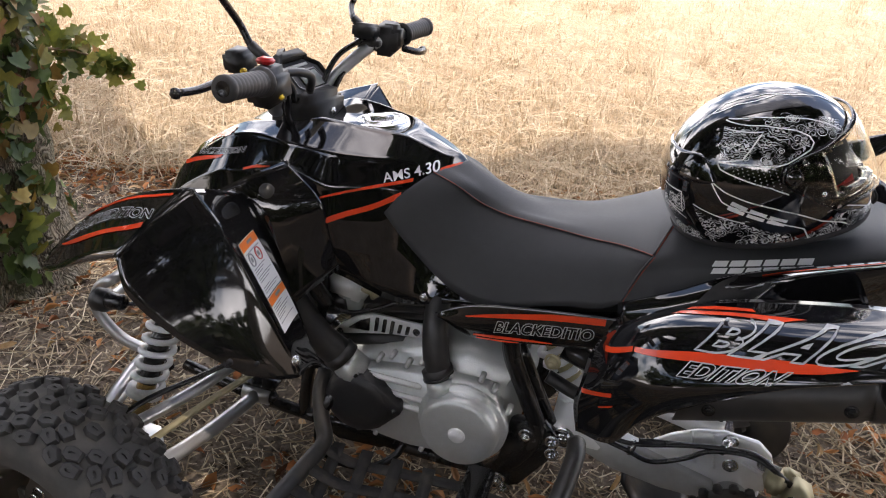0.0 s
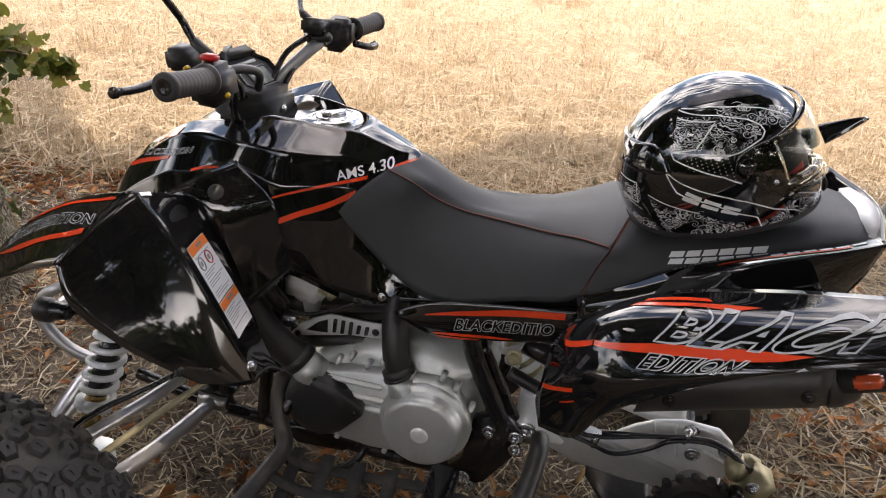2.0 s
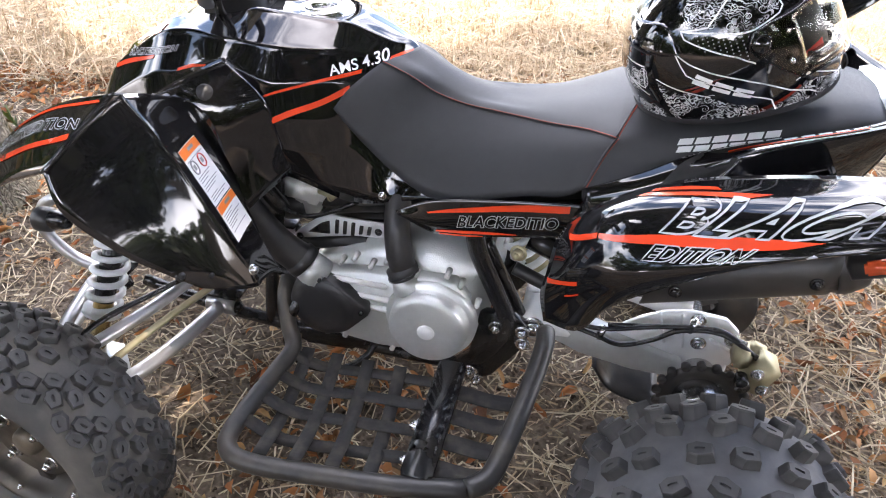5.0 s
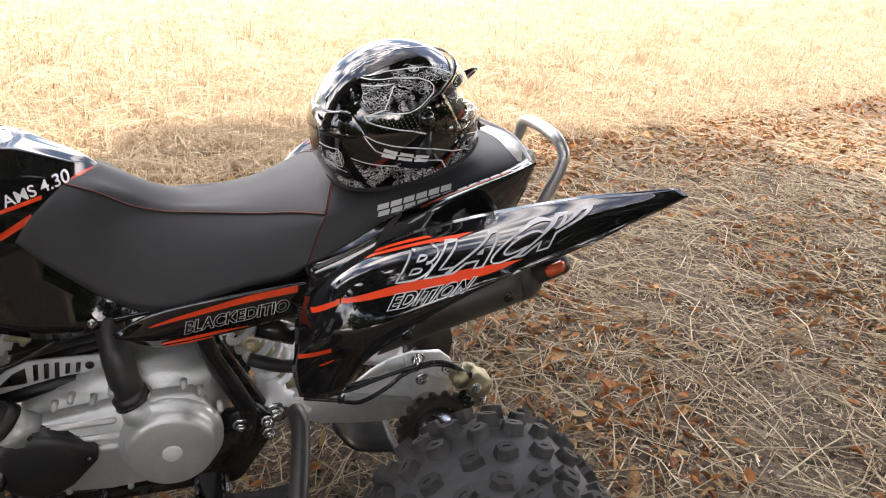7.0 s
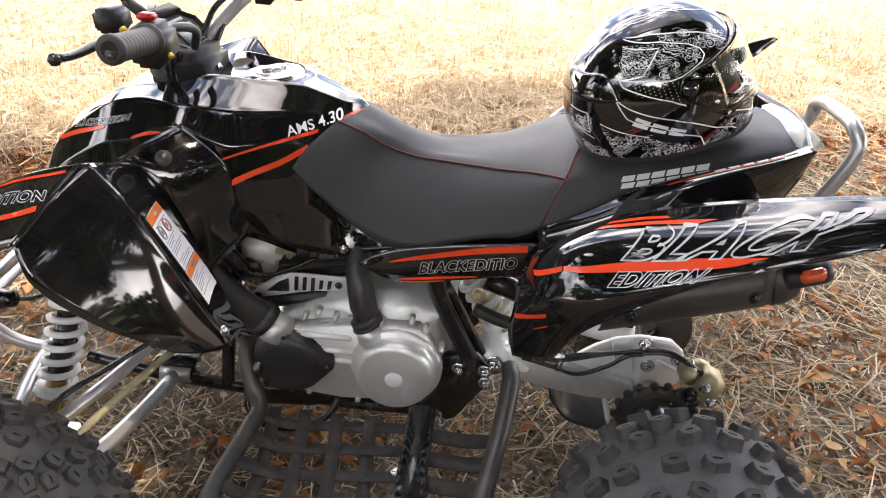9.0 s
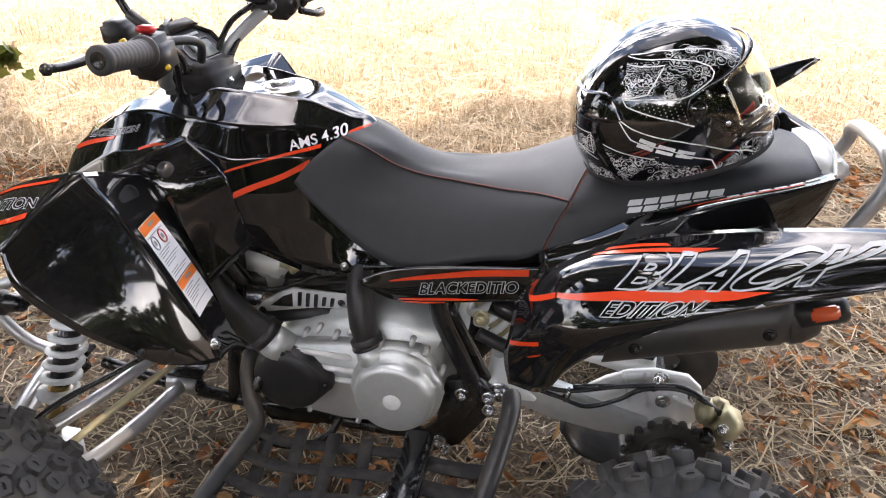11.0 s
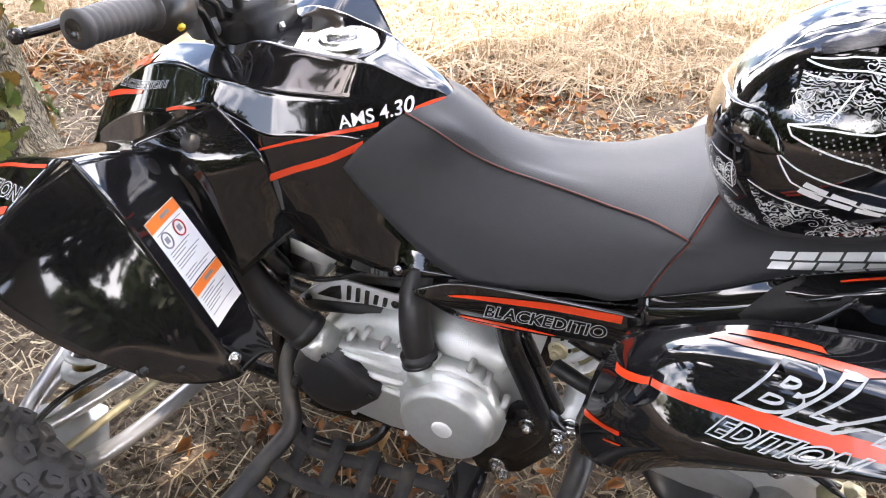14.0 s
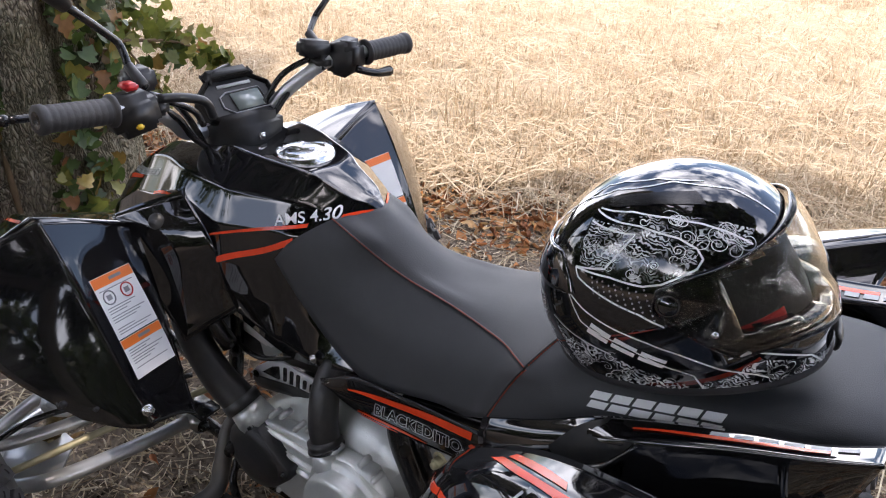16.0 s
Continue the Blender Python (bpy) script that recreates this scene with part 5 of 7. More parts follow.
put("rear_axle", tube([(0.350, -0.45, 0.224), (0.350, 0.45, 0.224)], 0.02, 14, 1), M_STEEL, quad)


# ---- printed stripes, words and stickers on the panels ----
def lines(skin, rows, material, parent, name="stripe", where=FLANK, lift=0.0012, both=True):
    for top, low in rows:
        g = band(skin, top, low, where, lift)
        put(name, g, material, parent)
        if both:
            put(name, flipped(g), material, parent)


lines(wing_skin, [
    ([(0.061, 0.6135), (0.080, 0.636), (0.099, 0.6535)], [(0.062, 0.610), (0.081, 0.631), (0.099, 0.6475)]),
    ([(0.101, 0.6545), (0.183, 0.6955), (0.278, 0.732), (0.354, 0.754)], [(0.101, 0.649), (0.183, 0.685), (0.272, 0.718), (0.317, 0.736)]),
    ([(0.038, 0.535), (0.062, 0.558), (0.083, 0.577)], [(0.040, 0.529), (0.063, 0.551), (0.084, 0.569)]),
    ([(0.068, 0.533), (0.079, 0.545), (0.088, 0.5545)], [(0.069, 0.531), (0.080, 0.542), (0.089, 0.552)]),
], M_ORANGE, wing)
lines(wing_skin, [
    ([(0.155, -0.294), (0.198, -0.318), (0.244, -0.337), (0.300, -0.359)], [(0.142, -0.297), (0.181, -0.320), (0.220, -0.337), (0.270, -0.360)]),
    ([(0.167, -0.285), (0.202, -0.300), (0.240, -0.320)], [(0.160, -0.292), (0.201, -0.312), (0.244, -0.331)]),
], M_ORANGE, wing, where=OVER)
put("letters", outline(wing_skin, "BLACK", (0.176, 0.6945), (0.392, 0.7705), (0.209, 0.738), FLANK, 0.0019, 0.0, d=(0.482, 0.829)), M_GREYD, wing, "grey outlined word")
put("letters", outline(wing_skin, "EDITION", (0.160, 0.658), (0.265, 0.702), (0.174, 0.682), FLANK, 0.0012, 0.0, d=(0.288, 0.7255)), M_GREYD, wing, "grey outlined word")
lines(strip_skin, [
    ([(-0.195, 0.532), (-0.12, 0.558), (-0.029, 0.587), (0.054, 0.6055)], [(-0.192, 0.530), (-0.119, 0.549), (-0.028, 0.5745), (0.054, 0.593)]),
    ([(-0.176, 0.497), (-0.135, 0.505), (-0.08, 0.516), (-0.03, 0.524)], [(-0.178, 0.492), (-0.135, 0.498), (-0.08, 0.510), (-0.03, 0.522)]),
    ([(-0.172, 0.490), (-0.13, 0.496), (-0.09, 0.504)], [(-0.170, 0.487), (-0.13, 0.492), (-0.09, 0.502)]),
], M_ORANGE, strip)
put("letters", outline(strip_skin, "BLACKEDITIO", (-0.138, 0.512), (0.038, 0.5545), (-0.133, 0.539), FLANK, 0.0013, 0.0, d=(0.040, 0.581)), M_GREYD, strip, "grey outlined words")
lines(flank_skin, [
    ([(-0.505, 0.7035), (-0.473, 0.7195), (-0.411, 0.737), (-0.335, 0.753)], [(-0.503, 0.702), (-0.473, 0.7155), (-0.411, 0.732), (-0.335, 0.747)]),
    ([(-0.481, 0.673), (-0.446, 0.689), (-0.393, 0.708), (-0.350, 0.731)], [(-0.472, 0.6665), (-0.437, 0.6815), (-0.393, 0.697), (-0.350, 0.719)]),
    ([(-0.296, 0.767), (-0.280, 0.7705), (-0.266, 0.771)], [(-0.296, 0.763), (-0.280, 0.7665), (-0.266, 0.769)]),
    ([(-0.818, 0.7005), (-0.776, 0.7205), (-0.705, 0.745)], [(-0.815, 0.695), (-0.776, 0.713), (-0.708, 0.739)]),
    ([(-0.766, 0.751), (-0.736, 0.770), (-0.699, 0.788)], [(-0.764, 0.746), (-0.735, 0.763), (-0.698, 0.780)]),
    ([(-0.650, 0.735), (-0.620, 0.747), (-0.590, 0.753)], [(-0.650, 0.731), (-0.620, 0.742), (-0.590, 0.750)]),
], M_ORANGE, tank)
put("letters", word(flank_skin, "AMS 4.30", (-0.3825, 0.7440), (-0.296, 0.7630), (-0.3885, 0.7605), FLANK, 0.0016, 0, 0.0, bold=0.012), M_WHITE, tank, "white model lettering")
put("letters", outline(flank_skin, "BLACKEDITION", (-0.780, 0.724), (-0.658, 0.759), (-0.782, 0.735), FLANK, 0.0009, 0.0, d=(-0.653, 0.770)), M_GREYD, tank, "grey outlined words")
lines(beak_skin, [
    ([(-0.917, -0.343), (-0.846, -0.377), (-0.760, -0.414), (-0.693, -0.437), (-0.644, -0.446)], [(-0.905, -0.352), (-0.833, -0.392), (-0.749, -0.427), (-0.684, -0.448), (-0.639, -0.458)]),
    ([(-0.862, -0.330), (-0.749, -0.363), (-0.681, -0.383), (-0.626, -0.393)], [(-0.854, -0.335), (-0.743, -0.370), (-0.677, -0.389), (-0.622, -0.399)]),
], M_ORANGE, beak, where=OVER)
put("letters", outline(beak_skin, "BLACKEDITION", (-0.905, -0.344), (-0.634, -0.443), (-0.880, -0.333), OVER, 0.0014, 0.0, d=(-0.640, -0.423)), M_GREYD, beak, "grey outlined words")

# row of white block marks along the seat's rear flank
for i in range(6):
    u0 = (i + 0.04) / 6
    u1 = (i + 0.90) / 6
    for t, l in ((1.0, 0.54), (0.46, 0.0)):
        top = [(0.194 + 0.146 * u + 0.003, 0.7195 + 0.028 * u + 0.0185 * t) for u in (u0, u1)]
        low = [(0.194 + 0.146 * u, 0.7195 + 0.028 * u + 0.0185 * l) for u in (u0, u1)]
        put("block_mark", band(seat_skin, top, low, FLANK, 0.001, 4, 3), M_WHITE, seat, "white block mark")


# warning sticker on the fender's rear face
def rear_face(u, v):
    """u across from the outer edge, v down the sticker, both 0 to 1; seen from behind."""
    a, b, c = Vector((-0.532, -0.356, 0.692)), Vector((-0.552, -0.277, 0.682)), Vector((-0.457, -0.354, 0.538))
    p = a + (b - a) * u + (c - a) * v
    n = (b - a).cross(c - a).normalized()
    if n.x < 0:
        n = -n
    return p + n * 0.2, -n


def label_piece(u0, u1, v0, v1, lift, n=4):
    return band(fender_skin, [(u0 + (u1 - u0) * i / n, v0) for i in range(n + 1)], [(u0 + (u1 - u0) * i / n, v1) for i in range(n + 1)], lambda x, z: rear_face(x, z), lift, 2, 8)


sticker = put("warning_sticker", label_piece(0, 1, 0, 0.595, 0.0008), M_STICK, fender, "white and orange warning sticker")
put("warning_sticker", label_piece(0, 1, 0.605, 1, 0.0008), M_STICK, fender, "white and orange warning sticker")
far_fender = next(c for c in quad.children if c.name == "front_fender.001")
for v0, v1, m_ in ((0, 0.595, M_STICK), (0.605, 1, M_STICK), (0.005, 0.10, M_STICKO), (0.61, 0.695, M_STICKO)):
    put("warning_sticker", flipped(label_piece(0, 1, v0, v1, 0.0008 if m_ is M_STICK else 0.0013)), m_, far_fender, "white and orange warning sticker")
put("sticker_heading", label_piece(0.01, 0.99, 0.005, 0.10, 0.0013), M_STICKO, fender, "orange heading strip")
put("sticker_heading", label_piece(0.01, 0.99, 0.61, 0.695, 0.0013), M_STICKO, fender, "orange heading strip")
for v in (0.035, 0.635):
    put("sticker_print", label_piece(0.42, 0.72, v, v + 0.03, 0.0017), M_PRINT, fender)
for i, v in enumerate([0.13, 0.30, 0.325, 0.35, 0.385, 0.41, 0.435, 0.50, 0.525, 0.55, 0.72, 0.745, 0.77, 0.80, 0.825, 0.85, 0.90]):
    put("sticker_print", label_piece(0.08, 0.90 - 0.13 * ((i * 5) % 4), v, v + 0.008, 0.0014), M_PRINT, fender)
for u, m_ in ((0.24, M_PRINT), (0.68, M_RED)):
    ring = []
    for k in range(20):
        a = 2 * math.pi * k / 20
        ring.append(fender_skin.lay(*rear_face(u + 0.13 * math.cos(a), 0.21 + 0.065 * math.sin(a)), 0.0016))
    put("sticker_symbol", tube(ring, 0.0012, 5, 1, closed=True), m_, fender, "round warning symbol")
    put("sticker_symbol", label_piece(u - 0.06, u + 0.06, 0.185, 0.235, 0.0014), M_PRINT, fender)


# ---- helmet ----
helmet = new("helmet")
tagged(helmet, "glossy black full-face helmet with white scroll graphics resting on the seat", "helmet")
helmet.matrix_basis = pose(0.233, -0.082, 0.872, 0, -30, 13.8)


def shell_point(a, e, grow=0.0):
    """A place on the shell: a degrees round from the face, e degrees up."""
    ar, er = radians(a), radians(e)
    s = math.sin(er)
    low = max(0.0, -s)
    cc = abs(math.cos(er)) ** 0.97 if e >= 0 else math.sqrt(1 - (0.75 * low) ** 2.2)
    fx, fy = math.cos(ar), math.sin(ar)
    x = 0.149 * cc * math.copysign(abs(fx) ** 0.92, fx) + (0.022 * low * fx * fx if fx > 0 else 0)
    y = 0.1165 * cc * math.copysign(abs(fy) ** 0.88, fy)
    p = Vector((x, y, (0.134 if e >= 0 else 0.139) * s))
    return p + p.normalized() * grow


def rim_e(a):
    return -38 - 22 * math.cos(radians(a))


def shell_grid(na, ne, grow, top=89.9, up=0.0):
    g = []
    for i in range(ne + 1):
        row = []
        for j in range(na + 1):
            a = -180 + 360 * j / na
            e0 = rim_e(a) + up
            row.append(shell_point(a, e0 + (top - e0) * i / ne, grow))
        g.append(row)
    return g


def pad_grid(a0, a1, na, e0, e1, ne, grow):
    return [[shell_point(a0 + (a1 - a0) * j / na, e0 + (e1 - e0) * i / ne, grow) for j in range(na + 1)] for i in range(ne + 1)]


VIS_A = [0, 20, 44, 61, 68, 76, 86, 89]
VIS_LO = [-33, -29, -23.5, -20.5, -20.5, -11, 3, 10]
VIS_HI = [24, 22.5, 20, 19, 19, 19.5, 18, 12]


def visor_edge(a):
    return float(np.interp(abs(a), VIS_A, VIS_LO)), float(np.interp(abs(a), VIS_A, VIS_HI))


def shell():
    """The shell with its eye port cut out and edges turned in."""
    na, ne = 144, 72
    g, inner = shell_grid(na, ne, 0.0), shell_grid(na, ne, -0.014)

    def gone(i, j):
        a = -180 + 360 * (j + 0.5) / na
        e0 = rim_e(a)
        e = e0 + (89.9 - e0) * (i + 0.5) / ne
        lo, hi = visor_edge(a)
        return abs(a) < 63 and lo + 7 < e < hi - 4
    C = na + 1
    V = [p for r in g for p in r] + [p for r in inner for p in r]
    o = len(g) * C
    F, keep = [], {}
    for i in range(ne):
        for j in range(na):
            if not gone(i, j):
                keep[i, j] = 1
                F.append([i * C + j, i * C + j + 1, (i + 1) * C + j + 1, (i + 1) * C + j])
                F.append([x + o for x in ((i + 1) * C + j, (i + 1) * C + j + 1, i * C + j + 1, i * C + j)])
    for i, j in keep:
        for di, dj, a, b in ((-1, 0, (i, j + 1), (i, j)), (1, 0, (i + 1, j), (i + 1, j + 1)), (0, -1, (i, j), (i + 1, j)), (0, 1, (i + 1, j + 1), (i, j + 1))):
            q = (i + di, (j + dj) % na)
            if 0 <= i + di < ne and q not in keep or i + di < 0:
                x, y = a[0] * C + a[1], b[0] * C + b[1]
                F.append([x, y, y + o, x + o])
    return V, F


put("shell", shell(), M_HELM, helmet)
helm_skin = Skin(sheet(shell_grid(144, 72, 0.0), 0.001)[1])


def on_shell(a, e):
    p = shell_point(a, e, 0.15)
    return p, (shell_point(a, e) - p).normalized()


def helm_line(pts, width=0.0021, n=8, close=False):
    """A narrow printed line through (a, e) points with sharp corners."""
    P = []
    for p, q in zip(pts[:-1], pts[1:]):
        P += [Vector(p).lerp(Vector(q), k / n) for k in range(n)]
    P.append(Vector(pts[-1]))
    Q = [helm_skin.lay(*on_shell(*p), 0.0006) for p in P]
    V, F = [], []
    for i, p in enumerate(Q):
        d = (Q[min(i + 1, len(Q) - 1)] - Q[max(i - 1, 0)]).normalized()
        m = p.cross(d).normalized() * width / 2
        V += [p + m, p - m]
    for i in range(len(Q) - 1):
        F.append([2 * i, 2 * i + 1, 2 * i + 3, 2 * i + 2])
    return V, F


put("liner", sheet(shell_grid(60, 26, -0.024, 80, 3), 0.004)[0], M_LINER, helmet)
for s in (-1, 1):
    put("cheek_pad", sheet(pad_grid(s * 34, s * 64, 20, -28, -15, 6, -0.019), 0.008)[0], M_REDLIN, helmet, "red fabric cheek pad")


def visor_grid(grow):
    g = []
    for i in range(17):
        row = []
        for j in range(57):
            a = -89 + 178 * j / 56
            lo, hi = visor_edge(a)
            row.append(shell_point(a, lo + (hi - lo) * i / 16, grow))
        g.append(row)
    return g


visor = put("visor", sheet(visor_grid(0.006), 0.0022)[0], M_VISOR, helmet, "clear smoke-tinted visor")
visor.visible_shadow = False
vg = visor_grid(0.0064)
put("visor_rim", tube(vg[0] + [r[-1] for r in vg[1:]] + list(reversed(vg[-1][:-1])) + [r[0] for r in reversed(vg[1:-1])], 0.0018, 6, 1, closed=True), M_HELM, helmet)
for s in (-1, 1):
    c = shell_point(s * 84, 11, 0.006)
    d = shell_point(s * 84, 11, 0.1) - shell_point(s * 84, 11)
    put("pivot", lathe([(0, 0.003), (0.008, 0.003), (0.009, 0.0022), (0.0115, 0.0022), (0.013, 0.001), (0.013, -0.004)], 24, at_axis(c, d)), M_HELM, helmet, "round visor pivot")
    put("pivot_ring", lathe([(0.0098, 0.0027), (0.0112, 0.0027), (0.0112, 0.002)], 24, at_axis(c, d)), M_FRAME, helmet)
    c = shell_point(s * 73, -6, 0.0075)
    put("visor_stud", lathe([(0, 0.003), (0.003, 0.003), (0.004, 0.0)], 12, at_axis(c, c)), M_STEEL, helmet)
put("base_trim", tube([shell_point(a, rim_e(a), -0.005) for a in range(-180, 180, 6)], 0.008, 8, 1, closed=True), M_LINER, helmet, "soft black edge trim")
SP_A = [122, 128, 134, 142, 155, 180]
spo = []
for a in list(range(122, 181, 4)) + list(range(182, 240, 4)):
    b = a if a <= 180 else 360 - a
    lo, hi = float(np.interp(b, SP_A, [22, 22.5, 23.5, 25, 28, 32])), float(np.interp(b, SP_A, [25, 37, 42, 44, 45, 47]))
    spo.append([shell_point(a, lo + (hi - lo) * k / 8, 0.0012 + 0.0028 * (1 - (k / 8) ** 1.5) * math.sin(math.pi * min(1, (b - 118) / 24) / 2)) for k in range(9)])
put("rear_spoiler", sheet(spo, 0.003, False, None)[0], M_HELM, helmet, "glossy black rear spoiler")
put("chin_vent", sheet([[shell_point(a, e, 0.003 + 0.004 * math.sin(math.pi * i / 4)) for a in range(-14, 15, 4)] for i, e in enumerate(np.linspace(-52, -41, 5))], 0.003)[0], M_MATTE, helmet, "slotted chin vent")

curl_rng = random.Random(5)


def curls(top, low, count, s):
    """Printed spiral tendrils over the ground between two lines of (a, e)."""
    a, b = [spline([(x, 0, z) for x, z in line], 12) for line in (top, low)]
    V, F = [], []
    for _ in range(count):
        i, v = curl_rng.randrange(len(a)), curl_rng.uniform(0.08, 0.92)
        c = a[i].lerp(b[i], v)
        tall = (a[i] - b[i]).length
        R = min(tall * 0.40, curl_rng.uniform(1.6, 4.6))
        turn, ph, way = curl_rng.uniform(1.0, 2.1), curl_rng.uniform(0, 6.28), curl_rng.choice((-1, 1))
        pts, n = [], 30
        for k in range(n + 1):
            t = k / n
            r = R * (1 - 0.86 * t) * (1 + 0.35 * max(0, 0.25 - t) * 4)
            q = ph + way * turn * 6.28 * t
            pts.append((s * (c.x + r * math.cos(q) * 1.15), c.z + r * math.sin(q)))
        Q = [helm_skin.lay(*on_shell(*p), 0.0007) for p in pts]
        o, w0 = len(V), curl_rng.uniform(0.0005, 0.0010)
        for k, p in enumerate(Q):
            d = (Q[min(k + 1, n)] - Q[max(k - 1, 0)]).normalized()
            m = p.cross(d).normalized() * w0 * (0.25 + 0.75 * math.sin(math.pi * min(1, k / n * 1.15 + 0.05)) ** 0.7) / 2 if k / n < 0.82 else p.cross(d).normalized() * w0 * 0.35
            V += [p + m, p - m]
        F += [[o + 2 * k, o + 2 * k + 1, o + 2 * k + 3, o + 2 * k + 2] for k in range(n)]
    return V, F


for s in (-1, 1):
    def sd_(pts):
        return [(s * a, e) for a, e in pts]

    def printed(name, top, low, material, label, lift=0.0004):
        put(name, band(helm_skin, sd_(top), sd_(low), on_shell, lift, 10, 10), material, helmet, label)
        if name == "scroll_print":
            put("tendril_print", curls(top, low, 16, s), M_WHITE, helmet, "white curling tendril print")
    printed("scroll_print", [(116, 58), (100, 53), (85, 47), (72, 38), (66, 31)], [(119, 37), (103, 30), (92, 23), (82, 21.5), (68, 24)], M_SWIRL, "white scrollwork print")
    printed("scroll_print", [(84, 53), (62, 46), (47, 36), (36, 27)], [(80, 46), (66, 33), (58, 22.5), (44, 22.5)], M_SWIRL, "white scrollwork print")
    printed("scroll_print", [(141, 8), (128, 0), (112, -10), (100, -21), (88, -33)], [(137, -19), (124, -23), (110, -29), (100, -32), (90, -36.5)], M_SWIRL, "white scrollwork print")
    printed("scroll_print", [(84, -34), (72, -33), (60, -29), (46, -36), (34, -43), (12, -50)], [(84, -38.5), (72, -43), (60, -47), (46, -51), (34, -54), (12, -58)], M_SWIRL, "white scrollwork print")
    printed("scroll_print", [(172, 20), (160, 16), (150, 16)], [(170, 4), (160, 0), (152, 4)], M_SWIRL, "white scrollwork print")
    printed("scroll_print", [(166, -3), (156, -7), (146, -10)], [(162, -13), (152, -17), (144, -20)], M_SWIRL, "white scrollwork print")
    printed("vent_plate", [(104, 69), (80, 66), (60, 61), (42, 54)], [(104, 63), (80, 58.5), (62, 53), (46, 46)], M_FRAME, "smooth black crown vent plate", 0.0014)
    for pts in ([(112, 63.5), (87, 56.5), (68, 47), (56, 39), (48, 31), (42, 22)],
                [(115, 63), (85, 48), (70, 37), (65, 30), (65, 25), (69, 22), (84, 20), (90, 21), (102, 28), (121, 35), (119, 30), (108, 21), (94, 9), (88, 1)],
                [(116, 57), (88, 44.5), (104, 32), (121, 35)],
                [(126, 24), (118, 15), (108, 6), (95, -5), (87, -13.5), (75, -26.5), (62, -36.5), (57, -42)],
                [(126, 24), (121, 9), (117, 5), (103, -6), (94, -17), (85, -27), (83.5, -38)],
                [(71, -22), (63, -21), (34, -41), (24, -54)],
                [(171, 53), (149, 70), (100, 74), (45, 65), (22, 45), (18, 26)],
                [(168, 58), (130, 79), (90, 79), (50, 71), (28, 56)],
                [(141, 10), (128, 1), (112, -9)],
                [(172, 22), (150, 18), (152, 4), (168, 10), (150, -1)]):
        put("outline_print", helm_line(sd_(pts)), M_WHITE, helmet, "white outline print")
    for k in range(6):
        u0, u1 = k // 2 / 3 + 0.02, (k // 2 + 1) / 3 - 0.03
        v0, v1 = (0.08, 0.44) if k % 2 else (0.60, 0.96)

        def mk(u, v):
            return (115 - 25 * u + 5 * v - 2 * u * v, 9 - 25 * u - 5 * v + u * v)
        put("block_mark", band(helm_skin, sd_([mk(u0, v0), mk(u1, v0)]), sd_([mk(u0, v1), mk(u1, v1)]), on_shell, 0.0010, 4, 3), M_WHITE, helmet, "white block mark")
    dots = []
    for i in range(9):
        for j in range(7):
            a, e = 90 + 2.6 * i, 5 + 2.4 * j + 0.85 * 2.6 * i * 0.55 + (1.2 if i % 2 else 0)
            if e < 20 + (a - 90) * 0.5 and e > 4 + (a - 90) * 0.85:
                p = helm_skin.lay(*on_shell(s * a, e), 0.0003)
                dots.append(lathe([(0, 0.0005), (0.0010, 0.0003), (0.0012, 0)], 6, at_axis(p, p)))
    put("dot_print", join(*dots), M_PRINT, helmet, "grey dotted print")


# ---- tank fittings ----
cap_m = pose(-0.438, 0.0, 0.816, 0, -6, 0)
cap = put("filler_cap", lathe([(0, 0.010), (0.030, 0.010), (0.033, 0.009), (0.034, 0.006), (0.040, 0.006), (0.041, 0.008), (0.050, 0.008), (0.054, 0.005), (0.056, -0.004)], 48, cap_m), M_STEEL, quad, "polished aluminium filler cap")
put("cap_flap", moved(box(0.045, 0.022, 0.006), cap_m @ Matrix.Translation((0, 0, 0.012)) @ Matrix.Rotation(0.6, 4, "Z")), M_STEEL, cap)
for i in range(6):
    a = math.pi * i / 3 + 0.3
    put("cap_screw", moved(nut((0, 0, 0), (0, 0, 1), 0.0028, 0.002), cap_m @ Matrix.Translation((0.046 * math.cos(a), 0.046 * math.sin(a), 0.007))), M_STEEL, cap)
put("panel_bolt", nut((-0.281, -0.152, 0.543), (0, -1, 0.1), 0.0055, 0.004), M_STEEL, side_panel)
put("panel_button", lathe([(0, 0.005), (0.012, 0.005), (0.014, 0.003), (0.014, -0.004)], 24, at_axis((-0.571, -0.211, 0.723), (0.45, -0.75, 0.45))), M_MATTE, box_panel)
for p, mt in (((-0.436, -0.362, 0.492), M_STEEL), ((-0.480, -0.418, 0.512), M_MATTE), ((-0.508, -0.452, 0.528), M_MATTE)):
    put("fender_bolt", nut(p, (0.85, -0.35, 0.4), 0.0065, 0.005), mt, fender)

# ---- engine ----
eng = put("engine", slab([(-0.47, 0.30), (-0.45, 0.235), (-0.40, 0.205), (-0.27, 0.195), (-0.10, 0.215), (-0.07, 0.26), (-0.07, 0.40), (-0.10, 0.44), (-0.20, 0.455), (-0.33, 0.425), (-0.42, 0.375)], -0.155, 0.12), M_ALU, quad, "silver cast aluminium engine")
put("case_cover", slab([(-0.452, 0.325), (-0.440, 0.25), (-0.39, 0.222), (-0.28, 0.210), (-0.14, 0.222), (-0.105, 0.27), (-0.10, 0.36), (-0.13, 0.402), (-0.23, 0.398), (-0.33, 0.385), (-0.40, 0.372), (-0.435, 0.355)], -0.188, -0.156), M_ALU, eng)
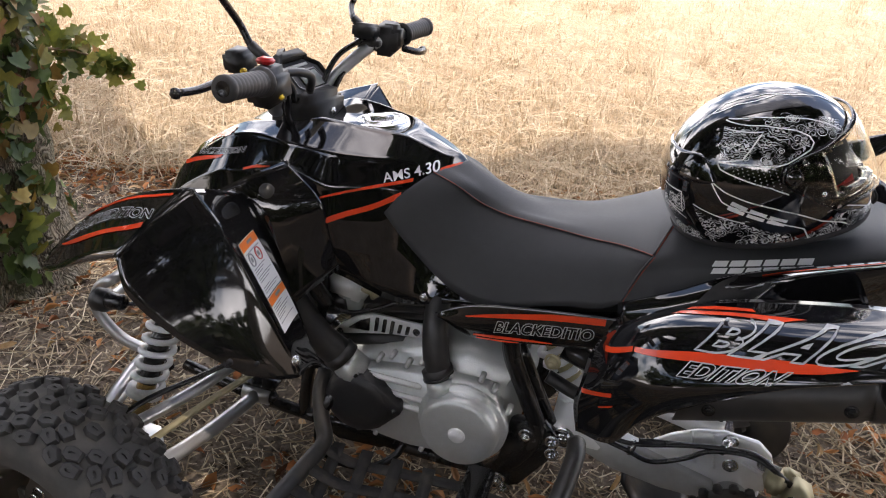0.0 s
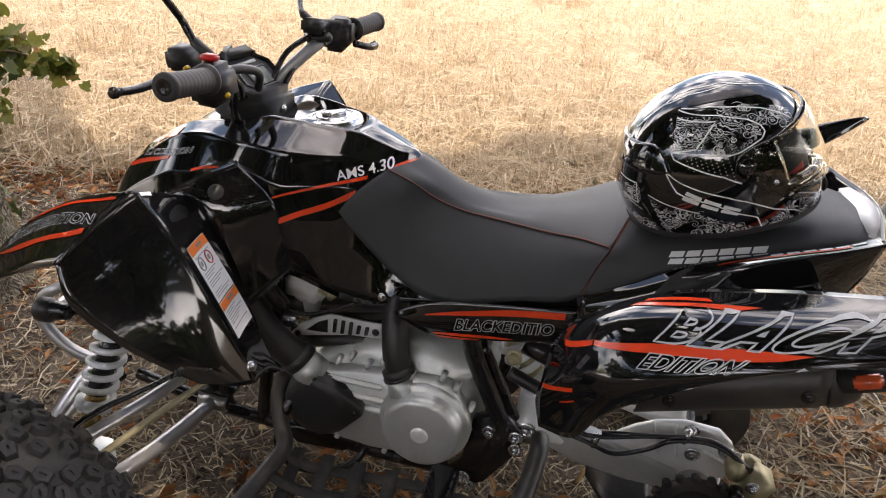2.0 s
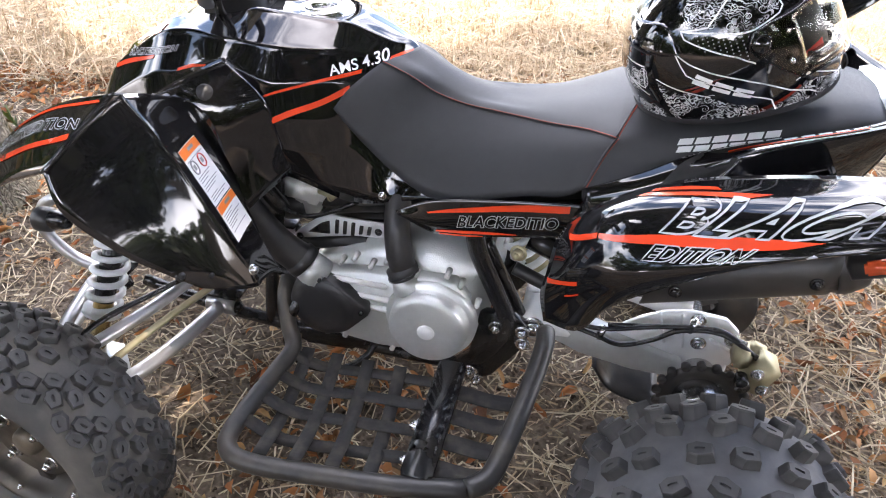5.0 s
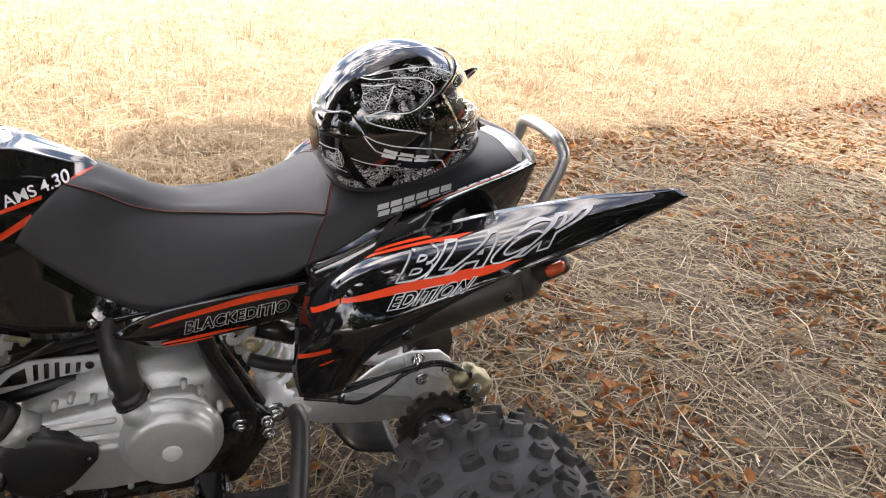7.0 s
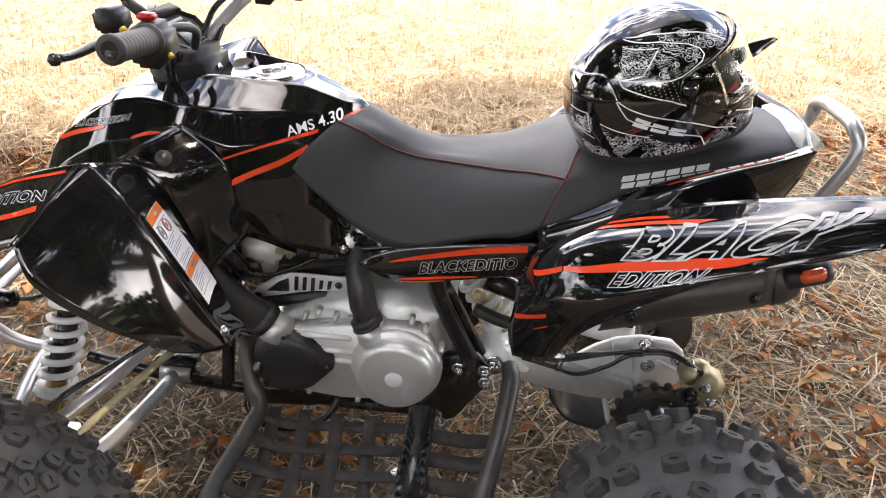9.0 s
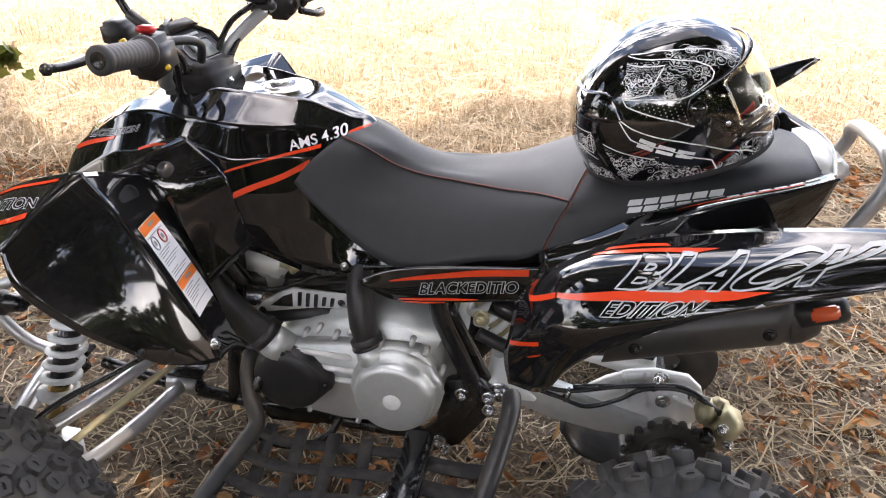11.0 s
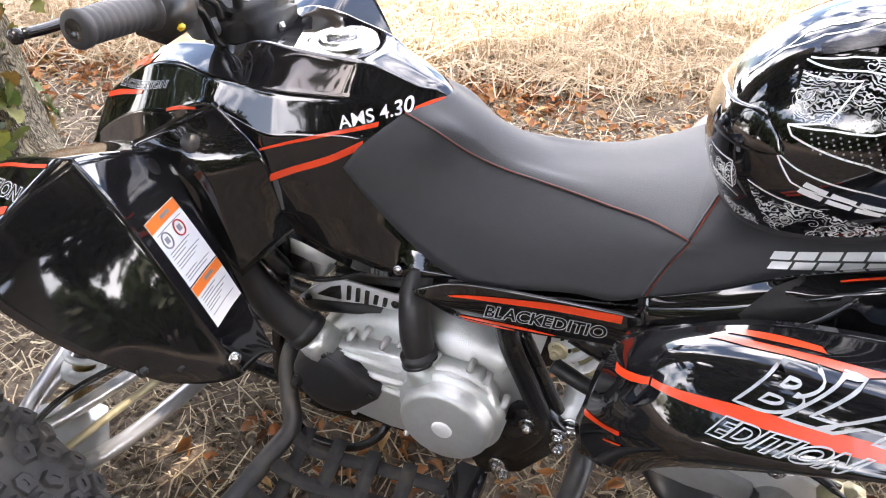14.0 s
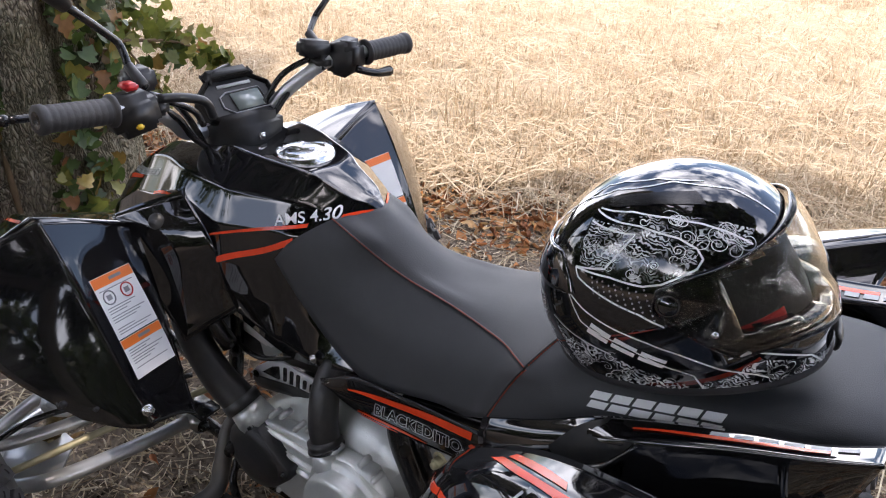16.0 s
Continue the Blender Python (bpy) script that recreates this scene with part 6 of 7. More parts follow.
for z0, z1, x0, x1 in ((0.372, 0.360, -0.40, -0.26), (0.340, 0.328, -0.33, -0.255), (0.316, 0.304, -0.31, -0.255)):
    put("case_rib", moved(box(x1 - x0, 0.010, 0.012, Matrix.Translation(((x0 + x1) / 2, -0.190, (z0 + z1) / 2)), 0.3), Matrix()), M_BRIGHT, eng)
CL = at_axis((-0.172, -0.190, 0.308), (0, -1, 0))
clutch = put("clutch_cover", lathe([(0, 0.040), (0.030, 0.0395), (0.066, 0.038), (0.072, 0.036), (0.0755, 0.031), (0.077, 0.022), (0.0775, 0.012), (0.080, 0.009), (0.087, 0.007), (0.0895, 0.003), (0.090, -0.012)], 64, CL), M_ALU, eng, "round silver clutch cover")
put("cover_boss", lathe([(0, 0.0435), (0.014, 0.0435), (0.0165, 0.042), (0.018, 0.038)], 32, CL), M_BRIGHT, clutch)
PL = at_axis((-0.386, -0.188, 0.302), (0, -1, 0))
pul = put("starter_cover", lathe([(0, 0.030), (0.046, 0.029), (0.062, 0.026), (0.069, 0.018), (0.073, 0.0), (0.074, -0.01)], 44, PL), M_MATTE, eng, "matte black round starter cover")
put("cover_nose", slab([(-0.385, 0.374), (-0.350, 0.362), (-0.296, 0.322), (-0.292, 0.304), (-0.338, 0.252), (-0.385, 0.231)], -0.212, -0.185), M_MATTE, pul)
for p in ((-0.306, -0.210, 0.310), (-0.390, -0.205, 0.368), (-0.43, -0.206, 0.25)):
    put("cover_bolt", nut(p, (0, -1, 0), 0.0055, 0.006), M_FRAME, eng)
for x, z in ((-0.352, 0.404), (-0.325, 0.418), (-0.292, 0.408), (-0.262, 0.424), (-0.205, 0.408), (-0.145, 0.418), (-0.118, 0.400), (-0.086, 0.36), (-0.088, 0.30), (-0.35, 0.222), (-0.25, 0.212)):
    put("case_bolt", join(tube([(x, -0.168, z), (x, -0.191, z)], [0.0062, 0.0050], 10, 1), nut((x, -0.191, z), (0, -1, 0), 0.0036, 0.003)), M_CAST, eng)
# Black materials on fins and cylinder put the shade of this gap into colour.
for i in range(7):
    put("cooling_fin", box(0.20, 0.16, 0.006, pose(-0.33, -0.01, 0.445 + 0.017 * i, 0, -12, 0), 0.3), M_DUSTY, eng)
put("cylinder", box(0.15, 0.13, 0.17, pose(-0.34, -0.005, 0.46, 0, -12, 0), 0.12), M_MATTE, eng)
carb = put("carburettor", box(0.085, 0.08, 0.06, pose(-0.455, -0.085, 0.505, 0, 8, 0), 0.2), M_BRIGHT, quad, "cast silver carburettor")
put("bowl", lathe([(0, -0.035), (0.026, -0.035), (0.030, -0.028), (0.032, 0.01)], 20, pose(-0.46, -0.085, 0.475)), M_ALU, carb)
put("fuel_union", join(tube([(-0.42, -0.11, 0.505), (-0.385, -0.125, 0.508)], 0.007, 10, 1), nut((-0.392, -0.121, 0.507), (1, -0.4, 0), 0.009, 0.007)), M_BRASS, carb)
put("fuel_union", box(0.05, 0.03, 0.035, pose(-0.41, -0.10, 0.51), 0.25), M_BRIGHT, carb)
put("vacuum_hose", tube([(-0.50, -0.12, 0.50), (-0.485, -0.14, 0.475), (-0.44, -0.14, 0.462), (-0.39, -0.13, 0.475), (-0.34, -0.12, 0.50)], 0.0045, 8), M_FRAME, carb)
put("intake_boot", tube([(-0.56, -0.10, 0.47), (-0.50, -0.10, 0.455), (-0.46, -0.09, 0.46)], [0.034, 0.03, 0.03], 16), M_MATTE, quad, "black rubber intake boot")

# heat shield with slots: a bright plate over a black guard
shield = put("heat_shield", slab([(-0.484, 0.392), (-0.462, 0.418), (-0.428, 0.446), (-0.395, 0.462), (-0.345, 0.462), (-0.282, 0.462), (-0.280, 0.430), (-0.35, 0.424), (-0.44, 0.402)], -0.124, -0.118), M_SHIELD, quad, "brushed steel heat shield with slots")
put("guard", slab([(-0.486, 0.392), (-0.44, 0.401), (-0.35, 0.423), (-0.278, 0.429), (-0.276, 0.405), (-0.36, 0.392), (-0.46, 0.366)], -0.128, -0.06), M_MATTE, shield)
put("slot", slab([(-0.444, 0.416), (-0.418, 0.440), (-0.398, 0.450), (-0.398, 0.420)], -0.1275, -0.120), M_FRAME, shield)
for i in range(5):
    x = -0.388 + 0.0165 * i
    h = 0.0 if i < 3 else 0.004
    put("slot", slab([(x, 0.423 + 0.0012 * i + h), (x + 0.003, 0.455 - h), (x + 0.0105, 0.455 - h), (x + 0.0075, 0.424 + 0.0012 * i + h)], -0.1275, -0.120), M_FRAME, shield)
for p in ((-0.462, -0.126, 0.403), (-0.298, -0.126, 0.444)):
    put("shield_bolt", nut(p, (0, -1, 0), 0.005, 0.004), M_FRAME, shield)

# hoses and breather boots
hose = put("breather_boot", tube([(-0.258, -0.122, 0.530), (-0.256, -0.140, 0.508), (-0.250, -0.160, 0.482), (-0.240, -0.175, 0.435), (-0.226, -0.180, 0.392)], [0.023, 0.024, 0.025, 0.026, 0.024], 20), M_MATTE, quad, "black rubber breather boot")
put("clamp", tube([(-0.236, -0.178, 0.412), (-0.228, -0.181, 0.394)], 0.0305, 24, 1), M_MATTE, hose)
put("clamp", tube([(-0.231, -0.180, 0.400), (-0.229, -0.1805, 0.396)], 0.032, 24, 1), M_FRAME, hose)
put("spigot", tube([(-0.229, -0.181, 0.396), (-0.22, -0.183, 0.365)], [0.026, 0.029], 20, 1), M_ALU, hose)
duct = put("cooling_duct", tube([(-0.545, -0.205, 0.56), (-0.522, -0.205, 0.50), (-0.475, -0.200, 0.435), (-0.425, -0.188, 0.388)], [0.027, 0.028, 0.030, 0.032], 20), M_MATTE, quad, "black rubber cooling duct")
put("clamp", tube([(-0.438, -0.190, 0.400), (-0.424, -0.188, 0.386)], 0.035, 24, 1), M_MATTE, duct)
put("spigot", tube([(-0.428, -0.188, 0.390), (-0.402, -0.180, 0.357)], [0.031, 0.036], 20, 1), M_ALU, duct)
put("radiator_hose", tube([(-0.52, -0.16, 0.60), (-0.50, -0.18, 0.545), (-0.47, -0.17, 0.49)], 0.016, 12), M_FRAME, quad, "black rubber hose")
put("inner_guard", box(0.10, 0.30, 0.24, pose(-0.60, 0, 0.58, 0, 14, 0), 0.1), M_FRAME, quad, "black inner splash guard")
put("airbox", box(0.30, 0.22, 0.14, pose(0.0, 0, 0.60, 0, -10, 0), 0.2), M_MATTE, quad, "black plastic airbox")
put("battery_tray", box(0.26, 0.20, 0.10, pose(0.28, 0, 0.66, 0, -10, 0), 0.15), M_MATTE, quad)

# ---- frame ----
def bar(name, pts, r=0.014, material=M_FRAME, label="", parent=None, seg=12):
    return put(name, tube(pts, r, seg), material, parent or quad, label)


for s in (-1, 1):
    bar("frame_tube", [(-0.11, s * 0.145, 0.53), (-0.10, s * 0.145, 0.46), (-0.055, s * 0.142, 0.36), (-0.030, s * 0.14, 0.29), (-0.06, s * 0.135, 0.21), (-0.115, s * 0.13, 0.145)], 0.018, label="gloss black frame tube")
    bar("frame_tube", [(-0.092, s * 0.12, 0.47), (-0.03, s * 0.12, 0.35), (0.005, s * 0.12, 0.28)], 0.012)
    bar("frame_tube", [(-0.86, s * 0.11, 0.19), (-0.70, s * 0.12, 0.17), (-0.55, s * 0.12, 0.155), (-0.30, s * 0.125, 0.145), (-0.12, s * 0.13, 0.15)], 0.014, label="gloss black lower frame rail")
    bar("frame_tube", [(-0.84, s * 0.09, 0.33), (-0.70, s * 0.10, 0.31), (-0.55, s * 0.11, 0.30), (-0.47, s * 0.115, 0.29)], 0.013)
    bar("frame_tube", [(-0.55, s * 0.12, 0.155), (-0.53, s * 0.13, 0.30), (-0.50, s * 0.13, 0.50), (-0.55, s * 0.08, 0.70)], 0.014)
    bar("frame_tube", [(-0.11, s * 0.12, 0.53), (0.10, s * 0.12, 0.58), (0.30, s * 0.11, 0.66), (0.46, s * 0.10, 0.72)], 0.012)
    bar("brake_pedal_tube" if s > 0 else "shift_guard", [(-0.485, s * 0.175, 0.205), (-0.475, s * 0.20, 0.165), (-0.43, s * 0.215, 0.140), (-0.35, s * 0.215, 0.150), (-0.305, s * 0.20, 0.180), (-0.29, s * 0.18, 0.205)], 0.008)
    put("skid_bracket", slab([(-0.465, 0.155), (-0.45, 0.145), (-0.35, 0.152), (-0.31, 0.18), (-0.36, 0.185), (-0.46, 0.185)], s * 0.150, s * 0.156), M_FRAME, quad)
    mount = put("engine_mount", slab([(-0.085, 0.31), (-0.02, 0.325), (0.02, 0.29), (0.0, 0.23), (-0.05, 0.15), (-0.12, 0.11), (-0.145, 0.15), (-0.10, 0.20)], s * 0.148, s * 0.125), M_FRAME, quad, "black steel mounting plate")
    for p in ((-0.050, 0.285), (0.002, 0.285), (-0.092, 0.155), (-0.078, 0.135), (0.006, 0.255)):
        put("mount_bolt", nut((p[0], s * 0.150, p[1]), (0, s, 0), 0.010, 0.010), M_STEEL, mount)


# foot rest: nerf bar, peg, webbing and heel guard on either side
def foot_rest(s):
    n = bar("nerf_bar", [(-0.475, s * 0.165, 0.325), (-0.470, s * 0.20, 0.300), (-0.450, s * 0.235, 0.262), (-0.425, s * 0.275, 0.243), (-0.430, s * 0.34, 0.240), (-0.443, s * 0.48, 0.240), (-0.430, s * 0.528, 0.240), (-0.385, s * 0.545, 0.240), (-0.28, s * 0.538, 0.240), (-0.15, s * 0.524, 0.240), (-0.03, s * 0.500, 0.240)], 0.0165, M_DUSTY, "dusty black foot-well bar", None, 14)
    bar("heel_guard", [(-0.03, s * 0.500, 0.240), (0.002, s * 0.470, 0.248), (0.022, s * 0.40, 0.275), (0.042, s * 0.30, 0.318), (0.050, s * 0.245, 0.345), (0.048, s * 0.20, 0.340)], 0.0175, M_DUSTY, "", n, 14)
    bar("brace", [(-0.50, s * 0.12, 0.16), (-0.485, s * 0.16, 0.24), (-0.472, s * 0.185, 0.31)], 0.012, M_FRAME, "", n)
    bar("brace", [(-0.455, s * 0.225, 0.27), (-0.41, s * 0.17, 0.36)], 0.012, M_FRAME, "", n)
    put("footpeg", box(0.052, 0.27, 0.040, pose(-0.112, s * 0.375, 0.246), 0.15), M_FRAME, n, "black serrated steel footpeg")
    for i in range(9):
        for dx in (-0.021, 0.021):
            put("peg_tooth", box(0.004, 0.014, 0.010, pose(-0.112 + dx, s * (0.27 + 0.024 * i), 0.270), 0.1), M_FRAME, n)
    put("peg_bolt", nut((-0.140, s * 0.40, 0.246), (-1, 0, 0.1), 0.010, 0.008), M_STEEL, n)
    put("peg_bolt", nut((-0.140, s * 0.47, 0.240), (-1, 0, 0.1), 0.008, 0.006), M_STEEL, n)
    for i, y in enumerate((0.285, 0.345, 0.405, 0.465)):
        sag = 0.010 * math.sin(i + 1)
        put("webbing", strap([(-0.432, s * y, 0.246), (-0.36, s * (y + 0.008), 0.226 + sag * 0.3), (-0.25, s * (y - 0.004), 0.222 + sag * 0.5), (-0.135, s * y, 0.240)], 0.024, 0.003), M_NET, n, "black nylon webbing strap")
    for i, x in enumerate((-0.385, -0.325, -0.262, -0.198)):
        put("webbing", strap([(x - 0.012, s * 0.262, 0.238), (x - 0.004, s * 0.34, 0.227), (x + 0.004, s * 0.43, 0.225), (x + 0.012, s * 0.530, 0.248)], 0.024, 0.003), M_NET, n, "black nylon webbing strap")
    for i in range(4):
        y = 0.30 + 0.058 * i
        put("webbing", strap([(-0.086, s * y, 0.243), (-0.02, s * y, 0.238), (0.04 - 0.010 * i, s * y, 0.246)], 0.034, 0.003), M_NET, n, "black nylon webbing strap")
    put("webbing", strap([(0.048, s * 0.25, 0.30), (0.035, s * 0.36, 0.255), (0.02, s * 0.46, 0.235)], 0.03, 0.003, (1, 0, 0)), M_NET, n, "black nylon webbing strap")


foot_rest(-1)
foot_rest(1)


# ---- front suspension ----
def suspension(s):
    arm = put("lower_arm", join(tube([(-0.640, s * 0.165, 0.212), (-0.650, s * 0.30, 0.228), (-0.675, s * 0.44, 0.245), (-0.735, s * 0.50, 0.235)], 0.0145, 12), tube([(-0.905, s * 0.165, 0.215), (-0.885, s * 0.30, 0.228), (-0.84, s * 0.44, 0.245), (-0.77, s * 0.50, 0.235)], 0.0145, 12)), M_TUBE, quad, "silver painted lower wishbone")
    put("gusset", slab([(-0.68, 0), (-0.70, 0.05), (-0.745, 0.065), (-0.80, 0.065), (-0.85, 0.045), (-0.86, 0), (-0.80, -0.06), (-0.735, -0.06)], -0.003, 0.003, Matrix.Translation((0, s * 0.42, 0.243)) @ Matrix.Rotation(radians(90), 4, "X")), M_TUBE, arm)
    up = put("upper_arm", join(tube([(-0.665, s * 0.17, 0.305), (-0.685, s * 0.30, 0.312), (-0.725, s * 0.44, 0.318), (-0.75, s * 0.50, 0.325)], 0.012, 12), tube([(-0.86, s * 0.17, 0.305), (-0.84, s * 0.30, 0.312), (-0.795, s * 0.44, 0.318), (-0.76, s * 0.50, 0.325)], 0.012, 12)), M_TUBE, quad, "silver painted upper wishbone")
    for x, z in ((-0.640, 0.212), (-0.905, 0.215)):
        put("bush", tube([(x - 0.03, s * 0.16, z), (x + 0.03, s * 0.16, z)], 0.021, 16, 1), M_TUBE, arm)
        put("bush_bracket", box(0.085, 0.05, 0.012, pose(x, s * 0.145, z + 0.026), 0.2), M_FRAME, quad)
        put("bush_bolt", nut((x + 0.034, s * 0.16, z), (1, 0, 0), 0.011, 0.009), M_FRAME, arm)
    put("tie_rod", tube([(-0.59, s * 0.10, 0.30), (-0.66, s * 0.30, 0.29), (-0.72, s * 0.50, 0.275)], 0.007, 10), M_BRASS, quad, "thin zinc steering rod")
    put("brake_hose", tube([(-0.62, s * 0.16, 0.34), (-0.68, s * 0.28, 0.335), (-0.73, s * 0.42, 0.345), (-0.75, s * 0.52, 0.32)], 0.0055, 8), M_FRAME, quad)
    put("knuckle", box(0.05, 0.06, 0.15, pose(-0.755, s * 0.515, 0.275), 0.25), M_TUBE, quad, "cast steering knuckle")
    put("brake_disc", lathe([(0.035, 0), (0.085, 0), (0.085, 0.004), (0.035, 0.004)], 36, at_axis((-0.758, s * 0.535, 0.255), (0, s, 0)), True), M_STEEL, quad, "front brake disc")
    top, low = Vector((-0.735, s * 0.300, 0.478)), Vector((-0.785, s * 0.385, 0.232))
    d = (low - top).normalized()
    damp = put("damper", tube([top, low], 0.018, 18, 1), M_GOLD, quad, "gold anodised damper tube")
    put("shaft", tube([top, top + d * 0.15], 0.0185, 18, 1), M_FRAME, damp)
    put("spring_seat", tube([top + d * 0.165, top + d * 0.178], 0.034, 24, 1), M_SPRING, damp)
    put("spring_seat", tube([top - d * 0.005, top + d * 0.008], 0.034, 24, 1), M_SPRING, damp)
    u = d.cross(Vector((1, 0, 0))).normalized()
    v = d.cross(u)
    coil = [top + d * (0.004 + 0.160 * i / 96) + (u * math.cos(2 * math.pi * 6 * i / 96) + v * math.sin(2 * math.pi * 6 * i / 96)) * 0.029 for i in range(97)]
    put("spring", tube(coil, 0.0062, 10, 1), M_SPRING, damp, "white coil spring")
    put("eye", tube([low + Vector((-0.02, 0, 0)), low + Vector((0.02, 0, 0))], 0.018, 16, 1), M_BRASS, damp)


suspension(-1)
suspension(1)
bump = bar("front_bumper", [(-0.90, -0.16, 0.24), (-0.98, -0.17, 0.27), (-1.035, -0.17, 0.33), (-1.02, -0.17, 0.39), (-0.98, -0.15, 0.42), (-0.985, 0.0, 0.425), (-0.98, 0.15, 0.42), (-1.02, 0.17, 0.39), (-1.035, 0.17, 0.33), (-0.98, 0.17, 0.27), (-0.90, 0.16, 0.24)], 0.0125, M_TUBE, "silver tubular front bumper")
bar("crossbar", [(-1.03, -0.17, 0.34), (-1.04, 0, 0.34), (-1.03, 0.17, 0.34)], 0.010, M_TUBE, "", bump)
for s in (-1, 1):
    lamp = put("front_lamp", lathe([(0, 0.022), (0.020, 0.020), (0.024, 0.015), (0.024, -0.008), (0.018, -0.015)], 24, at_axis((-0.900, s * 0.285, 0.452), (-1, 0, -0.1))), M_MATTE, quad, "small round front lamp")
    put("lamp_body", lathe([(0.018, 0.01), (0.019, 0), (0.016, -0.012), (0.016, -0.024), (0.010, -0.029), (0, -0.029)], 20, at_axis((-0.878, s * 0.285, 0.455), (-1, 0, -0.1))), M_FRAME, lamp)
    put("lamp_wire", tube([(-0.845, s * 0.285, 0.457), (-0.81, s * 0.27, 0.46), (-0.77, s * 0.22, 0.47)], 0.004, 6), M_FRAME, lamp)

# ---- rear end ----
swing = put("swingarm", join(tube([(0.015, -0.095, 0.29), (0.10, -0.085, 0.262), (0.22, -0.075, 0.225), (0.33, -0.07, 0.215)], [0.030, 0.022, 0.020, 0.022], 14), tube([(0.015, 0.10, 0.29), (0.10, 0.10, 0.272), (0.22, 0.10, 0.250), (0.34, 0.09, 0.235)], [0.036, 0.028, 0.026, 0.030], 14), tube([(0.02, -0.13, 0.29), (0.02, 0.13, 0.29)], 0.03, 16, 1)), M_BRIGHT, quad, "bare aluminium swingarm")
put("arm_beam", slab([(0.052, 0.302), (0.120, 0.300), (0.200, 0.278), (0.315, 0.250), (0.318, 0.206), (0.220, 0.206), (0.120, 0.222), (0.060, 0.246)], -0.108, -0.070), M_CAST, swing, "dull cast swingarm beam")
for dx, dz, px, pz, tilt in ((0.006, 0.075, 0.262, 0.318, -18), (0.006, 0.080, 0.300, 0.318, -12), (0.05, 0.006, 0.375, 0.300, 25)):
    put("casting_rib", box(dx, 0.008, dz, pose(px, -0.094, pz, 0, tilt, 0), 0.2), M_BRIGHT, swing)
put("guard_plate", slab([(0.172, 0.272), (0.192, 0.305), (0.222, 0.330), (0.262, 0.352), (0.310, 0.364), (0.372, 0.360), (0.400, 0.336), (0.418, 0.290), (0.402, 0.252), (0.355, 0.240), (0.300, 0.238), (0.222, 0.252)], -0.092, -0.080), M_BRIGHT, swing, "bright folded aluminium guard plate")
for p in ((0.322, 0.350), (0.335, 0.296), (0.392, 0.318)):
    put("plate_bolt", nut((p[0], -0.094, p[1]), (0, -1, 0), 0.010, 0.007), M_STEEL, swing)
put("pivot_bolt", nut((0.02, -0.133, 0.29), (0, -1, 0), 0.016, 0.01), M_STEEL, swing)
put("axle_carrier", lathe([(0.022, 0.05), (0.050, 0.05), (0.056, 0.04), (0.056, -0.04), (0.050, -0.05), (0.022, -0.05)], 32, at_axis((0.350, -0.03, 0.224), (0, 1, 0))), M_BRIGHT, swing)
disc = put("rear_disc", lathe([(0.030, -0.002), (0.078, -0.002), (0.078, 0.002), (0.030, 0.002)], 60, at_axis((0.350, -0.165, 0.224), (0, 1, 0)), True), M_DUSTY, quad, "dark drilled rear brake disc")
for i in range(18):
    a = 2 * math.pi * i / 18
    put("disc_scallop", tube([(0.350 + 0.079 * math.cos(a), -0.1695, 0.224 + 0.079 * math.sin(a)), (0.350 + 0.079 * math.cos(a), -0.1605, 0.224 + 0.079 * math.sin(a))], 0.009, 8, 1), M_DUSTY, disc)
put("disc_hub", lathe([(0.02, 0.03), (0.045, 0.03), (0.05, 0.02), (0.05, -0.02), (0.04, -0.06), (0.03, -0.12)], 24, at_axis((0.350, -0.19, 0.224), (0, -1, 0))), M_STEEL, disc)
cal = put("brake_caliper", box(0.038, 0.055, 0.068, pose(0.440, -0.145, 0.298, 0, 24, 0), 0.09), M_BRASS, quad, "yellow-zinc brake caliper")
put("caliper_half", box(0.036, 0.03, 0.060, pose(0.428, -0.115, 0.305, 0, 20, 0), 0.2), M_BRASS, cal)
put("caliper_half", box(0.03, 0.05, 0.04, pose(0.405, -0.13, 0.318, 0, 10, 0), 0.25), M_BRASS, cal)
for p in ((0.430, -0.173, 0.315), (0.447, -0.173, 0.280)):
    put("caliper_bolt", nut(p, (0, -1, 0), 0.008, 0.008), M_STEEL, cal)
put("slider_boot", tube([(0.408, -0.16, 0.292), (0.408, -0.19, 0.292)], [0.012, 0.014], 12, 2), M_FRAME, cal)
for pts in ([(0.075, -0.125, 0.318), (0.15, -0.13, 0.316), (0.24, -0.13, 0.343), (0.325, -0.13, 0.362), (0.375, -0.13, 0.357), (0.435, -0.14, 0.318)], [(0.075, -0.128, 0.312), (0.14, -0.133, 0.300), (0.19, -0.132, 0.287), (0.246, -0.13, 0.313), (0.289, -0.13, 0.346), (0.36, -0.13, 0.356), (0.43, -0.14, 0.326)], [(0.16, -0.122, 0.322), (0.25, -0.122, 0.340), (0.33, -0.12, 0.352), (0.41, -0.125, 0.340)]):
    put("brake_line", tube(pts, 0.0048, 8), M_FRAME, quad, "black rubber brake line")
for p in ((0.150, -0.128, 0.305), (0.309, -0.124, 0.358)):
    put("line_clip", box(0.014, 0.016, 0.034, pose(*p, 0, 10, 0), 0.3), M_STEEL, quad)
put("chain_guard", lathe([(0.03, -0.01), (0.105, -0.01), (0.108, 0.0), (0.105, 0.01), (0.03, 0.01)], 40, at_axis((0.365, 0.09, 0.258), (0, 1, 0))), M_DUSTY, quad, "toothed chain sprocket")
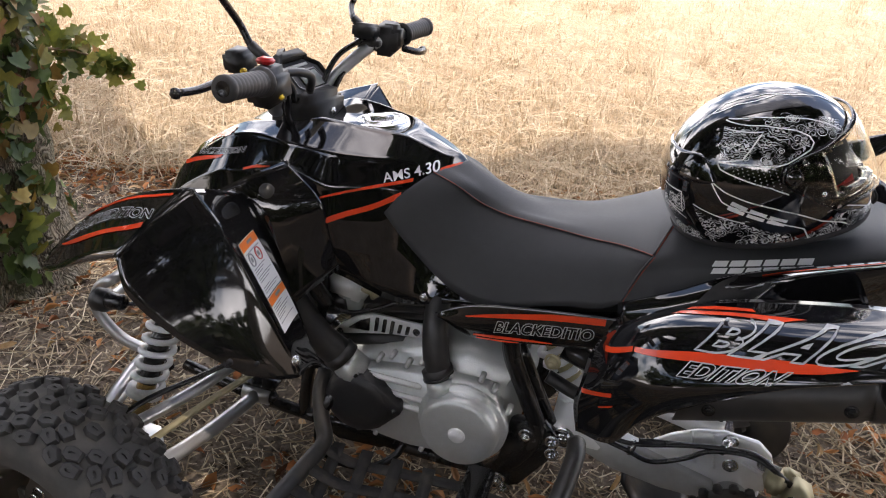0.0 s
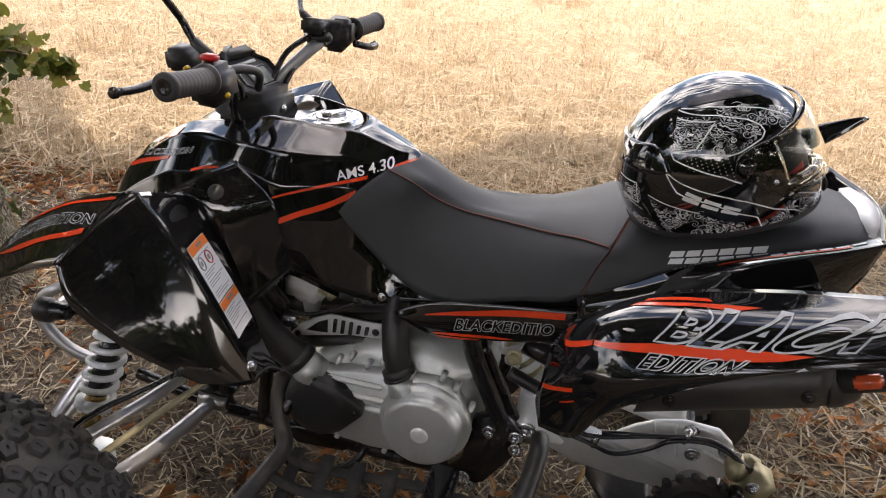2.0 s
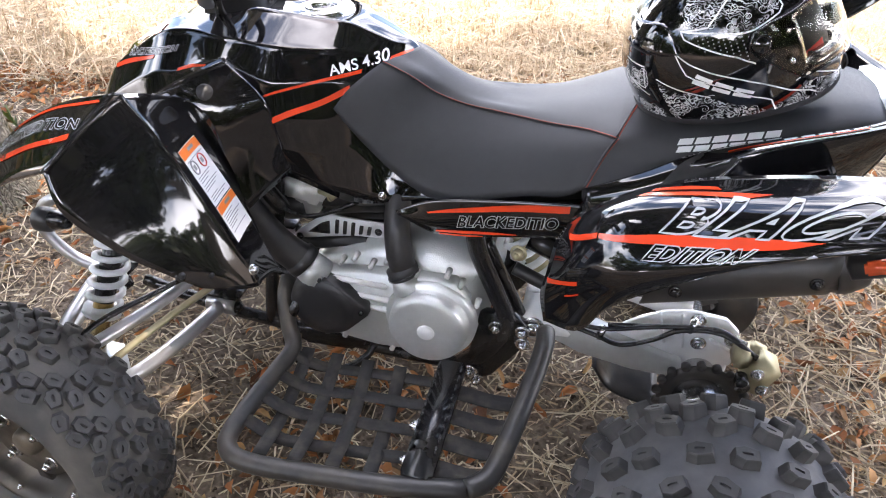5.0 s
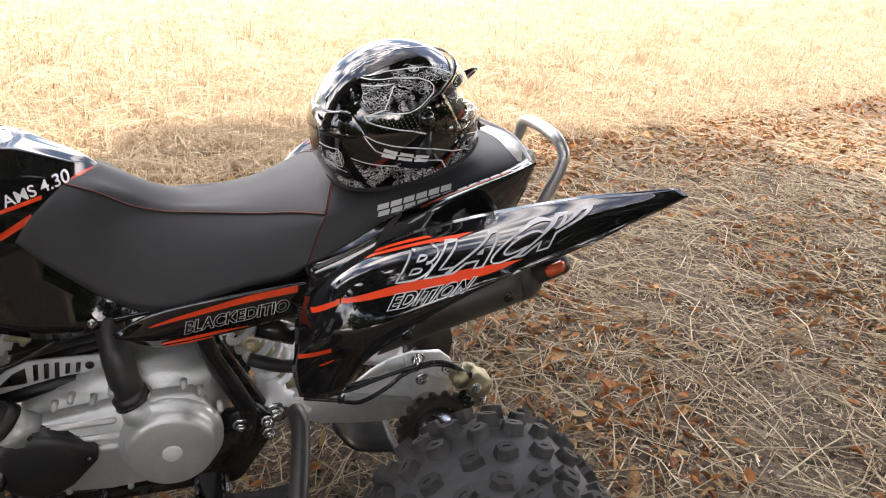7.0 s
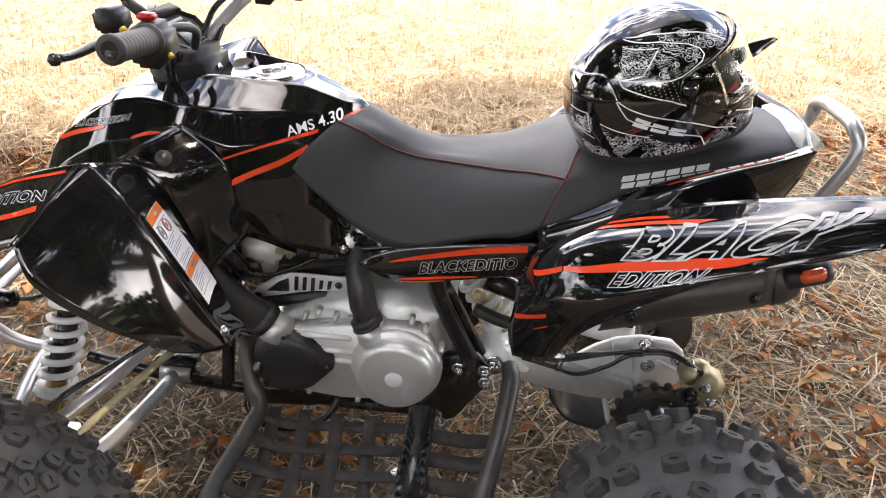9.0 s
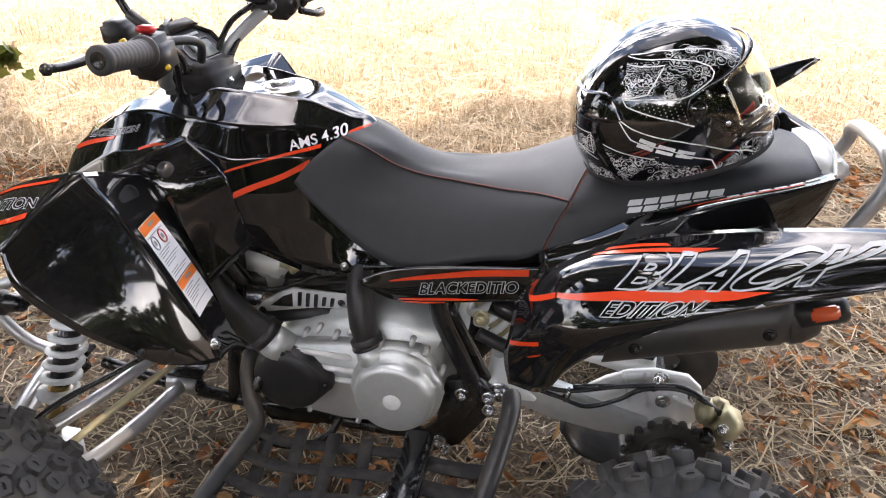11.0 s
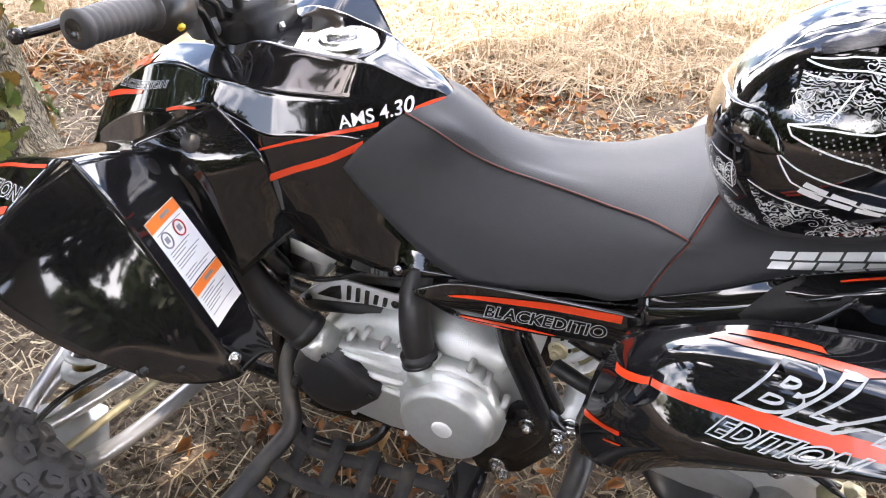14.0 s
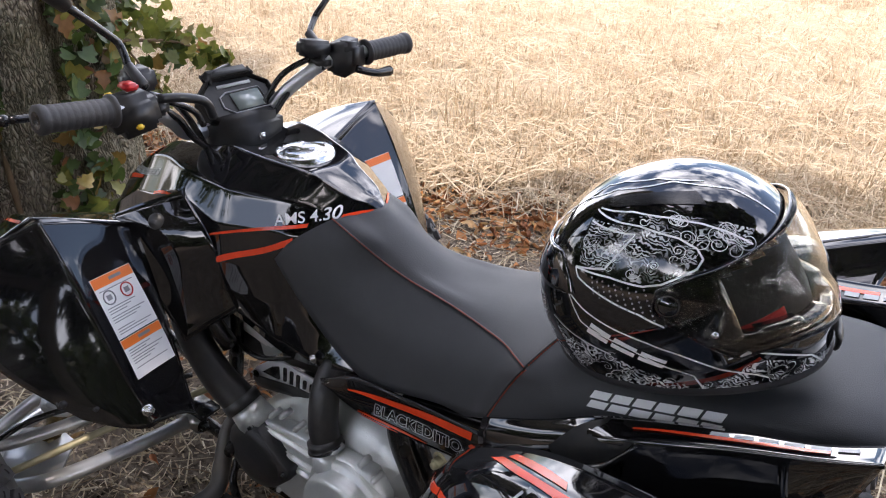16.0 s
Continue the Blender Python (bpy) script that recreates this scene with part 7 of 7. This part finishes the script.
put("mud_skid", sheet(patch(V3([[(0.15, -0.08, 0.17), (0.20, -0.08, 0.11), (0.30, -0.08, 0.085)], [(0.15, 0.08, 0.17), (0.20, 0.08, 0.11), (0.30, 0.08, 0.085)]]), 4, 6), 0.006)[0], M_MATTE, quad, "black plastic skid guard")
rt, rl = Vector((-0.055, -0.035, 0.47)), Vector((0.075, -0.035, 0.27))
rd = (rl - rt).normalized()
ru = rd.cross(Vector((0, 1, 0))).normalized()
rv = rd.cross(ru)
rsh = put("rear_damper", tube([rt, rl], 0.020, 18, 1), M_BRASS, quad, "rear damper with zinc body")
put("spring", tube([rt + rd * (0.035 + 0.165 * i / 84) + (ru * math.cos(2 * math.pi * 6 * i / 84) + rv * math.sin(2 * math.pi * 6 * i / 84)) * 0.036 for i in range(85)], 0.0075, 10, 1), M_SPRING, rsh, "white coil spring")
put("reservoir", tube([(-0.01, -0.10, 0.475), (0.06, -0.11, 0.455)], 0.022, 18, 1), M_FRAME, rsh, "black damper reservoir")
put("link_rod", tube([(-0.03, -0.135, 0.425), (0.03, -0.14, 0.405), (0.075, -0.14, 0.40)], 0.013, 12), M_MATTE, quad)
put("pinch_bolt", nut((-0.025, -0.14, 0.463), (-0.2, -1, 0), 0.011, 0.012), M_BRASS, quad)

# exhaust silencer on the near side under the wing
muff = put("silencer", tube([(0.125, -0.20, 0.490), (0.20, -0.21, 0.525), (0.32, -0.215, 0.563), (0.455, -0.215, 0.603)], [0.034, 0.046, 0.048, 0.048], 28), M_MUFF, quad, "black painted exhaust silencer")
put("end_cap", tube([(0.452, -0.215, 0.602), (0.470, -0.215, 0.608), (0.492, -0.215, 0.615), (0.500, -0.215, 0.618)], [0.051, 0.051, 0.042, 0.026], 28), M_MUFF, muff)
put("outlet", tube([(0.494, -0.215, 0.616), (0.520, -0.215, 0.625)], 0.022, 18, 1), M_FRAME, muff)
put("heat_guard", sheet([[Vector((x, -0.214 - 0.053 * math.cos(radians(t)), 0.524 + (x - 0.20) * 0.310 + 0.053 * math.sin(radians(t)))) for t in range(-55, 66, 12)] for x in np.linspace(0.19, 0.45, 14)], 0.004)[0], M_MUFF, muff)
for x in (0.235, 0.425):
    put("guard_bolt", nut((x, -0.268, 0.520 + (x - 0.20) * 0.310), (0, -1, 0), 0.007, 0.005), M_FRAME, muff)
put("header_pipe", tube([(-0.40, 0.10, 0.45), (-0.30, 0.14, 0.40), (-0.05, 0.14, 0.42), (0.05, -0.02, 0.45), (0.09, -0.14, 0.46), (0.13, -0.20, 0.492)], 0.02, 12), M_MUFF, muff)
put("side_reflector", box(0.034, 0.012, 0.020, pose(0.440, -0.385, 0.707, 0, -22, 0), 0.3), M_REFL, quad, "orange side reflector")
put("lamp_stalk", lathe([(0.0001, 0.030), (0.016, 0.030), (0.019, 0.022), (0.019, -0.03), (0.0001, -0.034)], 18, at_axis((0.450, -0.350, 0.690), (1, 0, 0.35))), M_MATTE, quad)

# tail: rear bracket and grab rail
put("tail_bracket", box(0.05, 0.20, 0.035, pose(0.505, 0, 0.79, 0, -18, 0), 0.25), M_BRIGHT, quad, "silver tail bracket")
put("tail_end", sheet(patch(V3([[(0.481, -0.186, 0.815), (0.520, 0, 0.815), (0.481, 0.186, 0.815)], [(0.473, -0.178, 0.762), (0.515, 0, 0.76), (0.473, 0.178, 0.762)], [(0.460, -0.165, 0.714), (0.49, 0, 0.715), (0.460, 0.165, 0.714)]]), 5, 8), 0.004)[0], M_GLOSS, quad, "glossy black tail end")
rail = bar("grab_rail", [(0.515, -0.105, 0.64), (0.551, -0.108, 0.703), (0.584, -0.106, 0.790), (0.578, -0.088, 0.826), (0.572, -0.05, 0.836), (0.575, 0.03, 0.832), (0.580, 0.085, 0.815), (0.586, 0.106, 0.785), (0.551, 0.108, 0.703), (0.515, 0.105, 0.64)], 0.0125, M_TUBE, "silver tubular grab rail")

# ---- handlebar ----
B = Matrix.Translation((-0.5015, -0.029, 0.949)) @ Matrix.Rotation(radians(-5.6), 4, "Z")


def hb(name, geo, material, parent=None, label=""):
    return put(name, moved(geo, B), material, parent or quad, label)


bars = hb("handlebar", tube([(-0.004, -0.34, 0), (-0.012, -0.26, -0.011), (-0.036, -0.175, -0.036), (-0.074, -0.120, -0.076), (-0.104, -0.080, -0.112), (-0.110, 0, -0.118), (-0.104, 0.080, -0.108), (-0.074, 0.120, -0.062), (-0.032, 0.175, -0.014), (-0.012, 0.24, -0.003), (-0.004, 0.34, 0)], 0.0125, 16), M_TUBE, None, "silver handlebar with black rubber grips")
for s in (-1, 1):
    dz = -0.022 if s < 0 else -0.006
    prof = [(0.010, -0.001), (0.018, -0.001), (0.0205, 0.001), (0.0205, 0.009), (0.0185, 0.011)]
    for i in range(9):
        z = 0.014 + 0.0095 * i
        prof += [(0.0184, z), (0.0189, z + 0.002), (0.0189, z + 0.0065), (0.0184, z + 0.0085)]
    prof += [(0.021, 0.100), (0.024, 0.102), (0.024, 0.106), (0.013, 0.107)]
    gm = at_axis((0, s * 0.352, 0), (-0.07, -s, -0.11 if s < 0 else -0.04))
    g = hb("grip", lathe(prof, 28, gm), M_GRIP, bars, "black ribbed rubber grip")
    hb("grip_end", lathe([(0, 0.0005), (0.004, 0.0005), (0.006, -0.0012), (0.012, -0.0012)], 16, gm), M_FRAME, bars)
    # switch housing, perch and lever
    hb("switch_box", box(0.056, 0.072, 0.060, pose(-0.024, s * 0.212, -0.004 + dz, 10, 0, s * 3), 0.22), M_MATTE, bars, "black switch housing")
    hb("lever_perch", box(0.055, 0.030, 0.026, pose(-0.046, s * 0.165, -0.008 + dz), 0.3), M_MATTE, bars)
    lev = hb("lever", tube([(-0.060, s * 0.165, -0.012 + dz), (-0.074, s * 0.20, -0.016 + dz * 0.6), (-0.080, s * 0.26, -0.022), (-0.078, s * 0.315, -0.022), (-0.072, s * 0.362, -0.016)], [0.010, 0.009, 0.0075, 0.0065, 0.006], 10), M_FRAME, bars, "black control lever")
    hb("lever_ball", lathe([(0.0001, 0.009), (0.006, 0.007), (0.009, 0.0), (0.006, -0.007), (0.0001, -0.009)], 14, Matrix.Translation((-0.071, s * 0.370, -0.015))), M_FRAME, bars)
    # mirror: the bend of its stem and the joint below its head
    mb = Vector((-0.099, -0.187, 0.065)) if s < 0 else Vector((-0.115, 0.226, 0.054))
    mj = Vector((-0.090, -0.252, 0.123)) if s < 0 else Vector((-0.122, 0.295, 0.112))
    st = hb("mirror_stem", tube([(-0.045, s * 0.175, 0.000), (mb.x * 0.5 - 0.026, s * 0.178, 0.020), mb + Vector((0, -s * 0.010, -0.012)), mb + Vector((0, s * 0.008, 0.008)), mj], 0.0062, 12), M_FRAME, bars, "black mirror stem")
    hb("stem_boot", tube([(-0.046, s * 0.175, 0.000), (mb.x * 0.5 - 0.030, s * 0.179, 0.026)], [0.0095, 0.0085], 12, 2), M_MATTE, bars)
    hm = Matrix.Translation(mj + Vector((0.012, s * 0.068, 0.088))) @ Matrix.Rotation(radians(-s * 15), 4, "Z") @ Matrix.Rotation(radians(-20), 4, "Y") @ Matrix.Rotation(radians(s * 45), 4, "X")
    out, rows = [], []
    for k, (d, w) in enumerate(((0.004, 0.80), (0.004, 0.98), (-0.002, 1.0), (-0.016, 0.86), (-0.026, 0.5), (-0.029, 0.02))):
        row = []
        for j in range(32):
            a = 2 * math.pi * j / 32
            y, z = 0.086 * math.cos(a), 0.047 * math.sin(a)
            z *= 1 + 0.22 * math.cos(a) * s
            row.append(hm @ Vector((d, y * w, z * w)))
        rows.append(row)
    head = hb("mirror_head", sheet(rows, 0.002, True)[0], M_MATTE, bars, "black teardrop mirror housing")
    hb("mirror_neck", tube([mj - Vector((0, s * 0.004, 0.004)), mj + Vector((0.006, s * 0.028, 0.036))], [0.011, 0.022], 14, 2), M_MATTE, bars)
    hb("mirror_glass", ([hm @ Vector((0.0045, 0.0735 * math.cos(2 * math.pi * j / 32), 0.0395 * math.sin(2 * math.pi * j / 32) * (1 + 0.22 * math.cos(2 * math.pi * j / 32) * s))) for j in range(32)], [list(range(32))]), M_MIRROR, bars, "mirror glass")
hb("kill_switch", box(0.026, 0.022, 0.010, pose(-0.030, -0.208, 0.012), 0.3), M_RED, bars, "red switch button")
hb("choke_knob", box(0.008, 0.012, 0.008, pose(0.004, -0.216, -0.040), 0.3), M_YEL, bars, "yellow switch button")
hb("park_tab", box(0.008, 0.014, 0.008, pose(-0.060, -0.226, -0.006), 0.3), M_YEL, bars)
hb("reservoir", box(0.045, 0.050, 0.038, pose(-0.132, -0.142, -0.014, 8, 0, 0), 0.2), M_MATTE, bars, "black fluid reservoir")
hb("reservoir", box(0.040, 0.058, 0.030, pose(-0.045, 0.155, 0.010, -8, 0, 0), 0.2), M_MATTE, bars, "black fluid reservoir")
hb("throttle_box", box(0.045, 0.034, 0.050, pose(-0.014, 0.212, -0.004), 0.25), M_MATTE, bars, "black thumb throttle housing")
hb("thumb_lever", tube([(0.02, 0.20, -0.022), (0.035, 0.235, -0.032), (0.030, 0.275, -0.036)], [0.007, 0.007, 0.010], 10), M_FRAME, bars)
for pts in ([(-0.05, -0.17, -0.02), (-0.05, -0.13, -0.035), (-0.06, -0.09, -0.06), (-0.07, -0.07, -0.09)], [(-0.05, -0.17, -0.012), (-0.07, -0.12, -0.04), (-0.09, -0.08, -0.09), (-0.10, -0.05, -0.15)], [(-0.04, -0.18, -0.02), (-0.045, -0.13, -0.058), (-0.07, -0.09, -0.11), (-0.10, -0.03, -0.16)], [(-0.05, 0.16, -0.005), (-0.085, 0.11, -0.04), (-0.10, 0.07, -0.10), (-0.11, 0.03, -0.16)], [(-0.03, 0.19, -0.01), (-0.065, 0.13, -0.05), (-0.08, 0.08, -0.11)]):
    hb("control_cable", tube(pts, 0.0058, 8), M_FRAME, bars, "black control cable")
hb("cable_guide", tube([(-0.030, -0.165, -0.016), (-0.020, -0.125, -0.020), (-0.018, -0.092, -0.034), (-0.034, -0.072, -0.066)], 0.0075, 10), M_MATTE, bars)

# instrument pod: an eight-sided face turned to the rider, with glass, display and brim
def frustum(outline, levels):
    """A closed body through scaled copies of an (x, y) outline at heights z."""
    n = len(outline)
    V = [Vector((x * k, y * k, z)) for z, k in levels for x, y in outline]
    F = [[a * n + j, a * n + (j + 1) % n, a * n + n + (j + 1) % n, a * n + n + j] for a in range(len(levels) - 1) for j in range(n)]
    return V, F + [list(reversed(range(n))), [len(V) - n + j for j in range(n)]]


FACE = [(-0.050, -0.044), (-0.024, -0.076), (0.026, -0.072), (0.048, -0.046), (0.048, 0.046), (0.026, 0.072), (-0.024, 0.076), (-0.050, 0.044)]
PM = B @ Matrix.Translation((-0.112, 0.034, -0.078)) @ Matrix.Rotation(radians(40), 4, "Y")
pod = put("instrument_pod", moved(frustum(FACE, [(-0.075, 0.55), (-0.050, 0.86), (-0.006, 1.03), (0.004, 1.02), (0.008, 0.96), (0.004, 0.92), (-0.002, 0.90)]), PM), M_SATIN, quad, "black instrument pod with grey display", smooth=False)
put("bezel", moved(frustum(FACE, [(-0.004, 0.89), (0.000, 0.89), (0.0015, 0.87)]), PM), M_SATIN, pod, smooth=False)
put("display", moved(box(0.036, 0.060, 0.003, Matrix(), 0.1), PM @ Matrix.Translation((0.004, 0.014, 0.0035))), M_LCD, pod, "grey digital display")
put("display_frame", moved(tube([(-0.018, -0.022, 0), (-0.018, 0.048, 0), (0.026, 0.050, 0), (0.026, -0.024, 0), (0.012, -0.040, 0), (-0.010, -0.038, 0)], 0.0016, 6, 1, closed=True, soft=False), PM @ Matrix.Translation((0, 0, 0.003))), M_PRINT, pod)
put("indicator_row", moved(box(0.006, 0.070, 0.002, Matrix(), 0.1), PM @ Matrix.Translation((-0.032, 0.004, 0.0025))), M_GREYD, pod)
put("brim", moved(slab([(-0.055, -0.006), (-0.057, 0.012), (-0.053, 0.013), (-0.048, -0.004)], -0.050, 0.052), PM), M_SATIN, pod)
put("pod_skirt", moved(box(0.100, 0.135, 0.115), B @ Matrix.Translation((-0.098, 0.022, -0.150))), M_SATIN, pod)
put("pod_screw", moved(nut((0, 0, 0), (1, 0, 0), 0.005, 0.004), B @ Matrix.Translation((-0.046, 0.030, -0.128))), M_STEEL, pod)
put("screen_flap", moved(slab([(-0.045, -0.040), (-0.050, 0.012), (-0.044, 0.014), (-0.030, -0.040)], -0.028, 0.058), B @ Matrix.Translation((-0.120, 0.040, -0.045)) @ Matrix.Rotation(radians(30), 4, "Z")), M_SATIN, pod)
put("steering_column", tube([(-0.60, 0, 0.60), (-0.575, -0.02, 0.84)], 0.022, 14, 1), M_FRAME, quad)
